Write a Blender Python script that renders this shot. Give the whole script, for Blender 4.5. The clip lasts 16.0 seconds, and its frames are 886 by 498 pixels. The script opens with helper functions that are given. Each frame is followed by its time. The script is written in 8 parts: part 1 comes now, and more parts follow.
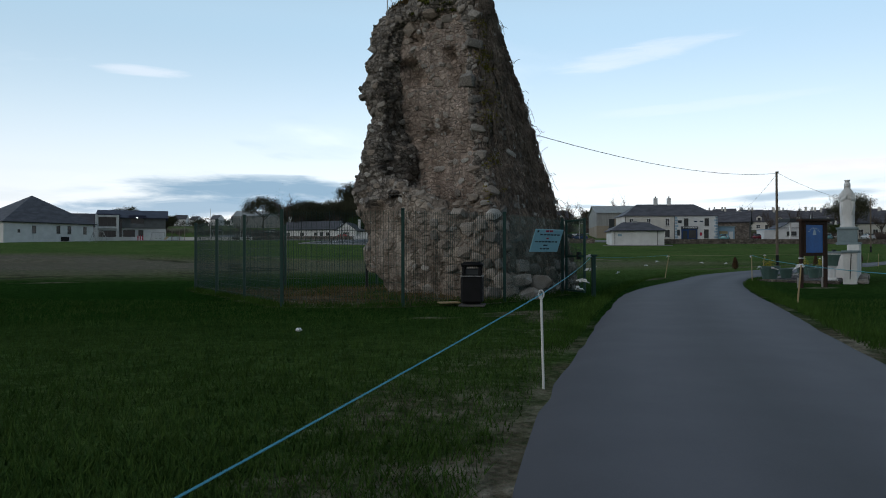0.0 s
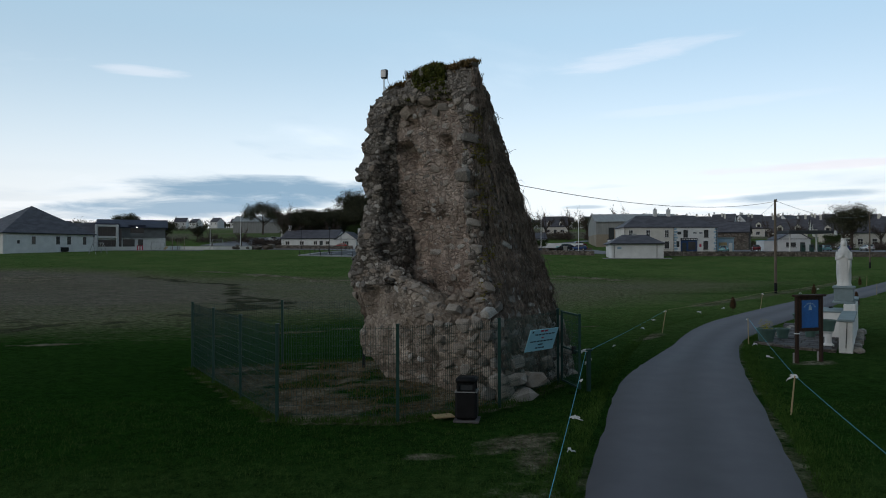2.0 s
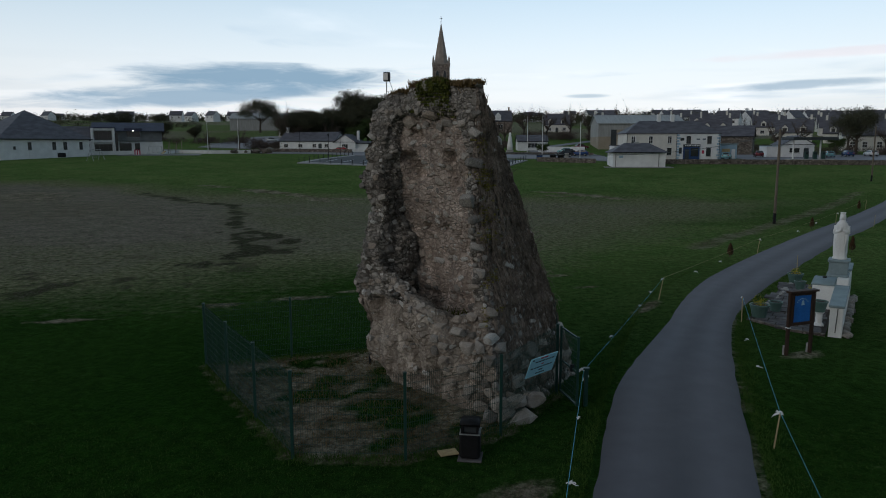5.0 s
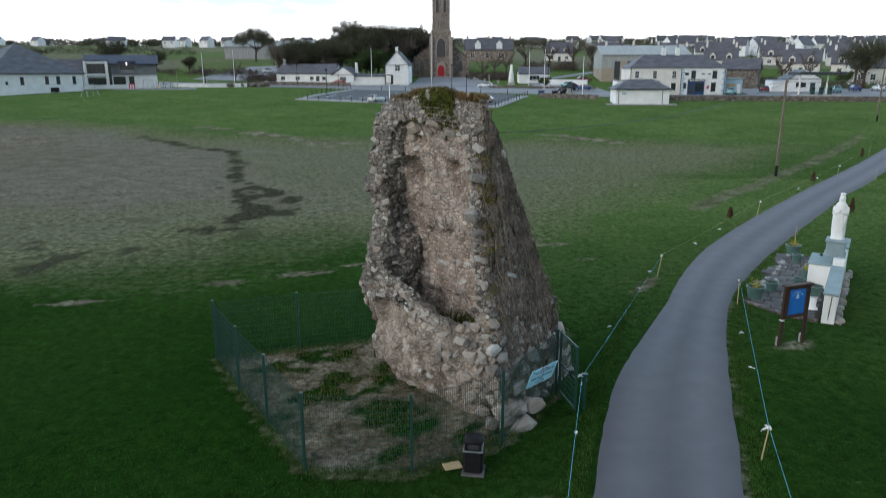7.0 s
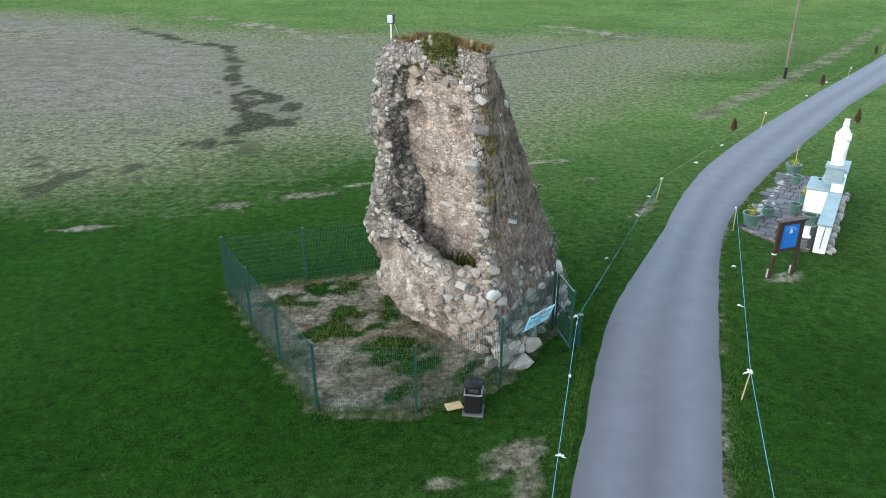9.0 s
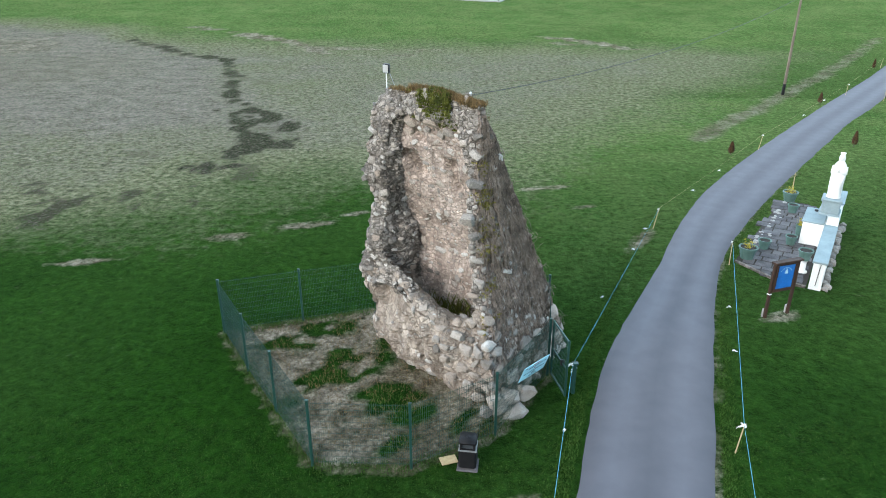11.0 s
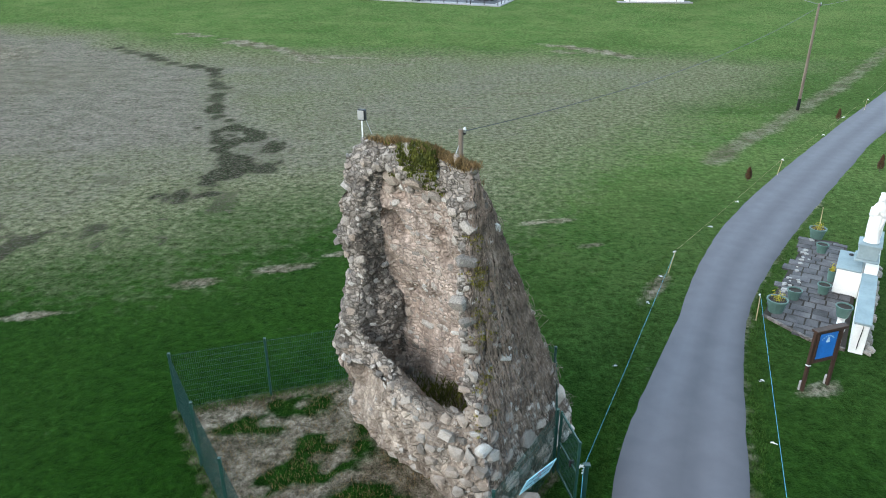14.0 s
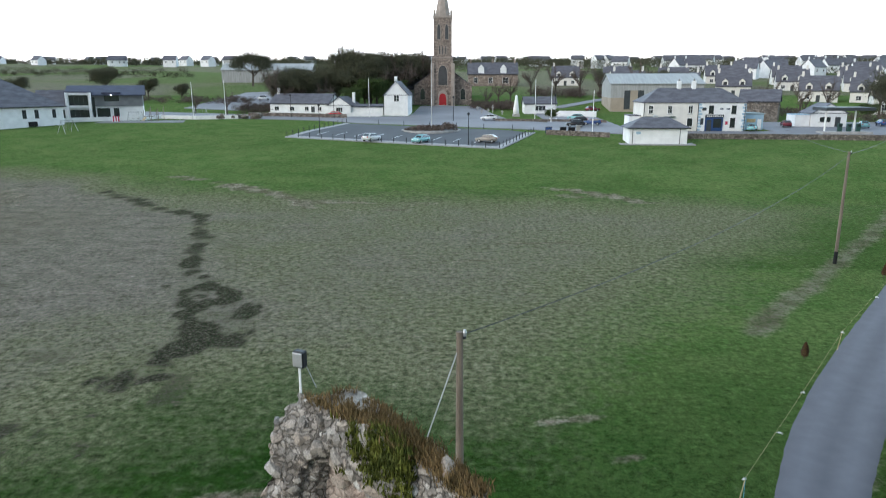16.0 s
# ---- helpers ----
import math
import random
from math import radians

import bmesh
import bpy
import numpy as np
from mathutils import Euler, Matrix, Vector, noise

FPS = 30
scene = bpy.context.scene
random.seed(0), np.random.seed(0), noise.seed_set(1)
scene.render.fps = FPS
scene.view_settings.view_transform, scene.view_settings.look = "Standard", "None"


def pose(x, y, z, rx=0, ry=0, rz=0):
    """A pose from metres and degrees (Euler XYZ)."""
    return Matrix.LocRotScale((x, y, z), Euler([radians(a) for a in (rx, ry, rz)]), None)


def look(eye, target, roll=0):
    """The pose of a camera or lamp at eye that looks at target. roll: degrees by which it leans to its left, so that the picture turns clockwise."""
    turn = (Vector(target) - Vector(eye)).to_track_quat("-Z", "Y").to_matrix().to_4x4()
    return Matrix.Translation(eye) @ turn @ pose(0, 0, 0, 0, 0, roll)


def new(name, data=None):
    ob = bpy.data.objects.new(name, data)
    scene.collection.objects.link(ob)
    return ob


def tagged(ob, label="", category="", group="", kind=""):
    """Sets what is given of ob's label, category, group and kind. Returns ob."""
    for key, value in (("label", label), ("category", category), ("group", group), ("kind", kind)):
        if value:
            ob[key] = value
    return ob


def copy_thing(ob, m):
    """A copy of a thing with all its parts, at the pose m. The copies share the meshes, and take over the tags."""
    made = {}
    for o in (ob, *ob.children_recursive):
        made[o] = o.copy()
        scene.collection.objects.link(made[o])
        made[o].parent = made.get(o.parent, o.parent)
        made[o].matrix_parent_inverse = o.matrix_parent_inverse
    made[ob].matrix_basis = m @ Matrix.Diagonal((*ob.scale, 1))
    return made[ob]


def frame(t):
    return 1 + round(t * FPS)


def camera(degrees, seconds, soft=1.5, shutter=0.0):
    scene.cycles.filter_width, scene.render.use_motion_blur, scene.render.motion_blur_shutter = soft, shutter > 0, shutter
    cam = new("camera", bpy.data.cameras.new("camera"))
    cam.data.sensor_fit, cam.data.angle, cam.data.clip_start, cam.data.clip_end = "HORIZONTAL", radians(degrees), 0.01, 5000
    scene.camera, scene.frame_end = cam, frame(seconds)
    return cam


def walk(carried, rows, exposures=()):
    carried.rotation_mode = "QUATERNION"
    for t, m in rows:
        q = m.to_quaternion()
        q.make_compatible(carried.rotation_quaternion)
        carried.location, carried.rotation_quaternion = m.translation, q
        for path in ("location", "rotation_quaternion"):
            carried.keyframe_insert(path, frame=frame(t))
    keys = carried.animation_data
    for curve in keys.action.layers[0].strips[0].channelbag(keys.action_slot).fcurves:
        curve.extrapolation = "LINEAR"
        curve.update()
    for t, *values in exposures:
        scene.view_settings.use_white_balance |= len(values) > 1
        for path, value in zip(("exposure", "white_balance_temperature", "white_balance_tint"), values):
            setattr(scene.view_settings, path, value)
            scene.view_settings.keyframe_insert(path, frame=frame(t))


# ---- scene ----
cam = camera(65.24, 16.0, soft=1.0, shutter=0.15)
# seconds, eye x, y, z, yaw, pitch, roll
PATH = [
    (0.0, 0.0, 0.0, 1.08, 0.0, 0.37, 0.08),
    (0.5, 0.02, -0.04, 1.56, 0.0, 0.38, 0.06),
    (1.0, 0.05, -0.05, 2.14, 0.0, 0.39, 0.05),
    (1.5, 0.085, -0.055, 2.815, 0.0, 0.39, 0.05),
    (2.0, 0.115, -0.07, 3.50, 0.0, 0.40, 0.04),
    (2.5, 0.12, -0.11, 4.21, -0.01, 0.40, 0.03),
    (3.0, 0.10, -0.14, 4.89, -0.02, 0.41, 0.01),
    (3.5, 0.066, -0.17, 5.56, -0.03, 0.42, 0.0),
    (4.0, 0.03, -0.20, 6.11, -0.03, 0.42, 0.0),
    (4.1, 0.026, -0.20, 6.205, -0.02, 0.36, 0.0),
    (4.5, 0.018, -0.22, 6.53, 0.01, -2.69, 0.02),
    (4.7, 0.012, -0.21, 6.70, 0.0, -6.01, 0.02),
    (5.0, 0.0, -0.18, 6.99, -0.02, -8.6, 0.03),
    (6.4, -0.10, -0.07, 8.60, -0.08, -10.2, 0.05),
    (6.8, -0.115, -0.06, 9.06, -0.08, -11.77, 0.05),
    (7.0, -0.11, -0.06, 9.30, -0.05, -14.64, 0.05),
    (7.1, -0.108, -0.054, 9.42, -0.04, -17.9, 0.045),
    (7.3, -0.104, -0.04, 9.67, -0.015, -21.0, 0.03),
    (7.5, -0.10, -0.02, 9.90, 0.01, -23.57, 0.02),
    (8.0, -0.112, 0.02, 10.31, 0.03, -24.16, 0.02),
    (8.5, -0.132, 0.015, 10.715, 0.05, -24.17, 0.0),
    (9.0, -0.146, 0.02, 11.10, 0.06, -24.15, 0.0),
    (9.5, -0.15, 0.07, 11.49, 0.07, -24.16, 0.0),
    (10.0, -0.122, 0.165, 11.84, 0.07, -24.15, 0.0),
    (11.0, -0.01, 0.55, 12.42, 0.06, -24.15, 0.0),
    (12.5, 0.213, 1.70, 12.82, 0.03, -24.14, -0.01),
    (13.0, 0.25, 2.29, 12.845, 0.02, -24.14, -0.02),
    (13.5, 0.28, 3.17, 12.865, 0.02, -24.15, -0.03),
    (14.0, 0.31, 4.32, 12.895, 0.04, -24.16, -0.03),
    (14.5, 0.36, 5.74, 12.95, 0.10, -24.18, -0.03),
    (14.8, 0.389, 6.686, 12.988, 0.15, -24.15, -0.025),
    (14.9, 0.40, 7.02, 13.0, 0.165, -22.7, -0.022),
    (15.0, 0.41, 7.36, 13.01, 0.18, -20.64, -0.02),
    (15.1, 0.421, 7.715, 13.018, 0.19, -19.1, -0.017),
    (15.25, 0.44, 8.27, 13.026, 0.205, -18.15, -0.01),
    (15.5, 0.475, 9.21, 13.04, 0.22, -17.94, 0.0),
    (15.7, 0.512, 9.963, 13.059, 0.239, -17.8, 0.01),
    (15.8, 0.532, 10.342, 13.069, 0.25, -16.2, 0.018),
    (15.9, 0.553, 10.721, 13.08, 0.26, -14.85, 0.024),
    (16.0, 0.573, 11.10, 13.09, 0.27, -13.46, 0.03),
]
EXPOSURES = [(0.0, 0.0), (1.5, -0.1), (3.5, -0.25), (4.5, -0.45), (4.7, -0.4), (5.7, 0.5), (6.8, 1.28), (7.0, 1.48), (7.5, 2.36), (9.0, 2.66), (12.5, 2.58), (14.5, 2.48), (15.5, 2.24), (16.0, 1.93)]
walk(cam, [(t, pose(x, y, z, 90 + pitch, roll, yaw)) for t, x, y, z, yaw, pitch, roll in PATH], EXPOSURES)

# ---- world and light ----
SUN_ELEVATION, SUN_ROTATION = 25.5, 230.5
world = bpy.data.worlds.new("dusk_sky")
scene.world = world
world.use_nodes = True


def build_sky():
    nt = world.node_tree
    nt.nodes.clear()
    n, link = nt.nodes.new, nt.links.new
    out, bg = n("ShaderNodeOutputWorld"), n("ShaderNodeBackground")
    sky = n("ShaderNodeTexSky")
    sky.sky_type, sky.sun_disc = "NISHITA", False
    sky.sun_elevation, sky.sun_rotation = radians(SUN_ELEVATION), radians(SUN_ROTATION)
    sky.air_density, sky.dust_density, sky.ozone_density = 1.0, 0.6, 1.6
    tc, sep = n("ShaderNodeTexCoord"), n("ShaderNodeSeparateXYZ")
    link(tc.outputs["Generated"], sep.inputs[0])
    # cloud layer seen in perspective: direction divided by its height
    up = n("ShaderNodeMath"); up.operation = "MAXIMUM"; up.inputs[1].default_value = 0.0
    link(sep.outputs["Z"], up.inputs[0])
    lift = n("ShaderNodeMath"); lift.operation = "ADD"; lift.inputs[1].default_value = 0.055
    link(up.outputs[0], lift.inputs[0])
    dx, dy = n("ShaderNodeMath"), n("ShaderNodeMath")
    for d, axis in ((dx, "X"), (dy, "Y")):
        d.operation = "DIVIDE"
        link(sep.outputs[axis], d.inputs[0]); link(lift.outputs[0], d.inputs[1])
    comb = n("ShaderNodeCombineXYZ")
    link(dx.outputs[0], comb.inputs[0]); link(dy.outputs[0], comb.inputs[1])
    big = n("ShaderNodeTexNoise"); big.inputs["Scale"].default_value = 0.42; big.inputs["Detail"].default_value = 7; big.inputs["Roughness"].default_value = 0.55; big.inputs["Distortion"].default_value = 0.6
    link(comb.outputs[0], big.inputs["Vector"])
    ramp = n("ShaderNodeValToRGB")
    ramp.color_ramp.elements[0].position, ramp.color_ramp.elements[1].position = 0.53, 0.82
    link(big.outputs["Fac"], ramp.inputs[0])
    low = n("ShaderNodeMapRange")
    low.inputs["From Min"].default_value, low.inputs["From Max"].default_value = 0.0, 0.34
    low.inputs["To Min"].default_value, low.inputs["To Max"].default_value = 1.0, 0.22
    link(sep.outputs["Z"], low.inputs["Value"])
    amount = n("ShaderNodeMath"); amount.operation = "MULTIPLY"
    link(ramp.outputs["Color"], amount.inputs[0]); link(low.outputs[0], amount.inputs[1])
    # pale haze towards the horizon
    haze = n("ShaderNodeMapRange"); haze.interpolation_type = "SMOOTHSTEP"
    haze.inputs["From Min"].default_value, haze.inputs["From Max"].default_value = -0.02, 0.30
    haze.inputs["To Min"].default_value, haze.inputs["To Max"].default_value = 0.88, 0.40
    link(sep.outputs["Z"], haze.inputs["Value"])
    gain = n("ShaderNodeVectorMath"); gain.operation = "SCALE"; gain.inputs["Scale"].default_value = 0.085
    link(sky.outputs[0], gain.inputs[0])
    mix1 = n("ShaderNodeMix"); mix1.data_type = "RGBA"
    link(haze.outputs[0], mix1.inputs["Factor"]); link(gain.outputs[0], mix1.inputs["A"])
    tint = n("ShaderNodeValToRGB")
    tint.color_ramp.elements.new(0.5)
    for e, (at, c) in zip(tint.color_ramp.elements, ((0.0, (0.72, 0.71, 0.74, 1)), (0.10, (0.74, 0.78, 0.82, 1)), (0.30, (0.61, 0.84, 0.97, 1)))):
        e.position, e.color = at, c
    link(sep.outputs["Z"], tint.inputs[0]); link(tint.outputs[0], mix1.inputs["B"])
    dark = n("ShaderNodeTexNoise"); dark.inputs["Scale"].default_value = 0.9; dark.inputs["Detail"].default_value = 5
    link(comb.outputs[0], dark.inputs["Vector"])
    tone = n("ShaderNodeValToRGB")
    tone.color_ramp.elements[0].position, tone.color_ramp.elements[1].position = 0.38, 0.62
    tone.color_ramp.elements[0].color, tone.color_ramp.elements[1].color = (0.26, 0.40, 0.54, 1), (0.95, 0.97, 1.0, 1)
    link(dark.outputs["Fac"], tone.inputs[0])
    mix2 = n("ShaderNodeMix"); mix2.data_type = "RGBA"
    link(amount.outputs[0], mix2.inputs["Factor"]); link(mix1.outputs["Result"], mix2.inputs["A"]); link(tone.outputs[0], mix2.inputs["B"])
    # the afterglow: the sky ahead is brighter than the sky behind
    glow_side = n("ShaderNodeMapRange")
    glow_side.inputs["From Min"].default_value, glow_side.inputs["From Max"].default_value = -1.0, 1.0
    glow_side.inputs["To Min"].default_value, glow_side.inputs["To Max"].default_value = 0.30, 1.55
    link(sep.outputs["Y"], glow_side.inputs["Value"])
    fall = n("ShaderNodeMapRange")
    fall.inputs["From Min"].default_value, fall.inputs["From Max"].default_value = 0.32, 0.9
    fall.inputs["To Min"].default_value, fall.inputs["To Max"].default_value = 1.0, 0.42
    link(sep.outputs["Z"], fall.inputs["Value"])
    both = n("ShaderNodeMath"); both.operation = "MULTIPLY"
    link(glow_side.outputs[0], both.inputs[0]); link(fall.outputs[0], both.inputs[1])
    # a long bank of blue-grey cloud low on the horizon
    around, stretch2 = n("ShaderNodeMapping"), n("ShaderNodeTexNoise")
    around.inputs["Scale"].default_value = (3.2, 3.2, 34.0)
    link(tc.outputs["Generated"], around.inputs[0]); link(around.outputs[0], stretch2.inputs["Vector"])
    stretch2.inputs["Scale"].default_value, stretch2.inputs["Detail"].default_value, stretch2.inputs["Distortion"].default_value = 1.0, 6, 0.4
    bank = n("ShaderNodeMapRange"); bank.interpolation_type = "SMOOTHSTEP"
    bank.inputs["From Min"].default_value, bank.inputs["From Max"].default_value = 0.47, 0.66
    link(stretch2.outputs["Fac"], bank.inputs["Value"])
    near = n("ShaderNodeMapRange"); near.interpolation_type = "SMOOTHSTEP"
    near.inputs["From Min"].default_value, near.inputs["From Max"].default_value = 0.05, 0.13
    near.inputs["To Min"].default_value, near.inputs["To Max"].default_value = 0.16, 0.0
    link(sep.outputs["Z"], near.inputs["Value"])
    much = n("ShaderNodeMath"); much.operation = "MULTIPLY"
    link(bank.outputs[0], much.inputs[0]); link(near.outputs[0], much.inputs[1])
    mix3 = n("ShaderNodeMix"); mix3.data_type = "RGBA"; mix3.inputs["B"].default_value = (0.20, 0.31, 0.42, 1)
    link(much.outputs[0], mix3.inputs["Factor"]); link(mix2.outputs["Result"], mix3.inputs["A"])
    # separate clouds: a dark bank over the fields, thin bright wisps higher up
    def cloud(under, x, z, half_x, half_z, tilt, fray, much, colour):
        lean = n("ShaderNodeMath"); lean.operation = "MULTIPLY_ADD"; lean.inputs[1].default_value = -tilt
        link(sep.outputs["X"], lean.inputs[0]); link(sep.outputs["Z"], lean.inputs[2])
        squares = []
        for source, centre, half in ((sep.outputs["X"], x, half_x), (lean.outputs[0], z - tilt * x, half_z)):
            a, q = n("ShaderNodeMath"), n("ShaderNodeMath")
            a.operation, q.operation = "MULTIPLY_ADD", "MULTIPLY"
            a.inputs[1].default_value, a.inputs[2].default_value = 1 / half, -centre / half
            link(source, a.inputs[0]); link(a.outputs[0], q.inputs[0]); link(a.outputs[0], q.inputs[1])
            squares.append(q.outputs[0])
        oval, frayed, edge = n("ShaderNodeMath"), n("ShaderNodeMath"), n("ShaderNodeMapRange")
        oval.operation, frayed.operation, edge.interpolation_type = "ADD", "MULTIPLY_ADD", "SMOOTHSTEP"
        link(squares[0], oval.inputs[0]); link(squares[1], oval.inputs[1])
        link(shred.outputs["Fac"], frayed.inputs[0]); frayed.inputs[1].default_value = -2 * fray; link(oval.outputs[0], frayed.inputs[2])
        edge.inputs["From Min"].default_value, edge.inputs["From Max"].default_value = 0.05 - fray, 1.5 - fray
        edge.inputs["To Min"].default_value, edge.inputs["To Max"].default_value = much, 0.0
        link(frayed.outputs[0], edge.inputs["Value"])
        k = n("ShaderNodeMix"); k.data_type = "RGBA"; k.inputs["B"].default_value = (*colour, 1)
        link(edge.outputs[0], k.inputs["Factor"]); link(under, k.inputs["A"])
        return k.outputs["Result"]

    drawn, shred = n("ShaderNodeMapping"), n("ShaderNodeTexNoise")
    drawn.inputs["Scale"].default_value = (9.0, 9.0, 60.0)
    link(tc.outputs["Generated"], drawn.inputs[0]); link(drawn.outputs[0], shred.inputs["Vector"])
    shred.inputs["Scale"].default_value, shred.inputs["Detail"].default_value, shred.inputs["Roughness"].default_value, shred.inputs["Distortion"].default_value = 1.0, 7, 0.6, 0.5
    over = mix3.outputs["Result"]
    for spec in ((-0.235, 0.090, 0.165, 0.019, 0.0, 1.5, 0.92, (0.17, 0.28, 0.39)), (-0.34, 0.064, 0.19, 0.014, 0.06, 1.5, 0.85, (0.20, 0.31, 0.42)), (0.45, 0.074, 0.085, 0.006, 0.03, 1.2, 0.7, (0.22, 0.33, 0.44)), (0.20, 0.066, 0.03, 0.003, 0.0, 1.0, 0.6, (0.24, 0.35, 0.45)),
                 (0.262, 0.268, 0.10, 0.013, 0.13, 1.8, 0.26, (0.78, 0.76, 0.80)), (-0.385, 0.236, 0.045, 0.007, 0.0, 1.6, 0.3, (0.78, 0.76, 0.80)), (0.47, 0.111, 0.12, 0.006, 0.02, 1.6, 0.5, (0.66, 0.60, 0.64)), (0.33, 0.195, 0.14, 0.007, 0.05, 1.8, 0.12, (0.75, 0.75, 0.79))):
        over = cloud(over, *spec)
    lit = n("ShaderNodeVectorMath"); lit.operation = "SCALE"
    link(over, lit.inputs[0]); link(both.outputs[0], lit.inputs["Scale"])
    link(lit.outputs[0], bg.inputs["Color"])
    bg.inputs["Strength"].default_value = 1.0
    link(bg.outputs[0], out.inputs[0])


build_sky()
sun_data = bpy.data.lights.new("sun", "SUN")
sun_data.energy, sun_data.angle, sun_data.color = 0.55, radians(45), (1.0, 0.93, 0.84)
sun = new("sun", sun_data)
sun.matrix_world = look((-34, -28, 21), (0, 0, 0))

# ---- materials ----
def mat(name, c1, c2=None, scale=3.0, fine=40.0, rough=0.85, bump=0.25, metal=0.0, spread=0.0, stretch=(1, 1, 1), spec=0.3, depth=0.02, island=False):
    """A procedural surface: two colours mixed by coarse and fine noise, with relief; spread varies the value from piece to piece."""
    m = bpy.data.materials.new(name)
    m.use_nodes = True
    nt = m.node_tree
    n, link = nt.nodes.new, nt.links.new
    b = nt.nodes["Principled BSDF"]
    b.inputs["Roughness"].default_value, b.inputs["Metallic"].default_value = rough, metal
    b.inputs["Specular IOR Level"].default_value = spec
    c2 = c2 or tuple(v * 0.7 for v in c1)
    tc, mp = n("ShaderNodeTexCoord"), n("ShaderNodeMapping")
    mp.inputs["Scale"].default_value = stretch
    link(tc.outputs["Object"], mp.inputs["Vector"])
    a, f = n("ShaderNodeTexNoise"), n("ShaderNodeTexNoise")
    for t, s, d in ((a, scale, 4), (f, fine, 3)):
        t.inputs["Scale"].default_value, t.inputs["Detail"].default_value = s, d
        link(mp.outputs[0], t.inputs["Vector"])
    add = n("ShaderNodeMath"); add.operation = "ADD"
    half = n("ShaderNodeMath"); half.operation = "MULTIPLY_ADD"; half.inputs[1].default_value, half.inputs[2].default_value = 0.5, -0.25
    link(f.outputs["Fac"], half.inputs[0]); link(a.outputs["Fac"], add.inputs[0]); link(half.outputs[0], add.inputs[1])
    rg = n("ShaderNodeValToRGB")
    rg.color_ramp.elements[0].position, rg.color_ramp.elements[1].position = 0.32, 0.68
    rg.color_ramp.elements[0].color, rg.color_ramp.elements[1].color = (*c2, 1), (*c1, 1)
    link(add.outputs[0], rg.inputs[0])
    last = rg.outputs[0]
    if spread:
        src = n("ShaderNodeNewGeometry").outputs["Random Per Island"] if island else n("ShaderNodeObjectInfo").outputs["Random"]
        mr = n("ShaderNodeMapRange"); mr.inputs["To Min"].default_value, mr.inputs["To Max"].default_value = 1 - spread, 1 + spread
        link(src, mr.inputs["Value"])
        hsv = n("ShaderNodeHueSaturation")
        link(mr.outputs[0], hsv.inputs["Value"]); link(last, hsv.inputs["Color"])
        last = hsv.outputs[0]
    link(last, b.inputs["Base Color"])
    if bump:
        bp = n("ShaderNodeBump"); bp.inputs["Strength"].default_value, bp.inputs["Distance"].default_value = bump, depth
        link(add.outputs[0], bp.inputs["Height"]); link(bp.outputs[0], b.inputs["Normal"])
    return m


def glow(name, colour, strength):
    m = bpy.data.materials.new(name)
    m.use_nodes = True
    b = m.node_tree.nodes["Principled BSDF"]
    b.inputs["Emission Color"].default_value, b.inputs["Emission Strength"].default_value = (*colour, 1), strength
    return m


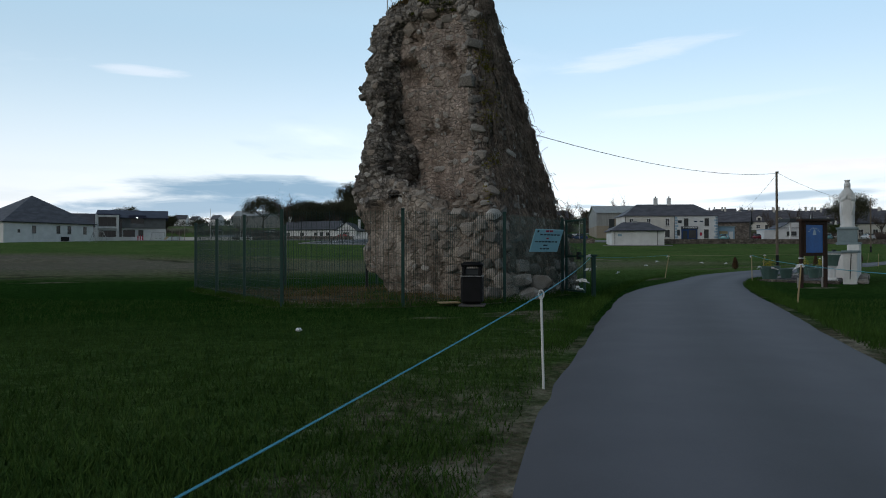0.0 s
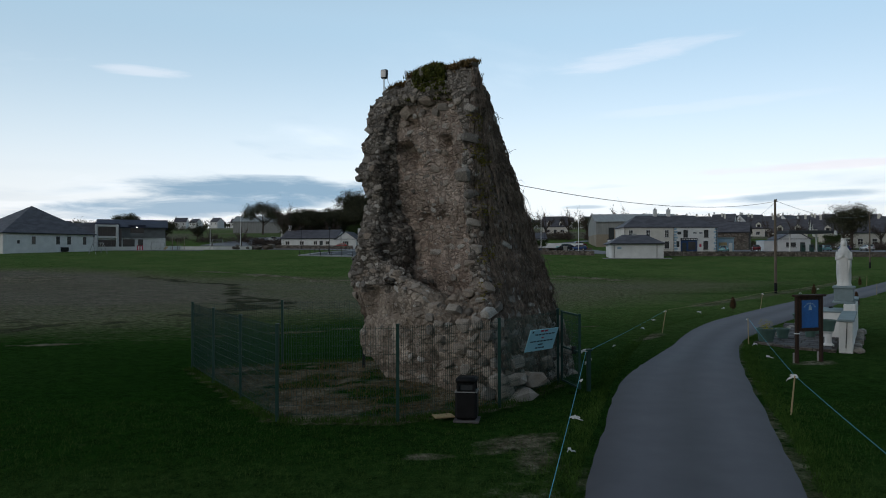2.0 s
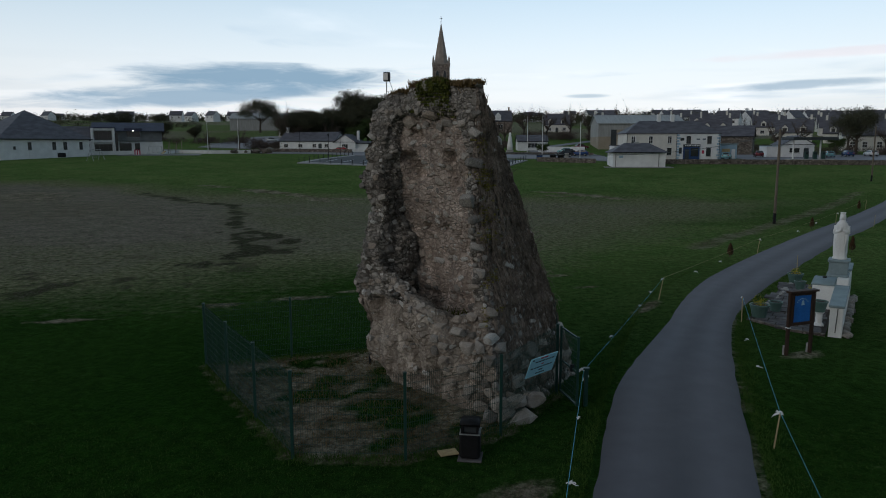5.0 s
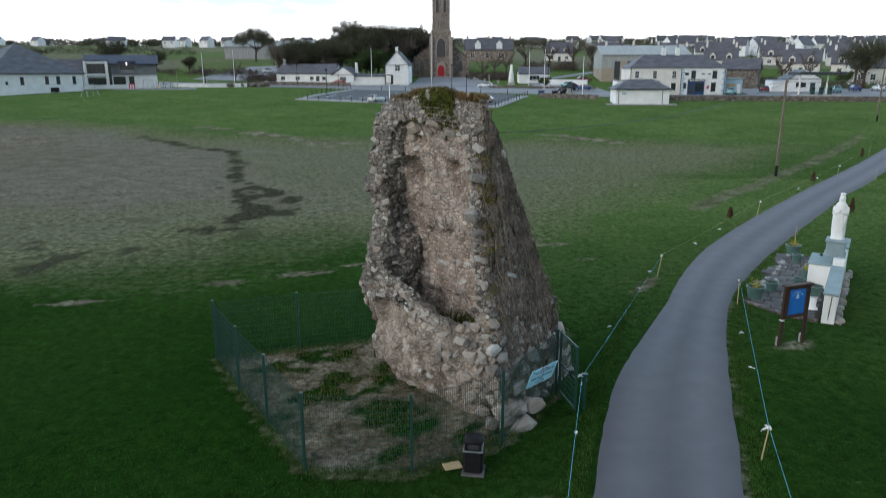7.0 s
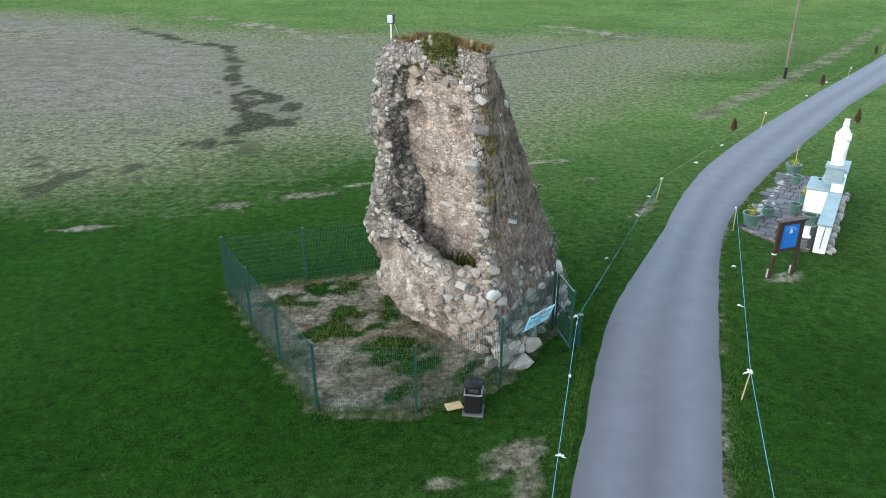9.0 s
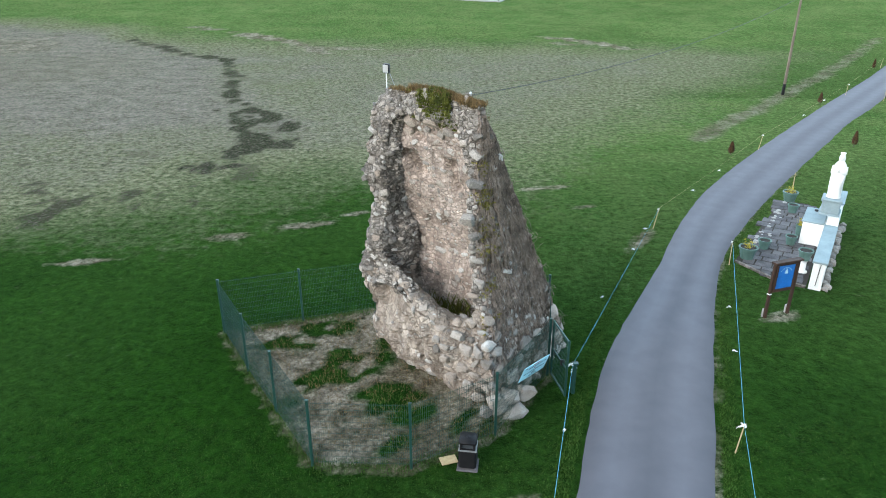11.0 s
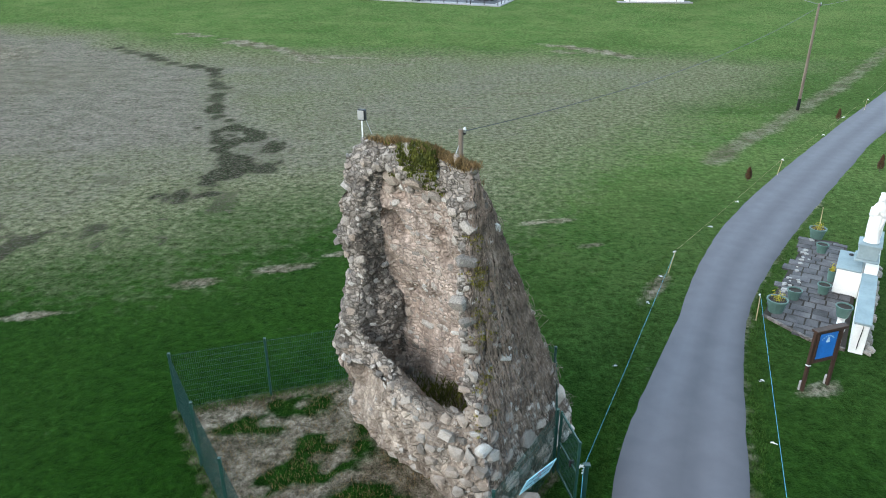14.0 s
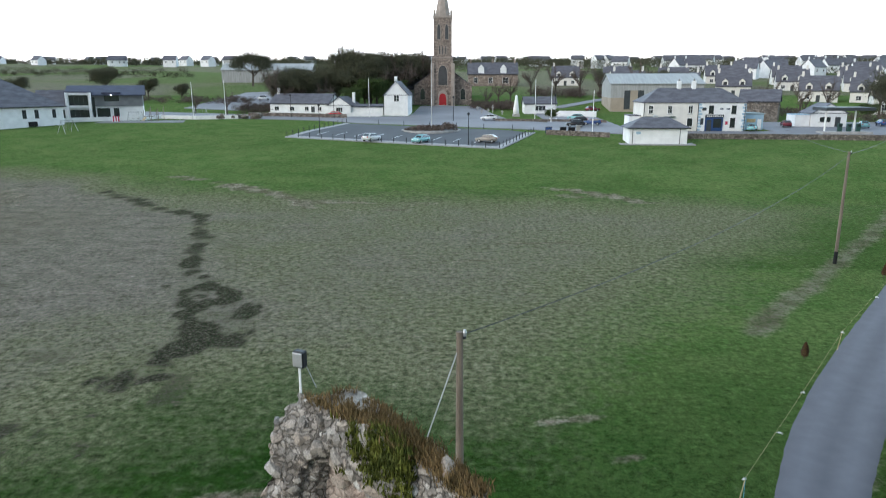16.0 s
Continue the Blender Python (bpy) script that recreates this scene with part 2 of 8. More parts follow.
def ground_material():
    """Turf, rough dry pasture, bare earth and dark mud, chosen by the zones laid on the sheet and broken up by noise."""
    m = bpy.data.materials.new("turf")
    m.use_nodes = True
    nt = m.node_tree
    n, link = nt.nodes.new, nt.links.new
    b = nt.nodes["Principled BSDF"]
    b.inputs["Roughness"].default_value, b.inputs["Specular IOR Level"].default_value = 1.0, 0.0
    b.inputs["Sheen Weight"].default_value, b.inputs["Sheen Roughness"].default_value, b.inputs["Sheen Tint"].default_value = 0.085, 0.22, (0.34, 0.80, 0.25, 1)
    tc = n("ShaderNodeTexCoord")
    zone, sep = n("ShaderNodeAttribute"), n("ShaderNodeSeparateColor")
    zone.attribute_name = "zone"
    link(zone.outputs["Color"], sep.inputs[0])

    def noise_tex(scale, detail=5, rough=0.6, stretch=None):
        t = n("ShaderNodeTexNoise")
        t.inputs["Scale"].default_value, t.inputs["Detail"].default_value, t.inputs["Roughness"].default_value = scale, detail, rough
        if stretch:
            mp = n("ShaderNodeMapping"); mp.inputs["Scale"].default_value = stretch
            link(tc.outputs["Object"], mp.inputs[0]); link(mp.outputs[0], t.inputs["Vector"])
        else:
            link(tc.outputs["Object"], t.inputs["Vector"])
        return t.outputs["Fac"]

    def ramp(fac, stops):
        r = n("ShaderNodeValToRGB")
        while len(r.color_ramp.elements) < len(stops):
            r.color_ramp.elements.new(0.5)
        for e, (p, c) in zip(r.color_ramp.elements, stops):
            e.position, e.color = p, (*c, 1)
        link(fac, r.inputs[0])
        return r.outputs[0]

    def math_node(op, a, c, clamp=False):
        k = n("ShaderNodeMath"); k.operation, k.use_clamp = op, clamp
        for i, v in enumerate((a, c)):
            if isinstance(v, (int, float)):
                k.inputs[i].default_value = v
            else:
                link(v, k.inputs[i])
        return k.outputs[0]

    def mix(fac, a, c):
        k = n("ShaderNodeMix"); k.data_type = "RGBA"
        link(fac, k.inputs["Factor"]); link(a, k.inputs["A"]); link(c, k.inputs["B"])
        return k.outputs["Result"]

    def blend(mask, wobble, gain=2.2):
        """Mask sharpened and frayed by noise."""
        s = math_node("SUBTRACT", math_node("ADD", mask, math_node("MULTIPLY", wobble, 0.9)), 0.95)
        return math_node("ADD", math_node("MULTIPLY", s, gain), 0.5, True)

    coarse, mid, fine, tuft = noise_tex(0.22), noise_tex(1.6), noise_tex(22, 4), noise_tex(6, 6, 0.7)
    clump, streak = noise_tex(2.6, 7, 0.72), noise_tex(0.8, 8, 0.74, (0.55, 0.8, 1))
    # dark and bright turf, mixed by Alpha: view-angle shade put into the colour
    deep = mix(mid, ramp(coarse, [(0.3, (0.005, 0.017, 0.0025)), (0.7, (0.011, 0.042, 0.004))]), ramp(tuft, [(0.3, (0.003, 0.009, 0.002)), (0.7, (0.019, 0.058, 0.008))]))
    bright_turf = mix(mid, ramp(coarse, [(0.3, (0.034, 0.098, 0.017)), (0.7, (0.130, 0.164, 0.060))]), ramp(tuft, [(0.3, (0.019, 0.044, 0.010)), (0.7, (0.174, 0.206, 0.082))]))
    lush = mix(zone.outputs["Alpha"], deep, bright_turf)
    dry = mix(mid, ramp(streak, [(0.34, (0.060, 0.052, 0.040)), (0.50, (0.165, 0.136, 0.118)), (0.66, (0.258, 0.212, 0.190))]), ramp(tuft, [(0.30, (0.050, 0.046, 0.030)), (0.70, (0.255, 0.212, 0.184))]))
    rough = mix(streak, ramp(clump, [(0.34, (0.034, 0.038, 0.020)), (0.46, (0.108, 0.110, 0.062)), (0.66, (0.205, 0.192, 0.130))]), ramp(tuft, [(0.30, (0.038, 0.042, 0.022)), (0.52, (0.140, 0.130, 0.082)), (0.72, (0.250, 0.215, 0.155))]))
    earth = mix(ramp(noise_tex(0.55), [(0.42, (0, 0, 0)), (0.60, (1, 1, 1))]), ramp(tuft, [(0.30, (0.030, 0.024, 0.016)), (0.5, (0.105, 0.082, 0.060)), (0.70, (0.200, 0.165, 0.128))]), ramp(tuft, [(0.30, (0.085, 0.064, 0.048)), (0.5, (0.225, 0.185, 0.148)), (0.70, (0.37, 0.32, 0.265))]))
    mud = ramp(tuft, [(0.36, (0.012, 0.009, 0.008)), (0.50, (0.040, 0.032, 0.026)), (0.66, (0.120, 0.098, 0.080))])
    patchy = math_node("ADD", sep.outputs[0], math_node("MULTIPLY", math_node("SUBTRACT", noise_tex(0.11, 4), 0.5), math_node("MULTIPLY", sep.outputs[0], 0.8)))
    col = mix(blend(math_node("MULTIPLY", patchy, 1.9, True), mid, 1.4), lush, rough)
    col = mix(blend(math_node("SUBTRACT", math_node("MULTIPLY", patchy, 2.0), 0.9, True), mid, 1.4), col, dry)
    col = mix(blend(sep.outputs[1], clump, 2.4), col, earth)
    col = mix(blend(sep.outputs[2], math_node("ADD", math_node("MULTIPLY", tuft, 0.8), math_node("SUBTRACT", clump, 0.4)), 4.0), col, mud)
    grain = n("ShaderNodeHueSaturation")
    link(col, grain.inputs["Color"])
    val = n("ShaderNodeMapRange"); val.inputs["From Min"].default_value, val.inputs["From Max"].default_value = 0.36, 0.64
    val.inputs["To Min"].default_value, val.inputs["To Max"].default_value = 0.32, 1.75
    link(math_node("ADD", math_node("MULTIPLY", fine, 0.4), math_node("MULTIPLY", clump, 0.6)), val.inputs["Value"]); link(val.outputs[0], grain.inputs["Value"])
    link(grain.outputs[0], b.inputs["Base Color"])
    bp = n("ShaderNodeBump"); bp.inputs["Strength"].default_value, bp.inputs["Distance"].default_value = 0.9, 0.10
    link(math_node("ADD", tuft, fine), bp.inputs["Height"]); link(bp.outputs[0], b.inputs["Normal"])
    return m


def stone_material(name, stops, island):
    """Field stone and mortar: its tone picked per stone, with lichen spots and grain."""
    m = bpy.data.materials.new(name)
    m.use_nodes = True
    nt = m.node_tree
    n, link = nt.nodes.new, nt.links.new
    b = nt.nodes["Principled BSDF"]
    b.inputs["Roughness"].default_value, b.inputs["Specular IOR Level"].default_value = 0.9, 0.2
    tc = n("ShaderNodeTexCoord")
    src = n("ShaderNodeNewGeometry").outputs["Random Per Island"] if island else n("ShaderNodeObjectInfo").outputs["Random"]
    r = n("ShaderNodeValToRGB")
    while len(r.color_ramp.elements) < len(stops):
        r.color_ramp.elements.new(0.5)
    for e, (p, c) in zip(r.color_ramp.elements, stops):
        e.position, e.color = p, (*c, 1)
    link(src, r.inputs[0])
    grain, spots, big = n("ShaderNodeTexNoise"), n("ShaderNodeTexNoise"), n("ShaderNodeTexNoise")
    for t, s, d in ((grain, 35, 5), (spots, 9, 4), (big, 0.8, 4)):
        t.inputs["Scale"].default_value, t.inputs["Detail"].default_value = s, d
        link(tc.outputs["Object"], t.inputs["Vector"])
    hsv, mr = n("ShaderNodeHueSaturation"), n("ShaderNodeMapRange")
    mr.inputs["From Min"].default_value, mr.inputs["From Max"].default_value, mr.inputs["To Min"].default_value, mr.inputs["To Max"].default_value = 0.3, 0.7, 0.62, 1.35
    link(grain.outputs["Fac"], mr.inputs["Value"]); link(mr.outputs[0], hsv.inputs["Value"]); link(r.outputs[0], hsv.inputs["Color"])
    lich = n("ShaderNodeValToRGB"); lich.color_ramp.elements[0].position, lich.color_ramp.elements[1].position = 0.60, 0.70
    link(spots.outputs["Fac"], lich.inputs[0])
    k = n("ShaderNodeMix"); k.data_type = "RGBA"; k.inputs["B"].default_value = (0.40, 0.38, 0.33, 1)
    half = n("ShaderNodeMath"); half.operation = "MULTIPLY"; half.inputs[1].default_value = 0.6
    link(lich.outputs[0], half.inputs[0]); link(half.outputs[0], k.inputs["Factor"]); link(hsv.outputs[0], k.inputs["A"])
    k2 = n("ShaderNodeMix"); k2.data_type = "RGBA"; k2.blend_type = "MULTIPLY"; k2.inputs["Factor"].default_value = 0.6
    rb = n("ShaderNodeValToRGB"); rb.color_ramp.elements[0].position, rb.color_ramp.elements[1].position = 0.35, 0.65
    rb.color_ramp.elements[0].color, rb.color_ramp.elements[1].color = (0.62, 0.56, 0.50, 1), (1, 1, 1, 1)
    link(big.outputs["Fac"], rb.inputs[0]); link(k.outputs["Result"], k2.inputs["A"]); link(rb.outputs[0], k2.inputs["B"])
    link(k2.outputs["Result"], b.inputs["Base Color"])
    bp = n("ShaderNodeBump"); bp.inputs["Strength"].default_value, bp.inputs["Distance"].default_value = 0.5, 0.02
    link(grain.outputs["Fac"], bp.inputs["Height"]); link(bp.outputs[0], b.inputs["Normal"])
    return m


def road_material():
    """Asphalt with paler wheel tracks along it and a darker crown and edges."""
    m = mat("asphalt", (0.104, 0.101, 0.118), (0.089, 0.087, 0.102), 1.3, 90, rough=0.78, bump=0.25, depth=0.008)
    nt = m.node_tree
    b = nt.nodes["Principled BSDF"]
    src = b.inputs["Base Color"].links[0].from_socket
    a, h = nt.nodes.new("ShaderNodeAttribute"), nt.nodes.new("ShaderNodeHueSaturation")
    a.attribute_name = "wear"
    nt.links.new(a.outputs["Fac"], h.inputs["Value"]); nt.links.new(src, h.inputs["Color"]); nt.links.new(h.outputs[0], b.inputs["Base Color"])
    return m


TURF = ground_material()
def masonry(name, light, dark, joint, cell, flatten, lo=0.55, hi=1.4, gap_width=0.10, smear=0.0):
    """Rubble masonry: irregular stones of varied tone in recessed joints; smear hides them under old mortar in patches."""
    m = mat(name, light, dark, 1.5, 15, bump=0)
    nt = m.node_tree
    n, link = nt.nodes.new, nt.links.new
    b = nt.nodes["Principled BSDF"]
    src = b.inputs["Base Color"].links[0].from_socket
    tc, mp, warp = n("ShaderNodeTexCoord"), n("ShaderNodeMapping"), n("ShaderNodeTexNoise")
    mp.inputs["Scale"].default_value = (1, 1, flatten)
    warp.inputs["Scale"].default_value, warp.inputs["Detail"].default_value = 2.5, 3
    link(tc.outputs["Object"], warp.inputs["Vector"])
    add = n("ShaderNodeVectorMath"); add.operation = "MULTIPLY_ADD"; add.inputs[1].default_value = (0.35, 0.35, 0.35)
    link(warp.outputs["Color"], add.inputs[0]); link(tc.outputs["Object"], add.inputs[2]); link(add.outputs[0], mp.inputs[0])
    tone, edge = n("ShaderNodeTexVoronoi"), n("ShaderNodeTexVoronoi")
    edge.feature = "DISTANCE_TO_EDGE"
    for v in (tone, edge):
        v.inputs["Scale"].default_value = cell
        link(mp.outputs[0], v.inputs["Vector"])
    sep, val, hsv = n("ShaderNodeSeparateColor"), n("ShaderNodeMapRange"), n("ShaderNodeHueSaturation")
    link(tone.outputs["Color"], sep.inputs[0]); link(sep.outputs[0], val.inputs["Value"])
    val.inputs["To Min"].default_value, val.inputs["To Max"].default_value = lo, hi
    link(val.outputs[0], hsv.inputs["Value"]); link(src, hsv.inputs["Color"])
    gap = n("ShaderNodeMapRange"); gap.inputs["From Max"].default_value = gap_width; gap.interpolation_type = "SMOOTHSTEP"; gap.inputs["To Min"].default_value = 0.15
    link(edge.outputs["Distance"], gap.inputs["Value"])
    mixer = n("ShaderNodeMix"); mixer.data_type = "RGBA"; mixer.inputs["A"].default_value = (*joint, 1)
    link(gap.outputs[0], mixer.inputs["Factor"]); link(hsv.outputs[0], mixer.inputs["B"])
    # patches of mortar that hide the stones, and vertical weather stains
    hide, patch = n("ShaderNodeTexNoise"), n("ShaderNodeMapRange")
    hide.inputs["Scale"].default_value, hide.inputs["Detail"].default_value, hide.inputs["Roughness"].default_value = 2.2, 7, 0.7
    link(tc.outputs["Object"], hide.inputs["Vector"]); link(hide.outputs["Fac"], patch.inputs["Value"])
    patch.inputs["From Min"].default_value, patch.inputs["From Max"].default_value, patch.inputs["To Max"].default_value = 0.62 - 0.3 * smear, 0.74 - 0.3 * smear, 0.92
    cover = n("ShaderNodeMix"); cover.data_type = "RGBA"
    link(patch.outputs[0], cover.inputs["Factor"]); link(mixer.outputs["Result"], cover.inputs["A"]); link(src, cover.inputs["B"])
    run, runs, rmap, stain = n("ShaderNodeMapping"), n("ShaderNodeTexNoise"), n("ShaderNodeMapRange"), n("ShaderNodeHueSaturation")
    run.inputs["Scale"].default_value = (4.5, 4.5, 0.7)
    link(tc.outputs["Object"], run.inputs[0]); link(run.outputs[0], runs.inputs["Vector"])
    runs.inputs["Scale"].default_value, runs.inputs["Detail"].default_value, runs.inputs["Roughness"].default_value = 1.0, 6, 0.7
    rmap.inputs["From Min"].default_value, rmap.inputs["From Max"].default_value, rmap.inputs["To Min"].default_value, rmap.inputs["To Max"].default_value = 0.32, 0.62, 0.62, 1.18
    link(runs.outputs["Fac"], rmap.inputs["Value"]); link(rmap.outputs[0], stain.inputs["Value"]); link(cover.outputs["Result"], stain.inputs["Color"])
    link(stain.outputs[0], b.inputs["Base Color"])
    grain, sumup = n("ShaderNodeTexNoise"), n("ShaderNodeMath")
    grain.inputs["Scale"].default_value, grain.inputs["Detail"].default_value = 18, 5
    link(tc.outputs["Object"], grain.inputs["Vector"])
    sumup.operation = "ADD"
    soft = n("ShaderNodeMath"); soft.operation = "MULTIPLY"; soft.inputs[1].default_value = 1 - 0.9 * smear
    link(gap.outputs[0], soft.inputs[0]); link(soft.outputs[0], sumup.inputs[0]); link(grain.outputs["Fac"], sumup.inputs[1])
    bp = n("ShaderNodeBump"); bp.inputs["Strength"].default_value, bp.inputs["Distance"].default_value = 0.9, 0.06
    link(sumup.outputs[0], bp.inputs["Height"]); link(bp.outputs[0], b.inputs["Normal"])
    return m


FIELD_STONES = [(0.0, (0.16, 0.151, 0.142)), (0.25, (0.27, 0.252, 0.235)), (0.5, (0.40, 0.376, 0.348)), (0.70, (0.34, 0.29, 0.25)), (0.90, (0.42, 0.408, 0.39)), (1.0, (0.52, 0.515, 0.50))]
STONE = stone_material("field_stone", FIELD_STONES, False)
RUBBLE = stone_material("rubble_stone", FIELD_STONES, True)
MORTAR = masonry("lime_mortar_rubble", (0.45, 0.39, 0.335), (0.21, 0.17, 0.14), (0.22, 0.18, 0.148), 5.0, 1.3, 0.72, 1.25, 0.18, 0.45)
IVY_WALL = masonry("weathered_wall", (0.42, 0.345, 0.300), (0.205, 0.162, 0.136), (0.13, 0.104, 0.088), 6.5, 1.3, 0.6, 1.35, 0.14, 0.2)
INNER_WALL = masonry("inner_plaster", (0.54, 0.45, 0.395), (0.30, 0.238, 0.20), (0.25, 0.198, 0.168), 5.5, 1.7, 0.70, 1.22, 0.20, 0.35)
JAMB_WALL = masonry("grey_rubble_jamb", (0.33, 0.30, 0.27), (0.17, 0.148, 0.13), (0.10, 0.088, 0.076), 7.5, 1.6, 0.65, 1.3, 0.16, 0.2)
STEM = mat("dry_ivy_stem", (0.27, 0.212, 0.172), (0.13, 0.098, 0.078), 2, 30, spread=0.4, island=True, bump=0)
MOSS = mat("moss", (0.11, 0.115, 0.018), (0.055, 0.07, 0.012), 4, 40, spread=0.35, island=True)
FACE_MOSS = mat("yellow_moss", (0.25, 0.215, 0.045), (0.13, 0.115, 0.03), 4, 40, spread=0.35, island=True)
DRY_GRASS = mat("dry_grass", (0.20, 0.13, 0.06), (0.12, 0.085, 0.035), 4, 40, spread=0.4, island=True)
BLADE = mat("grass_blade", (0.066, 0.128, 0.028), (0.036, 0.078, 0.016), 0.8, 6, spread=0.35, island=True, bump=0, rough=1.0, spec=0.0)
LAWN_BLADE = mat("lawn_blade", (0.066, 0.118, 0.030), (0.036, 0.072, 0.016), 0.8, 6, spread=0.35, island=True, bump=0, rough=1.0, spec=0.0)
ASPHALT = road_material()
OLD_ASPHALT = mat("worn_tarmac", (0.235, 0.235, 0.26), (0.17, 0.17, 0.188), 0.08, 6, rough=0.85, bump=0)
GREEN_STEEL = mat("green_powder_coat", (0.010, 0.055, 0.045), (0.008, 0.040, 0.034), 5, 60, rough=0.45, bump=0.05, spec=0.5)
BLACK_PLASTIC = mat("black_plastic", (0.012, 0.012, 0.014), (0.008, 0.008, 0.009), 5, 60, rough=0.55, bump=0.05, spec=0.2)
WHITE_WALL = mat("white_render", (0.78, 0.79, 0.80), (0.66, 0.67, 0.68), 0.7, 12, bump=0.15)
CREAM_WALL = mat("cream_render", (0.70, 0.68, 0.64), (0.60, 0.58, 0.545), 0.7, 12, bump=0.15)
GREY_WALL = mat("grey_cladding", (0.20, 0.21, 0.22), (0.15, 0.155, 0.165), 0.8, 10, bump=0.1)
SLATE = mat("slate_roof", (0.13, 0.128, 0.152), (0.075, 0.075, 0.092), 0.6, 5, rough=0.65, bump=0.4, stretch=(1, 1, 3))
DARK_SLATE = mat("dark_slate_roof", (0.05, 0.056, 0.098), (0.032, 0.036, 0.062), 0.6, 5, rough=0.6, bump=0.4)
GLASS = mat("dark_window_glass", (0.03, 0.035, 0.04), (0.02, 0.022, 0.026), 1, 8, rough=0.08, bump=0, spec=0.8)
FRAME = mat("white_painted_frame", (0.75, 0.76, 0.77), (0.68, 0.69, 0.70), 2, 20, rough=0.5, bump=0.05)
DARK_FRAME = mat("dark_frame", (0.05, 0.06, 0.065), (0.035, 0.04, 0.045), 2, 20, rough=0.5, bump=0.05)
BROWN_STONE = masonry("sandstone", (0.34, 0.27, 0.235), (0.20, 0.155, 0.13), (0.24, 0.20, 0.175), 1.5, 1.8)
PALE_STONE = mat("dressed_stone", (0.36, 0.31, 0.275), (0.27, 0.225, 0.20), 0.5, 3, bump=0.3)
RUIN_STONE = masonry("old_farm_stone", (0.25, 0.215, 0.19), (0.12, 0.10, 0.085), (0.10, 0.085, 0.07), 2.2, 1.8)
DARK_TARMAC = mat("dark_tarmac", (0.085, 0.09, 0.10), (0.06, 0.063, 0.072), 0.15, 6, rough=0.85, bump=0)
RED_PAINT = mat("red_door_paint", (0.38, 0.02, 0.025), (0.30, 0.015, 0.02), 2, 20, rough=0.5, bump=0.05)
BLUE_PAINT = mat("blue_shopfront_paint", (0.02, 0.06, 0.17), (0.015, 0.045, 0.13), 2, 20, rough=0.5, bump=0.05)
PALE_BLUE = mat("pale_blue_render", (0.34, 0.48, 0.60), (0.28, 0.40, 0.51), 1, 12, bump=0.1)
SHEET = mat("corrugated_sheet", (0.35, 0.36, 0.36), (0.27, 0.275, 0.275), 0.3, 4, rough=0.6, bump=0.3, stretch=(6, 0.4, 1))
TAN_SHEET = mat("tan_sheet", (0.36, 0.31, 0.25), (0.28, 0.235, 0.185), 0.3, 4, rough=0.7, bump=0.3)
WOOD = mat("weathered_pole_wood", (0.20, 0.165, 0.13), (0.12, 0.095, 0.075), 1, 12, stretch=(6, 6, 0.6), bump=0.4)
DARK_WOOD = mat("dark_stained_wood", (0.055, 0.028, 0.018), (0.03, 0.016, 0.011), 1.5, 14, stretch=(5, 5, 0.6), bump=0.3, rough=0.7)
STAKE_WOOD = mat("pale_stake_wood", (0.48, 0.38, 0.22), (0.36, 0.27, 0.15), 2, 16, stretch=(5, 5, 0.6), bump=0.2)
WHITE_PAINT = mat("white_masonry_paint", (0.82, 0.82, 0.81), (0.70, 0.70, 0.69), 1.1, 14, bump=0.2)
GREY_SLAB = mat("grey_painted_coping", (0.27, 0.34, 0.36), (0.21, 0.27, 0.29), 1.5, 14, bump=0.2)
SHRINE_PAVE = mat("dark_paving", (0.125, 0.118, 0.122), (0.055, 0.052, 0.056), 1.6, 20, spread=0.3, bump=0.4)
PALE_PAVE = mat("pale_paving", (0.33, 0.33, 0.34), (0.25, 0.25, 0.26), 0.7, 10, bump=0.1)
KERB = mat("concrete", (0.38, 0.37, 0.36), (0.28, 0.275, 0.265), 1, 14, bump=0.2)
ROPE = mat("blue_nylon_rope", (0.14, 0.48, 0.62), (0.10, 0.38, 0.52), 8, 60, bump=0.1)
WHITE_PLASTIC = mat("white_plastic_bag", (0.80, 0.81, 0.82), (0.68, 0.69, 0.71), 6, 40, rough=0.45, bump=0.2)
SIGN_BLUE = mat("pale_blue_sign", (0.36, 0.68, 0.80), (0.32, 0.62, 0.75), 2, 20, rough=0.5, bump=0)
PRINT = mat("dark_print", (0.03, 0.05, 0.09), (0.02, 0.04, 0.07), 5, 30, bump=0)
RED_PRINT = mat("red_print", (0.45, 0.05, 0.10), (0.36, 0.04, 0.08), 5, 30, bump=0)
POSTER = mat("blue_poster", (0.02, 0.17, 0.55), (0.015, 0.12, 0.42), 3, 20, rough=0.3, bump=0, spec=0.6)
POSTER_PALE = mat("pale_poster_print", (0.45, 0.62, 0.75), (0.35, 0.52, 0.66), 5, 30, bump=0)
POT = mat("green_glazed_pot", (0.095, 0.165, 0.145), (0.065, 0.12, 0.105), 3, 30, rough=0.5, bump=0.1)
SOIL = mat("potting_soil", (0.035, 0.027, 0.02), (0.02, 0.015, 0.012), 8, 40)
YELLOW_LEAF = mat("yellow_leaf", (0.42, 0.34, 0.03), (0.28, 0.25, 0.03), 5, 30, spread=0.35, island=True, bump=0)
RED_LEAF = mat("rusty_conifer", (0.095, 0.046, 0.022), (0.050, 0.032, 0.016), 5, 30, spread=0.35, island=True, bump=0)
DARK_LEAF = mat("dark_evergreen_leaf", (0.080, 0.080, 0.044), (0.045, 0.048, 0.028), 0.6, 5, spread=0.45, island=True, bump=0)
GREEN_LEAF = mat("green_leaf", (0.055, 0.085, 0.022), (0.030, 0.052, 0.014), 0.6, 5, spread=0.45, island=True, bump=0)
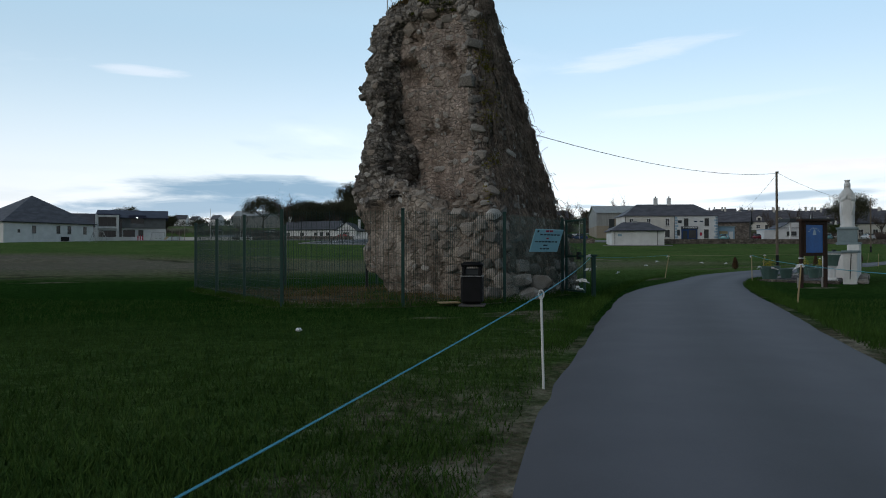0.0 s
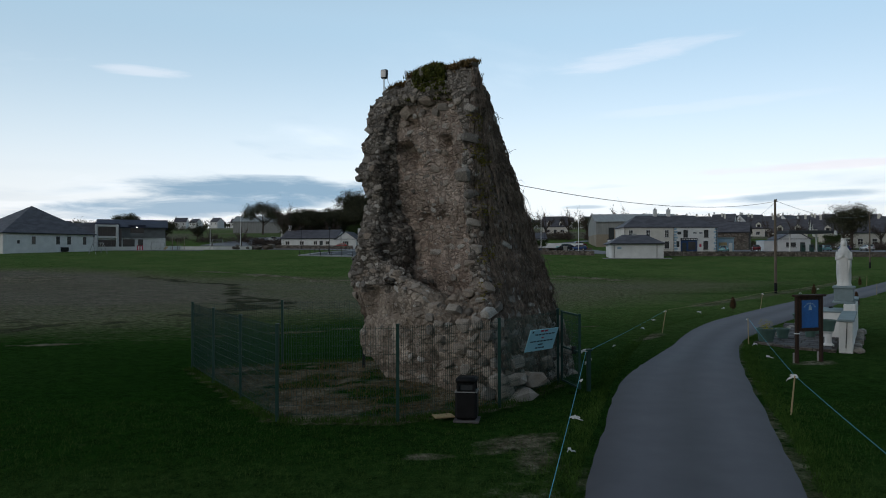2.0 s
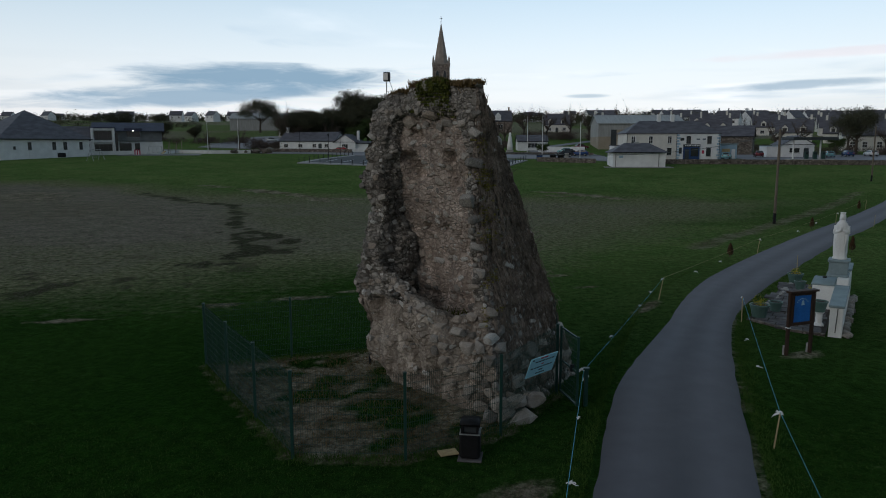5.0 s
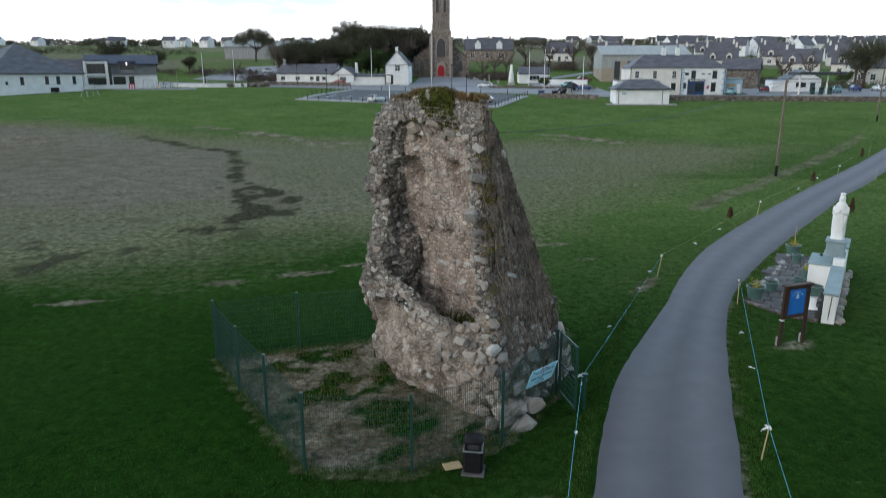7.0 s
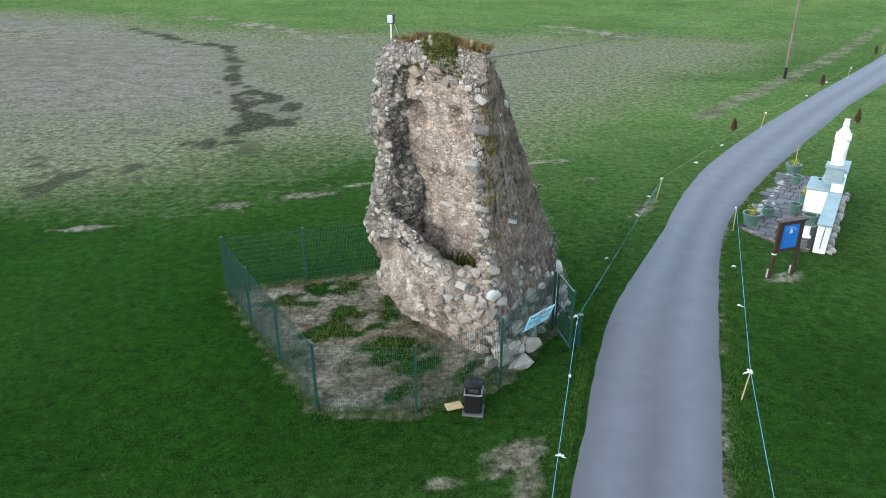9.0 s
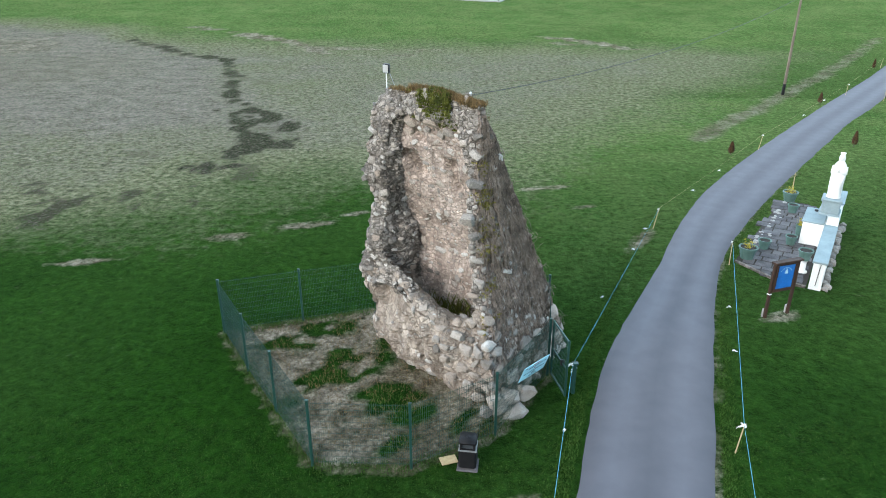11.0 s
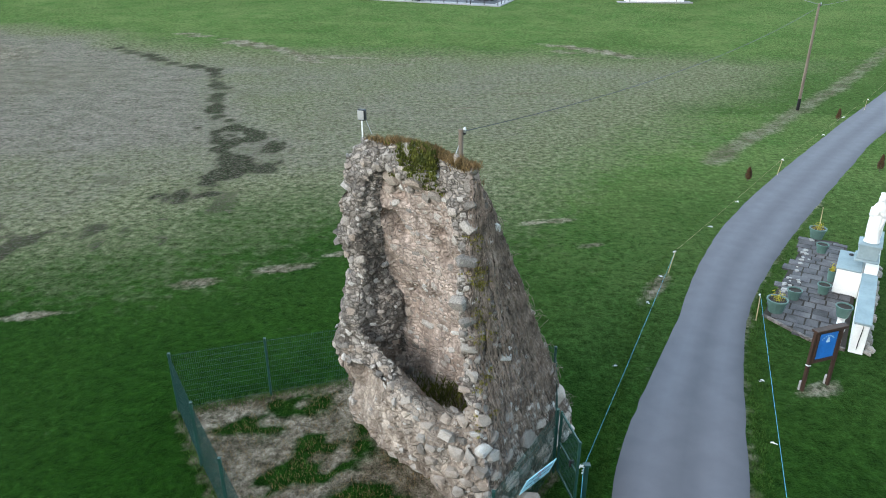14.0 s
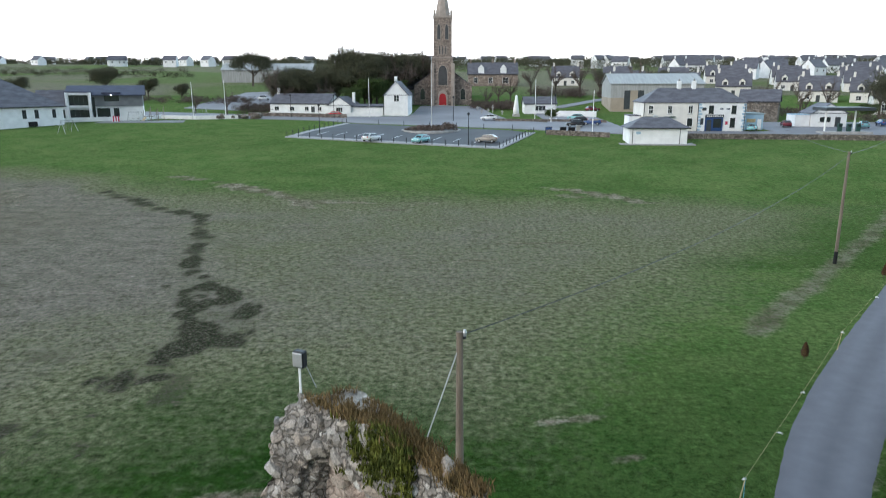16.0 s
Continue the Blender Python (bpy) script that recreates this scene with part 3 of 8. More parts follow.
BARE_TWIG = mat("bare_twig", (0.125, 0.095, 0.080), (0.070, 0.052, 0.045), 0.6, 5, spread=0.45, island=True, bump=0)
BARK = mat("bark", (0.10, 0.08, 0.065), (0.06, 0.046, 0.037), 1.5, 12, bump=0.5)
METAL = mat("galvanised_metal", (0.45, 0.46, 0.47), (0.36, 0.37, 0.38), 3, 30, rough=0.45, metal=0.6, bump=0.05)
DARK_METAL = mat("dark_metal", (0.03, 0.032, 0.036), (0.02, 0.022, 0.025), 3, 30, rough=0.5, metal=0.3, bump=0.05)
TYRE = mat("tyre_rubber", (0.015, 0.015, 0.016), (0.01, 0.01, 0.011), 5, 40, rough=0.8, bump=0)
LAMP_ON = glow("lit_lamp", (1.0, 0.95, 0.85), 5.0)
CAR_PAINTS = {k: mat(k + "_car_paint", c, tuple(v * 0.85 for v in c), 1, 10, rough=0.25, bump=0, spec=0.6) for k, c in {
    "white": (0.75, 0.76, 0.77), "teal": (0.25, 0.52, 0.55), "beige": (0.36, 0.32, 0.28), "red": (0.45, 0.02, 0.03), "black": (0.015, 0.016, 0.018), "blue": (0.03, 0.07, 0.20), "maroon": (0.16, 0.02, 0.03)}.items()}


# ---- mesh helpers ----
def thing(name, label, category, group="", at=(0, 0, 0), turn=0.0):
    """A top-level thing: an Empty at its base that will carry its parts."""
    ob = new(name)
    ob.empty_display_size = 0.3
    ob.matrix_basis = pose(*at, 0, 0, turn)
    return tagged(ob, label, category, group)


def part(name, bm, material, parent, label="", smooth=False, kind=""):
    """Links a bmesh as one mesh object under a thing or under a part."""
    me = bpy.data.meshes.new(name)
    bm.normal_update()
    bm.to_mesh(me)
    bm.free()
    me.materials.append(material)
    if smooth:
        me.polygons.foreach_set("use_smooth", [True] * len(me.polygons))
    ob = new(name, me)
    ob.parent = parent
    return tagged(ob, label, kind=kind)


def block(x0, x1, y0, y1, z0, z1, bevel=0.0, bm=None):
    bm = bm or bmesh.new()
    vs = [bm.verts.new((x, y, z)) for z in (z0, z1) for x, y in ((x0, y0), (x1, y0), (x1, y1), (x0, y1))]
    fs = [bm.faces.new([vs[i] for i in f]) for f in ((3, 2, 1, 0), (4, 5, 6, 7), (0, 1, 5, 4), (1, 2, 6, 5), (2, 3, 7, 6), (3, 0, 4, 7))]
    if bevel:
        bmesh.ops.bevel(bm, geom=list({e for f in fs for e in f.edges}), offset=bevel, segments=1, affect="EDGES")
    return bm


def prism(points, z0, z1, bm=None):
    """An upright prism over a plan polygon."""
    bm = bm or bmesh.new()
    lo, hi = [bm.verts.new((x, y, z0)) for x, y in points], [bm.verts.new((x, y, z1)) for x, y in points]
    bm.faces.new(lo[::-1]); bm.faces.new(hi)
    for i in range(len(points)):
        j = (i + 1) % len(points)
        bm.faces.new((lo[i], lo[j], hi[j], hi[i]))
    return bm


def tube(p0, p1, r0, r1=None, n=6, bm=None, caps=True):
    bm = bm or bmesh.new()
    p0, p1 = Vector(p0), Vector(p1)
    r1 = r0 if r1 is None else r1
    d = (p1 - p0).normalized()
    a = d.orthogonal().normalized()
    c = d.cross(a)
    ring = lambda p, r: [bm.verts.new(p + r * (math.cos(2 * math.pi * i / n) * a + math.sin(2 * math.pi * i / n) * c)) for i in range(n)]
    lo, hi = ring(p0, r0), ring(p1, r1)
    for i in range(n):
        j = (i + 1) % n
        bm.faces.new((lo[i], lo[j], hi[j], hi[i]))
    if caps:
        bm.faces.new(lo[::-1]); bm.faces.new(hi)
    return bm


def cable(points, r, n=5, bm=None):
    bm = bm or bmesh.new()
    pts = [Vector(p) for p in points]
    rings = []
    for i, p in enumerate(pts):
        d = (pts[min(i + 1, len(pts) - 1)] - pts[max(i - 1, 0)]).normalized()
        a = d.orthogonal().normalized() if abs(d.z) > 0.9 else d.cross(Vector((0, 0, 1))).normalized()
        c = d.cross(a)
        rings.append([bm.verts.new(p + r * (math.cos(2 * math.pi * k / n) * a + math.sin(2 * math.pi * k / n) * c)) for k in range(n)])
    for lo, hi in zip(rings, rings[1:]):
        for k in range(n):
            j = (k + 1) % n
            bm.faces.new((lo[k], lo[j], hi[j], hi[k]))
    return bm


def lathe(profile, n=16, bm=None, at=(0, 0, 0)):
    """A turned form from (radius, height) pairs."""
    bm = bm or bmesh.new()
    rings = [[bm.verts.new((at[0] + r * math.cos(2 * math.pi * k / n), at[1] + r * math.sin(2 * math.pi * k / n), at[2] + z)) for k in range(n)] for r, z in profile]
    for lo, hi in zip(rings, rings[1:]):
        for k in range(n):
            j = (k + 1) % n
            bm.faces.new((lo[k], lo[j], hi[j], hi[k]))
    bm.faces.new(rings[0][::-1]); bm.faces.new(rings[-1])
    return bm


def sag(a, b, drop, n=14):
    a, b = Vector(a), Vector(b)
    return [a.lerp(b, i / n) - Vector((0, 0, 4 * drop * (i / n) * (1 - i / n))) for i in range(n + 1)]


def mesh_object(name, verts, faces, material, parent=None, label="", kind="", smooth=False):
    me = bpy.data.meshes.new(name)
    me.from_pydata(verts, [], faces)
    me.materials.append(material)
    if smooth:
        me.polygons.foreach_set("use_smooth", [True] * len(me.polygons))
    ob = new(name, me)
    ob.parent = parent
    return tagged(ob, label, kind=kind)

# ---- ground, road ----
GROUND_Y, GROUND_Z = (-400, 85, 110, 135, 152, 200, 250, 300, 600, 1200, 3000), (0, 0, 1.2, 2.6, 3.7, 5.2, 8.5, 12, 27, 45, 50)
ROAD_MID = [(0.7, -30), (1.0, -8), (1.55, 0), (1.85, 3.0), (2.75, 6.5), (3.88, 10.2), (5.5, 15.25), (6.9, 19.5), (9.15, 25.4), (11.6, 30.3), (16.3, 37.2), (26.5, 50), (41, 67), (58, 88), (78, 114), (90, 140)]


def smooth(a, b, v):
    t = min(max((v - a) / (b - a), 0.0), 1.0)
    return t * t * (3 - 2 * t)


def height(x, y):
    """The lie of the land: level by the tower, rising to the village and the hill behind it."""
    return float(np.interp(y, GROUND_Y, GROUND_Z))


def spline(points, step):
    """Points of a smooth line through the given ones."""
    out = []
    p = [Vector(q) for q in points]
    for i in range(len(p) - 1):
        a, b, c, d = p[max(i - 1, 0)], p[i], p[i + 1], p[min(i + 2, len(p) - 1)]
        n = max(1, int((c - b).length / step))
        for k in range(n):
            t = k / n
            out.append(0.5 * (2 * b + (c - a) * t + (2 * a - 5 * b + 4 * c - d) * t * t + (3 * b - a - 3 * c + d) * t ** 3))
    out.append(p[-1])
    return out


ROAD_LINE = spline(ROAD_MID, 0.5)
ROAD_HALF = lambda y: 1.62 + 0.13 * smooth(8, 15, y) + 0.35 * smooth(24, 36, y)
ROAD_XS = np.interp(np.arange(-30, 70, 0.25), [q.y for q in ROAD_LINE], [q.x for q in ROAD_LINE]).tolist()


def road_gap(x, y):
    """How far a place lies from the middle of the lane, negative on its west side."""
    k = min(max(int((y + 30) * 4), 0), len(ROAD_XS) - 2)
    slope = (ROAD_XS[k + 1] - ROAD_XS[k]) * 4
    return (x - ROAD_XS[k] - slope * (y + 30 - k / 4)) / math.sqrt(1 + slope * slope)


def line_distance(x, y, line):
    """Distance of a point from a polyline, and on which side it lies."""
    best, side = 1e9, 1
    for (ax, ay), (bx, by) in zip(line, line[1:]):
        dx, dy = bx - ax, by - ay
        t = min(max(((x - ax) * dx + (y - ay) * dy) / (dx * dx + dy * dy + 1e-9), 0), 1)
        px, py = x - ax - t * dx, y - ay - t * dy
        d = px * px + py * py
        if d < best:
            best, side = d, (1 if dx * py - dy * px > 0 else -1)
    return math.sqrt(best), side


def inside(x, y, polygon):
    hit = False
    for (ax, ay), (bx, by) in zip(polygon, polygon[1:] + polygon[:1]):
        if (ay > y) != (by > y) and x < (bx - ax) * (y - ay) / (by - ay) + ax:
            hit = not hit
    return hit


FENCE_PLAN = [(-3.40, 14.62), (-0.84, 14.50), (1.40, 15.80), (3.22, 18.65), (3.6, 21.6), (1.2, 23.6), (-2.2, 22.9), (-5.02, 22.05), (-7.58, 21.22), (-6.18, 18.92), (-4.83, 16.84)]
DITCH = [(-41, 94), (-33.9, 88.6), (-30, 83.6), (-24.7, 81), (-21.8, 72.6), (-19, 63), (-16.6, 55.5), (-13.4, 51.6), (-12.4, 47), (-12.9, 43), (-14.2, 39.5)]
DITCH_Y, DITCH_X = [q[1] for q in DITCH[::-1]], [q[0] for q in DITCH[::-1]]
BANDS = [[(-36, 104), (-30.5, 101), (-21.2, 94.5), (-14, 85), (-9, 83), (-3, 84)], [(12, 96), (16, 94.4), (22, 88.7)]]
MUD_BRANCH = [(-20, 70), (-16.5, 66)]
PASTURE = [(-120, 8), (-60, 14), (-30, 20), (-17, 25.5), (-9.8, 29.7), (-4.4, 32.5), (4.7, 31.5), (10.3, 39.5), (17.8, 47.5), (29.3, 60.5), (53, 88), (30, 93), (10, 96), (-12, 96), (-30, 101), (-55, 112), (-120, 125)]
TRACK = [(17.3, 46.5), (23.6, 54), (38, 71), (57, 95)]
SCARS = [((-15.2, 27.0), 1.7, 0.35, 0.2), ((-9.9, 29.7), 1.1, 0.5, 0.3), ((-6.6, 31.1), 1.9, 0.5, 0.3), ((-4.3, 32.6), 1.0, 0.3, 0.3), ((-24, 95), 7, 1.2, -0.5), ((-12, 88), 7, 1.3, -0.15), ((-2, 87), 4, 0.9, 0), ((8, 68), 5, 0.5, 0.1), ((2, 62), 3, 0.4, 0.25),
         ((15.5, 91), 4, 1.0, -0.15), ((22, 88), 3.5, 0.9, -0.2), ((9.0, 29.4), 2.2, 0.45, 0.95), ((5.6, 36.5), 1.4, 0.4, 0.2), ((7.2, 33.6), 0.9, 0.3, 0.4), ((1.5, 12.9), 1.3, 0.55, 0.8), ((-0.3, 12.0), 0.5, 0.25, 0.2), ((12.1, 22.4), 1.0, 0.45, 0.35),
         ((0.55, 4.6), 0.75, 0.5, 0.4), ((1.25, 6.7), 0.55, 0.35, 1.0), ((1.75, 8.0), 0.6, 0.3, 1.1), ((1.7, 11.8), 0.8, 0.5, 1.0), ((0.2, 3.6), 0.5, 0.4, 0.2)]

YARD_GREEN = [(-1.57, 17.5, 0.75), (-0.95, 16.6, 0.5), (-3.6, 18.55, 0.6), (-3.4, 19.8, 0.35), (-4.3, 21.4, 0.4), (0.5, 16.6, 0.35)]


def zones(x, y):
    """How dry, how bare and how muddy the ground is at a place, and how bright its turf is painted."""
    dry = bare = mud = 0.0
    if -90 < x < 70 and 6 < y < 128:
        d, _ = line_distance(x, y, PASTURE + PASTURE[:1])
        d = d if inside(x, y, PASTURE) else -d
        d += 2.6 * noise.noise(Vector((x * 0.09, y * 0.09, 21))) + 1.6 * noise.noise(Vector((x * 0.33, y * 0.33, 22)))
        dry = smooth(-3.0, 17.0, d) * (0.67 - 0.10 * smooth(0, 40, x) + 0.33 * smooth(4.5, -6.5, x - float(np.interp(y, DITCH_Y, DITCH_X)) + 3 * noise.noise(Vector((x * 0.12, y * 0.12, 51)))) * smooth(42, 56, y + 5 * noise.noise(Vector((x * 0.08, y * 0.08, 52)))))
        d1, _ = line_distance(x, y, DITCH)
        w = 0.75 + 0.8 * max(0, noise.noise(Vector((x * 0.22, y * 0.22, 0)))) + 1.7 * smooth(58, 50, y) * smooth(37, 44, y)
        d1 += 0.9 * noise.noise(Vector((x * 0.5, y * 0.5, 71))) + 0.6 * noise.noise(Vector((x * 1.5, y * 1.5, 72)))
        mud = smooth(w + 0.7, w - 0.6, d1) * (0.36 + 0.24 * smooth(56, 62, y) + (0.56 - 0.26 * smooth(56, 62, y)) * smooth(-0.15, 0.25, noise.noise(Vector((x * 0.50, y * 0.32, 8))) + 0.6 * noise.noise(Vector((x * 1.5, y * 0.9, 9)))))
        tussock = noise.noise(Vector((x * 0.38, y * 0.22, 91))) + 0.7 * noise.noise(Vector((x * 1.3, y * 0.8, 92)))
        mud = max(mud, 0.60 * smooth(0.10, 0.55, tussock) * smooth(-3, -14, x) * smooth(25, 32, y) * smooth(52, 38, y))
        d2, _ = line_distance(x, y, MUD_BRANCH)
        mud = max(mud, 0.40 * smooth(1.6, 0.2, d2 + 0.8 * noise.noise(Vector((x * 0.7, y * 0.7, 14)))))
        bare = max(bare, 0.55 * smooth(14, 4, math.hypot(x + 55, y - 88)) if x < -40 else 0)
        bare, mud = max(bare, 0.42 * smooth(24, 6, math.hypot(x + 44, y - 74))), max(mud, 0.36 * smooth(24, 6, math.hypot(x + 44, y - 74)))
        for band in BANDS:
            db, _ = line_distance(x, y, band)
            worn = smooth(1.5, 0.2, db + 0.9 * noise.noise(Vector((x * 0.22, y * 0.22, 17))) + 0.5 * noise.noise(Vector((x * 0.9, y * 0.9, 18))))
            bare, mud = max(bare, 0.74 * worn), max(mud, 0.30 * worn)
        dt, _ = line_distance(x, y, TRACK)
        worn = smooth(1.7, 0.2, dt + 0.5 * noise.noise(Vector((x * 0.4, y * 0.4, 33))))
        bare, mud = max(bare, 0.57 * worn), max(mud, 0.40 * worn)
    if y > 260:
        dry = 0.25 + 0.5 * smooth(-0.1, 0.15, noise.noise(Vector((x * 0.012, y * 0.012, 55))))
    if y < 100:
        for (sx, sy), a, b, turn in SCARS:
            if abs(x - sx) < a + 1 and abs(y - sy) < a + 1:
                u, v = (x - sx) * math.cos(turn) + (y - sy) * math.sin(turn), -(x - sx) * math.sin(turn) + (y - sy) * math.cos(turn)
                worn = smooth(1.5, 0.3, math.hypot(u / a, v / b) + 0.5 * noise.noise(Vector((x * 0.8, y * 0.8, 61))))
                bare = max(bare, 0.68 * worn)
                mud = max(mud, 0.34 * worn)
    if -9 < x < 5 and 13 < y < 25:
        d, _ = line_distance(x, y, FENCE_PLAN + FENCE_PLAN[:1])
        d = d if inside(x, y, FENCE_PLAN) else -d
        clump = 0.62 * noise.noise(Vector((x * 0.75, y * 0.75, 3.0))) + 0.4 * noise.noise(Vector((x * 2.1, y * 2.1, 9.0)))
        for mx, my, mr in YARD_GREEN:
            clump = max(clump, 0.75 * smooth(mr * 1.3, mr * 0.4, math.hypot((x - mx) * 0.75, y - my) + 0.5 * noise.noise(Vector((x * 1.6, y * 1.6, 12)))))
        bare = max(bare, smooth(-0.35, 0.25, d) * (0.78 - 0.75 * smooth(0.05, 0.42, clump)))
        bare = max(bare, 0.72 * smooth(0.35, 0.05, abs(d)))
    gap = road_gap(x, y) if y < 40 else 99
    if abs(gap) < 9:
        d = abs(gap) - ROAD_HALF(y)
        if gap < 0:
            worn = (0.40 + 0.16 * smooth(8, 5, y)) * smooth(2.6, 0.5, d) * smooth(15, 9, y) * (0.9 + 0.4 * noise.noise(Vector((x * 0.8, y * 0.8, 44)))) + 0.08 * smooth(0.4, 0.0, d)
        else:
            worn = 0.40 * smooth(0.45, 0.05, d) + 0.28 * smooth(0.9, 0.1, d) * smooth(14, 8, y)
        bare = max(bare, worn + 0.36 * noise.noise(Vector((x * 1.1, y * 1.1, 5))) * smooth(1.6, 0.2, d))
    # painted shade: turf darkest around y 13 to 21, brighter nearer, beyond and east
    bright_turf = 0.03 + 0.52 * smooth(13, 6, y) + 0.48 * smooth(21, 50, y) + 0.42 * smooth(60, 110, y)
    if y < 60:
        bright_turf += 0.28 * smooth(1.0, 7.0, x) * smooth(17, 33, y)
    return dry, bare, mud, min(max(bright_turf + 0.18 * noise.noise(Vector((x * 0.07, y * 0.07, 31))), 0.0), 1.0)


def graded(lo, hi, step, far_lo, far_hi, growth=1.25):
    mid = list(np.arange(lo, hi + step / 2, step))
    for sign, end in ((1, far_hi), (-1, far_lo)):
        s, v = step, (mid[-1] if sign > 0 else mid[0])
        while v * sign < end * sign:
            s *= growth
            v += sign * s
            mid = mid + [v] if sign > 0 else [v] + mid
    return mid


def build_ground():
    xs, ys = graded(-26, 26, 0.4, -3000, 3000, 1.06), graded(0, 60, 0.4, -1500, 3200, 1.035)
    verts, cols = [], []
    for y in ys:
        for x in xs:
            roll = 0.05 * noise.noise(Vector((x * 0.13, y * 0.13, 1))) + 0.02 * noise.noise(Vector((x * 0.6, y * 0.6, 2)))
            hill = 6 * noise.noise(Vector((x * 0.003, y * 0.003, 4))) * smooth(300, 700, y)
            verts.append((x, y, height(x, y) + hill + roll * smooth(140, 60, abs(y)) - 0.03))
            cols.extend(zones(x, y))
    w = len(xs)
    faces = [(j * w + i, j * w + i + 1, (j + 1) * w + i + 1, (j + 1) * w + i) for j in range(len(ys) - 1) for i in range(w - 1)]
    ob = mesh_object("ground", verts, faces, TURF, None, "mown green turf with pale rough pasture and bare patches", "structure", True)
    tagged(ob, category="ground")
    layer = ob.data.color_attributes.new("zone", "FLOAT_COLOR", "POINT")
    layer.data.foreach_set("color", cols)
    return ob


def ribbon(name, line, left, right, lift, thick, material, label, category):
    """A paved strip along a line, a few centimetres proud of the ground."""
    verts, faces, wear = [], [], []
    for i, p in enumerate(line):
        d = (line[min(i + 1, len(line) - 1)] - line[max(i - 1, 0)]).normalized()
        nrm = Vector((-d.y, d.x))
        l, r = left(p), right(p)
        jl, jr = 0.05 * noise.noise(Vector((p.x * 1.7, p.y * 1.7, 7))), 0.05 * noise.noise(Vector((p.x * 1.7, p.y * 1.7, 11)))
        for k in range(13):
            u = k / 12
            wear.append(0.84 + 0.29 * (math.exp(-((u - 0.27) / 0.14) ** 2) + math.exp(-((u - 0.73) / 0.14) ** 2)) - 0.04 * math.exp(-((u - 0.5) / 0.09) ** 2))
            q = p + nrm * ((l + jl) * (1 - u) - (r + jr) * u)
            z = height(q.x, q.y) + lift + 0.03 * (1 - (2 * u - 1) ** 2)
            verts.append((q.x, q.y, z - (thick if k in (0, 12) else 0)))
    for i in range(len(line) - 1):
        for k in range(12):
            a = i * 13 + k
            faces.append((a + 1, a, a + 13, a + 14))
    ob = mesh_object(name, verts, faces, material, None, label, "structure", True)
    ob.data.attributes.new("wear", "FLOAT", "POINT").data.foreach_set("value", wear)
    return tagged(ob, category=category)


build_ground()
ribbon("road", ROAD_LINE, lambda p: ROAD_HALF(p.y) - 0.98 * smooth(17, 28, p.y) - 0.14 * math.exp(-((p.y - 28) / 5) ** 2), lambda p: ROAD_HALF(p.y) - 0.07 * smooth(13, 7, p.y), 0.035, 0.10, ASPHALT, "smooth grey asphalt lane with worn wheel tracks", "road")

# ---- the ruined tower ----
def table(z, rows):
    """Interpolates the plan of the tower at a height."""
    zs = [r[0] for r in rows]
    return [float(np.interp(z, zs, [r[k] for r in rows])) for k in range(1, len(rows[0]))]


LEFT_EDGE = [(0, -1.78, 19.8), (0.9, -2.24, 20.08), (2, -2.58, 20.35), (3, -2.62, 20.45), (3.7, -2.50, 20.55), (4.6, -2.25, 20.65), (5.15, -2.15, 20.7), (5.75, -2.36, 20.75), (7.5, -2.22, 20.9), (8, -2.05, 20.95), (8.5, -1.72, 21.0)]
FRONT_CORNER = [(0, 1.55, 16.75), (1.2, 1.35, 16.85), (2.3, 1.15, 17.15), (2.9, 1.08, 17.45), (3.6, 1.0, 17.7), (5.5, 0.78, 17.75), (6.7, 0.80, 17.85), (8.5, 0.92, 18.0)]
BACK_EDGE = [(0, 4.12, 20.75), (1.25, 3.68, 20.3), (2.5, 3.23, 19.88), (3.7, 2.80, 19.5), (5.0, 2.32, 19.12), (6.2, 1.87, 18.8), (7.4, 1.42, 18.52), (8.6, 1.02, 18.34)]
REAR = [(0, 1.2, 23.2), (5, -0.4, 22.4), (8.6, -1.0, 21.9)]
# height, front lip, back corner, far lip (as parts of the front's width), depth
HOLLOW = [(1.6, 0.52, 0.30, 0.93, 1.30), (2.62, 0.54, 0.26, 0.93, 1.25), (3.0, 0.45, 0.23, 0.93, 1.20), (3.3, 0.26, 0.21, 0.93, 1.17), (3.6, 0.15, 0.19, 0.93, 1.13), (4.2, 0.13, 0.175, 0.92, 1.05), (4.85, 0.13, 0.175, 0.94, 0.92), (5.4, 0.145, 0.185, 0.965, 0.78),
          (6.0, 0.16, 0.20, 0.96, 0.62), (6.6, 0.17, 0.215, 0.95, 0.47), (7.1, 0.17, 0.225, 0.92, 0.40), (7.4, 0.19, 0.24, 0.89, 0.36), (7.7, 0.23, 0.27, 0.84, 0.28), (7.88, 0.26, 0.30, 0.76, 0.0), (8.6, 0.30, 0.36, 0.70, -0.08)]
COLUMNS = (9, 18, 16, 16, 16, 9, 30, 30, 9, 10, 10)


# across the inner wall (0 to 1), height, half width in columns, half height, depth, slant
NICHES = ((0.17, 6.36, 3.9, 0.42, 0.40, -0.20), (0.64, 6.66, 2.2, 0.12, 0.30, 0.0), (0.67, 6.20, 2.4, 0.42, 0.20, -0.08), (0.22, 7.28, 3.0, 0.16, 0.30, -0.2), (0.50, 4.55, 1.7, 0.09, 0.22, 0), (0.27, 4.60, 1.7, 0.09, 0.22, 0))


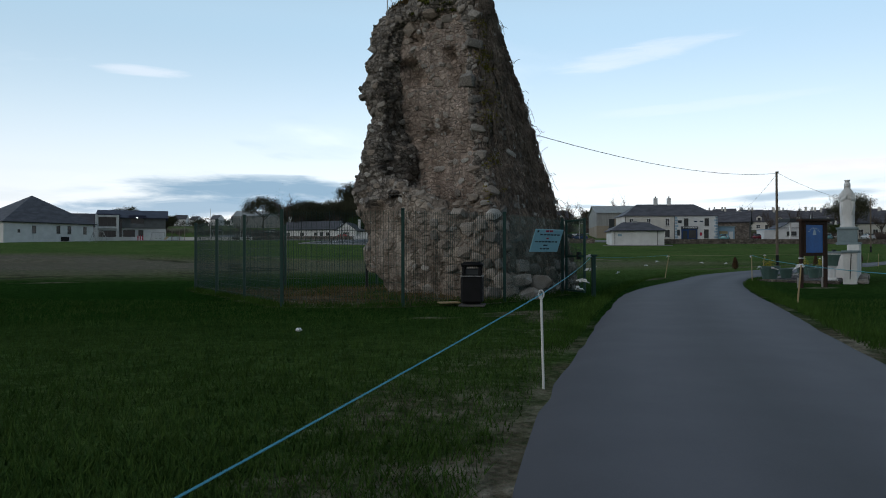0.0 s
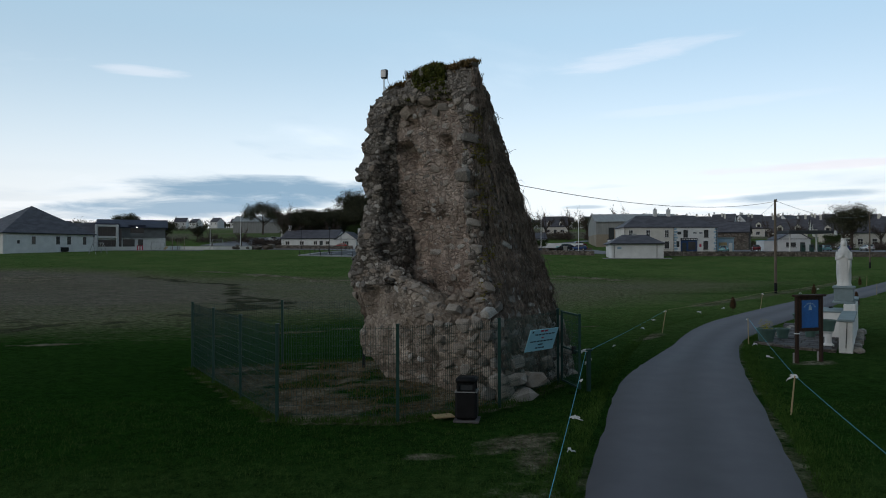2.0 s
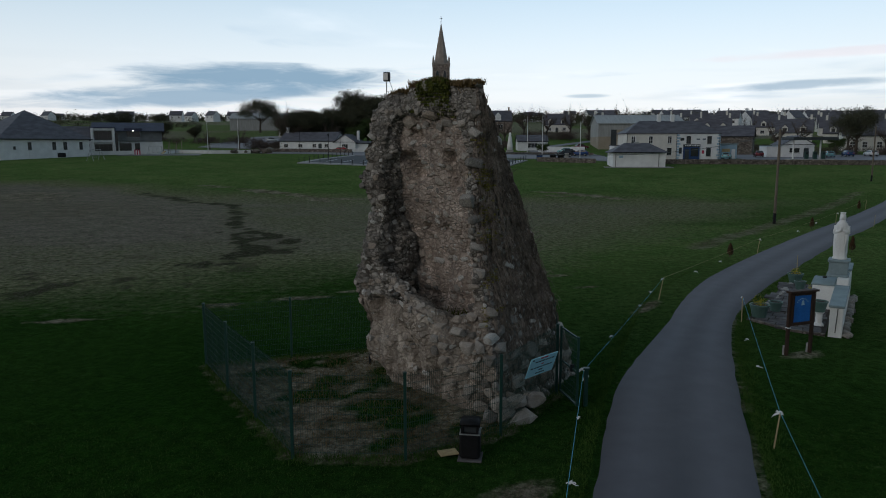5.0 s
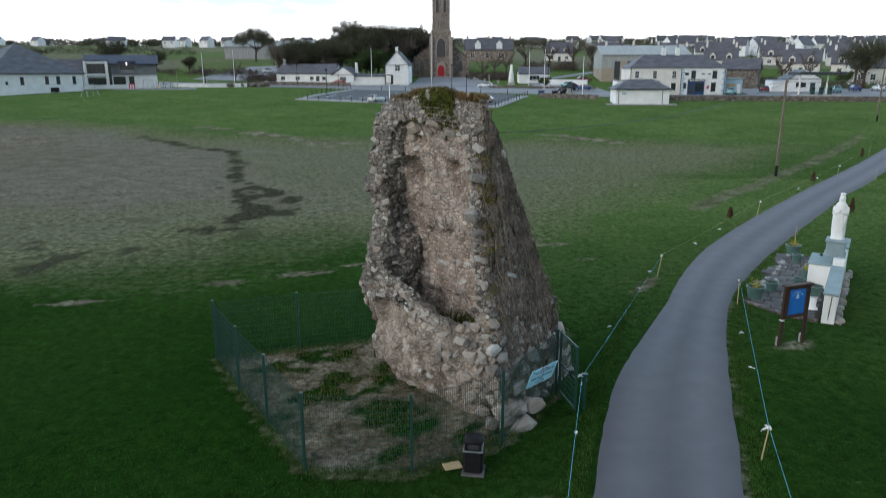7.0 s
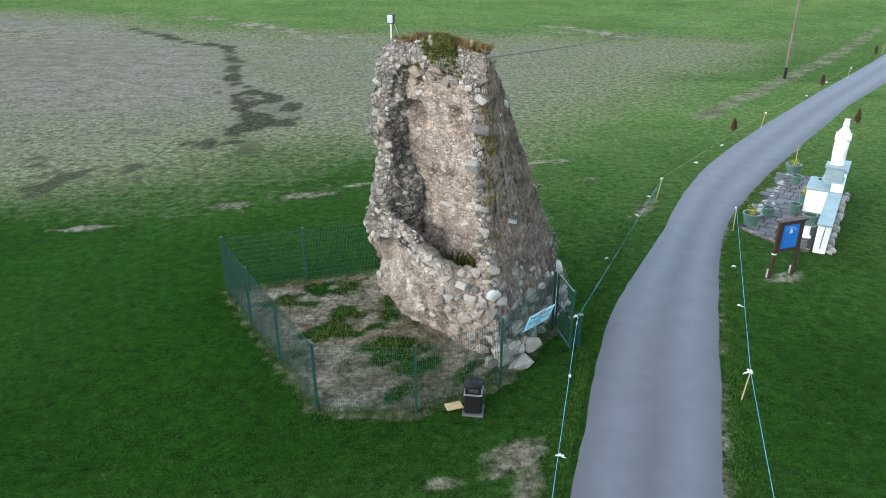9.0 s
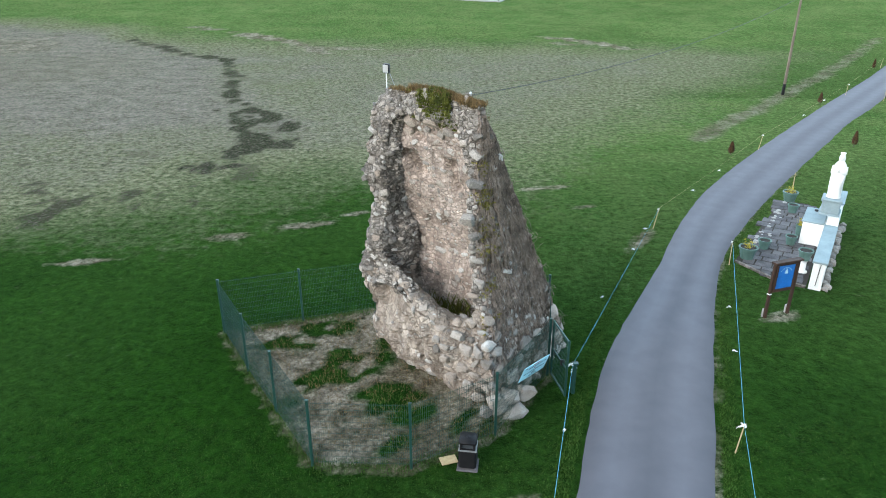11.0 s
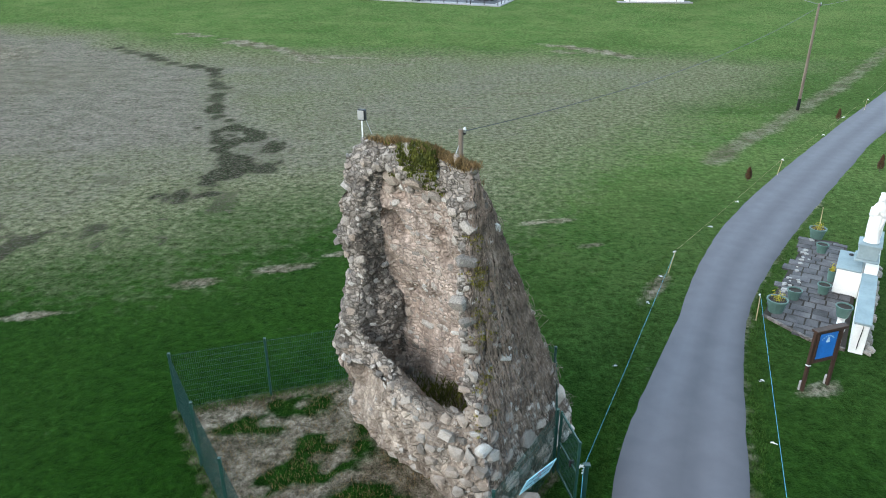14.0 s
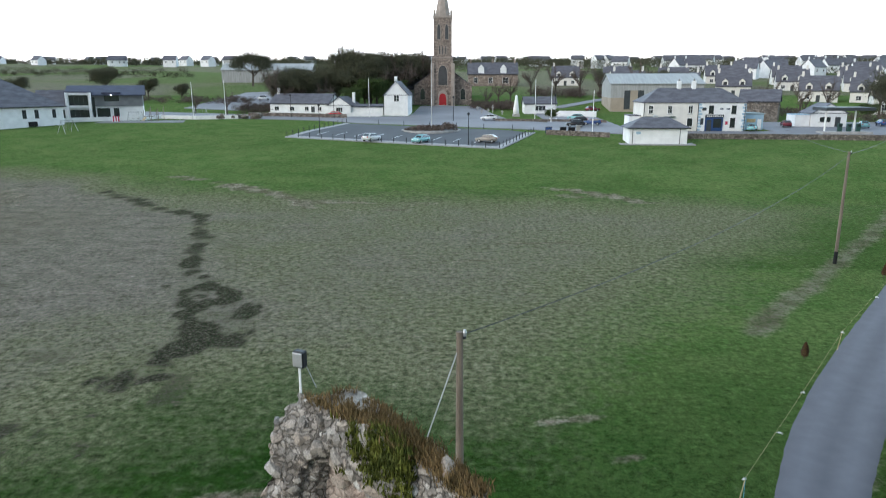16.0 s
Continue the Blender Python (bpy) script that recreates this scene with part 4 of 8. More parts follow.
def tower_row(z):
    """One ring of the tower: keyed corners in plan, with the slanting hollow pushed into the front."""
    L, C, E, B = (Vector(table(z, t)) for t in (LEFT_EDGE, FRONT_CORNER, BACK_EDGE, REAR))
    u = C - L
    n = Vector((-u.y, u.x)).normalized()
    on = lambda s, d: L + u * s + n * d
    if z < 2.62:
        pts = [(on(s, -0.06 * math.sin(math.pi * s)), z) for s in (0, 0.3, 0.45, 0.6, 0.8, 0.93)]
    else:
        # rim, then down into the pit, then up the leaning inner wall
        zz = float(np.interp(z, (2.62, 2.8, 2.95, 3.1, 3.25, 8.6), (2.62, 2.82, 2.70, 1.65, 1.7, 8.6)))
        _, s2, s3, dep = table(zz, HOLLOW)
        s1, _, s4, _ = table(z, HOLLOW)
        d = dep if z >= 3.25 else float(np.interp(z, (2.62, 2.8, 2.95, 3.1, 3.25), (0.0, 0.10, 0.42, 0.50, dep)))
        if z < 3.25:
            s2 = float(np.interp(z, (2.62, 2.8, 3.1, 3.25), (s1, s1, s1, s2)))
        pts = [(on(0, 0), z), (on(s1, 0.02), z), (on(s2, d), zz), (on((s2 + s3) / 2, d * 1.05), zz), (on(s3 - 0.02, d * 0.95), zz), (on(s4, 0.02), z)]
    pts += [(C, z), (C.lerp(E, 0.5) + (E - C).orthogonal().normalized() * (-0.10), z), (E, z), (E.lerp(B, 0.5) + Vector((0.15, 0.2)), z), (B, z)]
    ring = []
    for i, (p, pz) in enumerate(pts):
        q, qz = pts[(i + 1) % len(pts)]
        for k in range(COLUMNS[i]):
            t = k / COLUMNS[i]
            ring.append(Vector((*p.lerp(q, t), pz + (qz - pz) * t)))
    if z < 3.08:
        # the broken lower front leans out, and its lip dips towards the corner
        for p in ring[:sum(COLUMNS[:6])]:
            f = (Vector((p.x, p.y)) - L).dot(u) / u.length_squared
            push = (0.08 + 0.46 * smooth(0.2, 2.2, z)) * math.exp(-((f - 0.62) / 0.20) ** 2) * smooth(3.08, 2.8, z)
            p.x, p.y = p.x - n.x * push, p.y - n.y * push
            p.z += (0.14 * math.exp(-((f - 0.36) / 0.12) ** 2) - 0.36 * math.exp(-((f - 0.80) / 0.17) ** 2)) * smooth(1.5, 2.6, z) * smooth(3.08, 2.98, z)
    return ring


def build_tower():
    tower = thing("ruined_tower", "leaning ruined stone tower with a hollow broken front and dry ivy", "ruin")
    levels = list(np.linspace(-0.15, 2.6, 40)) + list(np.linspace(2.62, 3.3, 16)) + list(np.linspace(3.36, 8.6, 84))
    rings = [tower_row(z) for z in levels]
    w = len(rings[0])
    # the crest: higher in the middle and lower behind
    front = sum(COLUMNS[:6])
    for ring, z in zip(rings, levels):
        lift = smooth(7.4, 8.6, z)
        for i, p in enumerate(ring):
            f = i / front
            crest = 0.12 * math.sin(math.pi * min(f, 1)) - 0.16 * (1 - min(f, 1)) ** 3 if i < front else (-0.05 if i < front + COLUMNS[6] else -0.45)
            p.z += lift * crest
    verts = [p for ring in rings for p in ring]
    faces = [(j * w + i, j * w + (i + 1) % w, (j + 1) * w + (i + 1) % w, (j + 1) * w + i) for j in range(len(rings) - 1) for i in range(w)]
    top = sum(rings[-1], Vector()) / w + Vector((0, 0, 0.12))
    bm = bmesh.new()
    bv = [bm.verts.new(p) for p in verts] + [bm.verts.new(top)]
    for f in faces:
        bm.faces.new([bv[i] for i in f])
    last = (len(rings) - 1) * w
    for i in range(w):
        bm.faces.new((bv[last + i], bv[last + (i + 1) % w], bv[-1]))
    bm.normal_update()
    normals = [v.normal.copy() for v in bv]
    edges = [sum(COLUMNS[:k]) for k in range(len(COLUMNS) + 1)]
    ivy0, ivy1 = front, front + COLUMNS[6] + COLUMNS[7]
    for k, v in enumerate(bv[:-1]):
        p, i = v.co, k % w
        rough = 0.5 if ivy0 < i < ivy1 else 1.0
        d = 0.14 * noise.noise(p * 0.9) + 0.12 * noise.noise(p * 2.6) + 0.085 * noise.noise(p * 5.5) + 0.04 * noise.noise(p * 12.0)
        f, z = i / front, p.z
        d -= 0.13 * math.exp(-((i - edges[6]) / 3.2) ** 2) * (1 + 0.9 * noise.noise(p * 1.7)) * smooth(2.2, 3.2, z)
        if i < edges[2]:
            # the mass that bulges out of the broken left pier
            d += 0.20 * math.exp(-((z - 3.85) / 0.55) ** 2) * smooth(0, edges[1] * 0.6, i) + 0.10 * abs(noise.noise(p * 3.5)) * smooth(2.7, 3.2, z)
        if i < front and z < 2.6:
            # undercut foot, vertical furrows and one deep fissure
            d -= 0.16 * smooth(0.45, 0.0, z) * smooth(0.95, 0.8, f)
            d -= 0.46 * max(0.0, noise.noise(Vector((p.x * 2.4, p.y * 2.4, z * 0.45)))) * smooth(1.05, 0.8, f)
            d += 0.06 * noise.noise(Vector((p.x * 6.5, p.y * 6.5, z * 1.6)))
            d -= 0.34 * math.exp(-((f - 0.40 - 0.02 * math.sin(2.2 * z)) / 0.022) ** 2) * smooth(2.6, 2.0, z) * smooth(0.0, 0.5, z)
        if edges[2] < i < edges[4]:
            # put-log holes and a blind niche in the inner wall
            d *= 0.55
            for cf, cz, nw, nh, deep, slant in NICHES:
                d -= deep * smooth(nw, nw * 0.74, abs(i - edges[2] - (cf + slant * (z - cz)) * (edges[4] - edges[2]))) * smooth(nh, nh * 0.86, abs(z - cz))
        v.co = p + normals[k] * d * rough
    bm.normal_update()
    points, normals = [v.co.copy() for v in bv], [v.normal.copy() for v in bv]
    ivy_faces = [f for f in bm.faces if all(ivy0 <= v.index % w <= ivy1 for v in f.verts)] if bm.verts.index_update() is None else []
    plain = set(ivy_faces)
    me = bpy.data.meshes.new("masonry_core")
    for f in bm.faces:
        f.smooth = True
    for f in bm.faces:
        lo = min(v.index for v in f.verts) % w
        zc = f.calc_center_median().z
        if f in plain:
            f.material_index = 1
        elif (lo < edges[2] and zc > 2.7 + 1.1 * noise.noise(f.verts[0].co * 1.8)) or (edges[2] <= lo < edges[6] and zc > 7.78) or (edges[5] <= lo < edges[6] and zc > 2.9):
            f.material_index = 3
        elif edges[2] <= lo < edges[5] and 7.8 > zc > 1.5 and f.verts[0].index // w > 50:
            f.material_index = 2
    bm.to_mesh(me)
    bm.free()
    for m in (MORTAR, IVY_WALL, INNER_WALL, JAMB_WALL):
        me.materials.append(m)
    core = new("masonry_core", me)
    core.parent = tower
    tagged(core, "mortared rubble core, pale and crumbling")
    return tower, points, normals, w, levels, front


TOWER, T_POINTS, T_NORMALS, T_WIDTH, T_LEVELS, T_FRONT = build_tower()


def stone_shapes(count, rng):
    shapes = []
    for _ in range(count):
        bm = bmesh.new()
        for _ in range(25):
            v = Vector((rng.gauss(0, 1), rng.gauss(0, 1), rng.gauss(0, 1))).normalized()
            v = Vector([math.copysign(abs(c) ** 0.62, c) for c in v])
            bm.verts.new((v.x * rng.uniform(0.75, 1.1), v.y * rng.uniform(0.75, 1.1), v.z * rng.uniform(0.8, 1.05)))
        bmesh.ops.convex_hull(bm, input=bm.verts)
        bmesh.ops.delete(bm, geom=[v for v in bm.verts if not v.link_faces], context="VERTS")
        bm.verts.index_update()
        shapes.append(([v.co.copy() for v in bm.verts], [tuple(v.index for v in f.verts) for f in bm.faces]))
        bm.free()
    return shapes


def lay_stones():
    """Stones bedded in the faces of the tower, large at the corner, small in the hollow."""
    rng = random.Random(4)
    shapes = stone_shapes(12, rng)
    edges = [sum(COLUMNS[:k]) for k in range(len(COLUMNS) + 1)]
    grid, laid = {}, []

    def free(p, r):
        c = tuple(int(v // 0.42) for v in p)
        for dx in (-1, 0, 1):
            for dy in (-1, 0, 1):
                for dz in (-1, 0, 1):
                    for q, s in grid.get((c[0] + dx, c[1] + dy, c[2] + dz), ()):
                        if (q - p).length < 0.80 * (r + s):
                            return False
        grid.setdefault(c, []).append((p, r))
        return True

    rows = len(T_LEVELS)
    # big grey boulders in the foot of the front corner
    for _ in range(170):
        j, i = rng.randrange(3, 44), rng.randrange(edges[3] + 6, edges[6] + 9)
        k, r = j * T_WIDTH + i, rng.uniform(0.15, 0.30)
        if r > 0.2 and i < edges[4]:
            continue
        if free(T_POINTS[k], r):
            laid.append((T_POINTS[k] + T_NORMALS[k] * r * 0.10, T_NORMALS[k], r, 0.62, rng.randrange(12), rng.gauss(0, 0.3), rng.uniform(0.55, 0.85)))
    for size_pass, tries in ((1.75, 900), (1.1, 6500), (0.68, 13000), (0.42, 14000)):
        for _ in range(tries):
            j, i = rng.randrange(0, rows - 1), rng.randrange(0, edges[8])
            z = T_LEVELS[j]
            k = j * T_WIDTH + i
            p, nrm = T_POINTS[k], T_NORMALS[k]
            big = 0.13
            seg = max(s for s in range(len(edges)) if edges[s] <= i)
            flat, out = (0.5 if size_pass > 1 else 0.40), 0.15
            if z < 2.6:
                near_corner = smooth(edges[4], edges[6], i)
                big = 0.13 + 0.15 * near_corner * smooth(2.7, 0.6, abs(z - 1.6) + 1.2)
                if i > edges[6]:
                    big, out = 0.20 if z < 1.6 else 0.10, 0.05
                    if z > 0.9 and rng.random() < 0.75 * smooth(edges[6], edges[6] + 10, i):
                        continue
                elif rng.random() < 0.60 * (1 - near_corner):
                    continue
                out = out if i > edges[6] else -0.6 + 0.75 * near_corner
            elif seg in (0,):
                big, out = 0.125, -0.62
                if rng.random() < 0.15:
                    continue
            elif seg == 1:
                big, out = 0.11, -0.62
                if rng.random() < 0.4:
                    continue
            elif seg in (2, 3):
                if z > 7.75:
                    big, out = 0.13, -0.2
                else:
                    big, out = 0.105, -0.72
                    if rng.random() < 0.74:
                        continue
            elif seg == 4:
                big, out = 0.09, -0.4
                if rng.random() < 0.6:
                    continue
            elif seg == 5:
                big, out = 0.105, -0.5
                if rng.random() < 0.5:
                    continue
            else:
                big, out = 0.12, -0.4
                near = (1 - smooth(edges[6], edges[6] + 15, i)) ** 1.6
                if rng.random() > 0.05 + 0.55 * near:
                    continue
                out += 0.10 * near
            if size_pass > 1.2 and i < edges[2] and z > 2.6:
                continue
            if size_pass < 0.5 and i > edges[6]:
                continue
            if z < 2.55 and i < edges[5]:
                inner = 1 - smooth(edges[3], edges[5], i)
                if rng.random() < 0.80 * inner:
                    continue
                out -= 0.35 * inner
            r = min(big * size_pass * rng.uniform(0.7, 1.4), 0.34)
            if not free(p, r):
                continue
            laid.append((p + nrm * r * out * 0.5, nrm, r, flat * rng.uniform(0.75, 1.3), rng.randrange(12), rng.gauss(0, 0.3), rng.uniform(0.38, 0.85)))
    laid.sort(key=lambda s: (s[0] - Vector((0.6, 16.5, 1.9))).length - 6 * s[2])
    meshes = []
    for vs, fs in shapes:
        me = bpy.data.meshes.new("stone")
        me.from_pydata(vs, [], fs)
        me.materials.append(STONE)
        meshes.append(me)
    verts, faces = [], []
    boulders = [((1.98, 16.78, 0.06), 0.40, 0.22), ((1.85, 16.95, 0.40), 0.32, 0.20), ((2.35, 17.3, 0.36), 0.36, 0.20), ((1.45, 16.72, 0.42), 0.26, 0.19), ((1.20, 16.7, 0.12), 0.22, 0.17)]
    for (x, y, z), r, h in boulders:
        laid.insert(0, (Vector((x, y, z)), Vector((0.35, -0.93, 0.1)).normalized(), r, 0.75, rng.randrange(12), 0.15, h / r))
    for count, (p, nrm, r, flat, shape, turn, ratio) in enumerate(laid):
        side = nrm.cross(Vector((0, 0, 1)))
        side = side.normalized() if side.length > 0.1 else Vector((1, 0, 0))
        up = side.cross(nrm) * -1
        m = Matrix((side, up, nrm)).transposed().to_4x4()
        m = Matrix.Translation(p) @ m @ Matrix.Rotation(turn, 4, "Z") @ Matrix.Diagonal((r, r * ratio, r * flat * 1.15, 1))
        if count < 300:
            ob = new("stone", meshes[shape])
            ob.parent, ob.matrix_basis = TOWER, m
        else:
            base = len(verts)
            verts.extend(m @ v for v in shapes[shape][0])
            faces.extend(tuple(base + q for q in f) for f in shapes[shape][1])
    mesh_object("rubble", verts, faces, RUBBLE, TOWER, "weathered rough field stones with grey lichen", "stuff")


def ivy():
    """Bare dry stems running down the outer face, some hanging free at its edge."""
    rng = random.Random(8)
    bm = bmesh.new()
    i0, i1, rows = T_FRONT + 3, T_FRONT + COLUMNS[6] + COLUMNS[7], len(T_LEVELS)
    for _ in range(1300):
        i = int(i0 + (i1 - i0) * rng.random() ** 0.75)
        j = rng.randrange(12, rows - 4)
        line, drift = [], rng.uniform(-0.12, 0.12)
        for s in range(rng.randrange(6, 22)):
            jj = j - s
            if jj < 1:
                break
            ii = min(max(i + drift * s + rng.uniform(-0.35, 0.35), i0), i1)
            a = jj * T_WIDTH + int(ii)
            p = T_POINTS[a].lerp(T_POINTS[a + 1], ii - int(ii))
            line.append(p + T_NORMALS[a] * (0.035 + 0.05 * rng.random()))
        if len(line) > 3:
            cable(line, rng.uniform(0.006, 0.013), 3, bm)
    for _ in range(70):
        j = rng.randrange(10, rows - 8)
        p = T_POINTS[j * T_WIDTH + i1]
        q = p + Vector((rng.uniform(0.05, 0.3), rng.uniform(-0.2, 0.2), rng.uniform(-0.5, 0.25)))
        cable([p, p.lerp(q, 0.5) + Vector((0.04, 0, 0.06)), q], 0.006, 3, bm)
    part("ivy", bm, STEM, TOWER, "bare dry brown ivy stems", kind="stuff")


def tuft(verts, faces, p, n, size, rng, wide=0.012):
    for _ in range(n):
        a = rng.uniform(0, 2 * math.pi)
        lean = Vector((math.cos(a), math.sin(a), 0)) * rng.uniform(0.1, 0.6) * size
        h = size * rng.uniform(0.6, 1.2)
        side = Vector((-math.sin(a), math.cos(a), 0)) * wide
        o = p + Vector((rng.gauss(0, 0.4), rng.gauss(0, 0.4), 0)) * size
        b = len(verts)
        verts.extend((o - side, o + side, o + lean * 0.5 + Vector((0, 0, h * 0.7)), o + lean + Vector((0, 0, h))))
        faces.extend(((b, b + 1, b + 2), (b + 2, b + 1, b + 3)))


def tower_plants():
    rng = random.Random(3)
    last = (len(T_LEVELS) - 1) * T_WIDTH
    centre = T_POINTS[-1]
    # grass and moss along the crest
    gv, gf, mv, mf = [], [], [], []
    for _ in range(1500):
        i = rng.randrange(0, T_WIDTH - 1)
        p = T_POINTS[last + i].lerp(centre, 0.02 + 0.95 * rng.random())
        tuft(gv, gf, p - Vector((0, 0, 0.02)), 16, rng.uniform(0.06, 0.17), rng)
    mesh_object("crest_grass", gv, gf, DRY_GRASS, TOWER, "dry brown grass along the crest", "stuff")
    for k in range(420):
        f = rng.gauss(0.63, 0.09)
        i = min(max(int(f * T_FRONT), 0), T_FRONT - 1)
        j = len(T_LEVELS) - 1 - int(abs(rng.gauss(0, 4)))
        p = T_POINTS[j * T_WIDTH + i] + T_NORMALS[j * T_WIDTH + i] * 0.05
        if j == len(T_LEVELS) - 1:
            p = p.lerp(centre, rng.uniform(0, 0.7))
        tuft(mv, mf, p, 14, rng.uniform(0.05, 0.12), rng, 0.022)
    fv, ff = [], []
    for zc, fr, count in ((7.0, 0.22, 30), (6.2, 0.20, 60), (5.9, 0.24, 40), (5.2, 0.20, 24), (4.6, 0.16, 36), (3.4, 0.12, 24), (2.6, 0.06, 24)):
        j = min(range(len(T_LEVELS)), key=lambda q: abs(T_LEVELS[q] - zc))
        for _ in range(count):
            a = (j + int(rng.gauss(0, 2.6))) * T_WIDTH + T_FRONT + int((COLUMNS[6] + COLUMNS[7]) * abs(rng.gauss(fr, 0.07)))
            tuft(fv, ff, T_POINTS[a] + T_NORMALS[a] * 0.06, 9, 0.055, rng, 0.02)
    mesh_object("face_moss", fv, ff, FACE_MOSS, TOWER, "yellow-olive moss tufts among the ivy", "stuff")
    mesh_object("moss", mv, mf, MOSS, TOWER, "yellow-green moss and grass on the crest", "stuff")
    # grasses down in the pit
    pv, pf = [], []
    for _ in range(60):
        p = Vector((rng.uniform(-0.5, 0.9), rng.uniform(18.7, 20.2), 1.66))
        tuft(pv, pf, p, 10, rng.uniform(0.25, 0.6), rng, 0.006)
    mesh_object("pit_grass", pv, pf, MOSS, TOWER, "dead grasses growing in the pit", "stuff")


lay_stones()
ivy()
tower_plants()


def floodlight():
    lamp = thing("floodlight", "small white-faced floodlight on a short pole on the tower top", "floodlight", at=(-1.68, 21.0, 8.48), turn=-25)
    lamp.scale = (0.62, 0.62, 0.80)
    part("pole", tube((0, 0, -0.25), (0, 0, 0.48), 0.03, 0.03, 8), WHITE_PAINT, lamp)
    head = part("head", block(-0.16, 0.16, -0.06, 0.14, 0.46, 0.80, 0.03), DARK_METAL, lamp)
    part("lens", block(-0.14, 0.14, -0.085, -0.063, 0.49, 0.77, 0.01), METAL, head)
    part("stay", tube((0.05, 0.1, 0.6), (0.26, 0.3, 0.0), 0.012, 0.012, 5), METAL, lamp)


floodlight()

# ---- fence, gate, litter bin ----
def fence_post(fence, p, h=2.0):
    ob = part("post", block(-0.035, 0.035, -0.035, 0.035, -0.05, h, 0.006), GREEN_STEEL, fence)
    ob.location = (*p, 0)
    cap = part("cap", block(-0.042, 0.042, -0.042, 0.042, h, h + 0.03, 0.008), GREEN_STEEL, ob)
    return ob


def wire_panel(length, h=1.92, z0=0.06):
    """A welded mesh panel along x: upright wires and pairs of cross wires."""
    verts, faces = [], []

    def bar(x0, x1, y0, y1, za, zb):
        b = len(verts)
        verts.extend((x, y, z) for z in (za, zb) for x, y in ((x0, y0), (x1, y0), (x1, y1), (x0, y1)))
        faces.extend(tuple(b + q for q in f) for f in ((0, 1, 5, 4), (1, 2, 6, 5), (2, 3, 7, 6), (3, 0, 4, 7), (4, 5, 6, 7)))

    n = int(length / 0.055)
    for k in range(n + 1):
        x = 0.03 + (length - 0.06) * k / n
        bar(x - 0.003, x + 0.003, -0.003, 0.003, z0, z0 + h)
    for k in range(11):
        z = z0 + 0.05 + (h - 0.1) * k / 10
        for y in (-0.009, 0.004):
            bar(0.03, length - 0.03, y, y + 0.003, z - 0.0018, z + 0.0018)
    return verts, faces


def build_fence():
    fence = thing("mesh_fence", "dark green welded mesh security fence round the tower", "fence")
    plan = FENCE_PLAN
    for k, p in enumerate(plan):
        fence_post(fence, p)
    for k, (p, q) in enumerate(zip(plan, plan[1:] + plan[:1])):
        d = Vector(q) - Vector(p)
        v, f = wire_panel(d.length)
        ob = mesh_object("mesh_panel", v, f, GREEN_STEEL, fence)
        ob.matrix_basis = pose(p[0], p[1], 0, 0, 0, math.degrees(math.atan2(d.y, d.x)))
    gate = thing("metal_gate", "dark green mesh gate standing ajar beside the fence", "gate", at=(3.32, 18.62, 0.0), turn=-78)
    for x in (0.0, 1.19):
        part("stile", block(x - 0.03, x + 0.03, -0.03, 0.03, 0.08, 1.98, 0.006), GREEN_STEEL, gate)
    for z in (0.10, 1.0, 1.93):
        part("rail", block(0.03, 1.16, -0.022, 0.022, z - 0.02, z + 0.03, 0.005), GREEN_STEEL, gate)
    v, f = wire_panel(1.19, 1.8, 0.12)
    mesh_object("mesh_infill", v, f, GREEN_STEEL, gate)
    part("latch_plate", block(0.80, 0.86, -0.06, 0.06, 0.92, 1.12, 0.01), DARK_METAL, gate)
    post = thing("gate_post", "short green gate post wrapped with white plastic", "post", at=(3.86, 17.75, 0))
    part("shaft", block(-0.05, 0.05, -0.05, 0.05, -0.05, 1.0, 0.008), GREEN_STEEL, post)
    part("top_plate", block(-0.09, 0.09, -0.07, 0.07, 1.0, 1.05, 0.01), GREEN_STEEL, post)
    stub = thing("stub_post", "short dark post inside the fence", "post", at=(-2.35, 21.4, 0))
    part("shaft", block(-0.04, 0.04, -0.04, 0.04, -0.05, 0.72, 0.008), DARK_METAL, stub)


def warning_sign():
    sign = thing("warning_sign", "pale blue printed notice fixed to the fence wire", "sign", at=(2.05, 16.66, 1.16), turn=44)
    # it hangs forward from its upper ties
    sign.matrix_basis = pose(2.05, 16.66, 1.13, 20, 0, 44)
    part("board", block(0.0, 1.10, -0.045, -0.025, 0, 0.58, 0.004), SIGN_BLUE, sign)
    bars = ((0.40, 0.72, 0.515, RED_PRINT, 0.045), (0.08, 0.16, 0.50, PRINT, 0.05), (0.22, 1.02, 0.43, PRINT, 0.03), (0.50, 0.62, 0.335, RED_PRINT, 0.03), (0.10, 1.0, 0.25, PRINT, 0.03), (0.45, 0.66, 0.16, PRINT, 0.03), (0.36, 0.74, 0.07, PRINT, 0.03))
    for x0, x1, z, m, h in bars:
        bm = bmesh.new()
        n = max(1, int((x1 - x0) / 0.12))
        for k in range(n):
            w = (x1 - x0) / n
            block(x0 + k * w, x0 + (k + 0.78) * w, -0.050, -0.046, z, z + h, 0, bm)
        part("print_line", bm, m, sign)


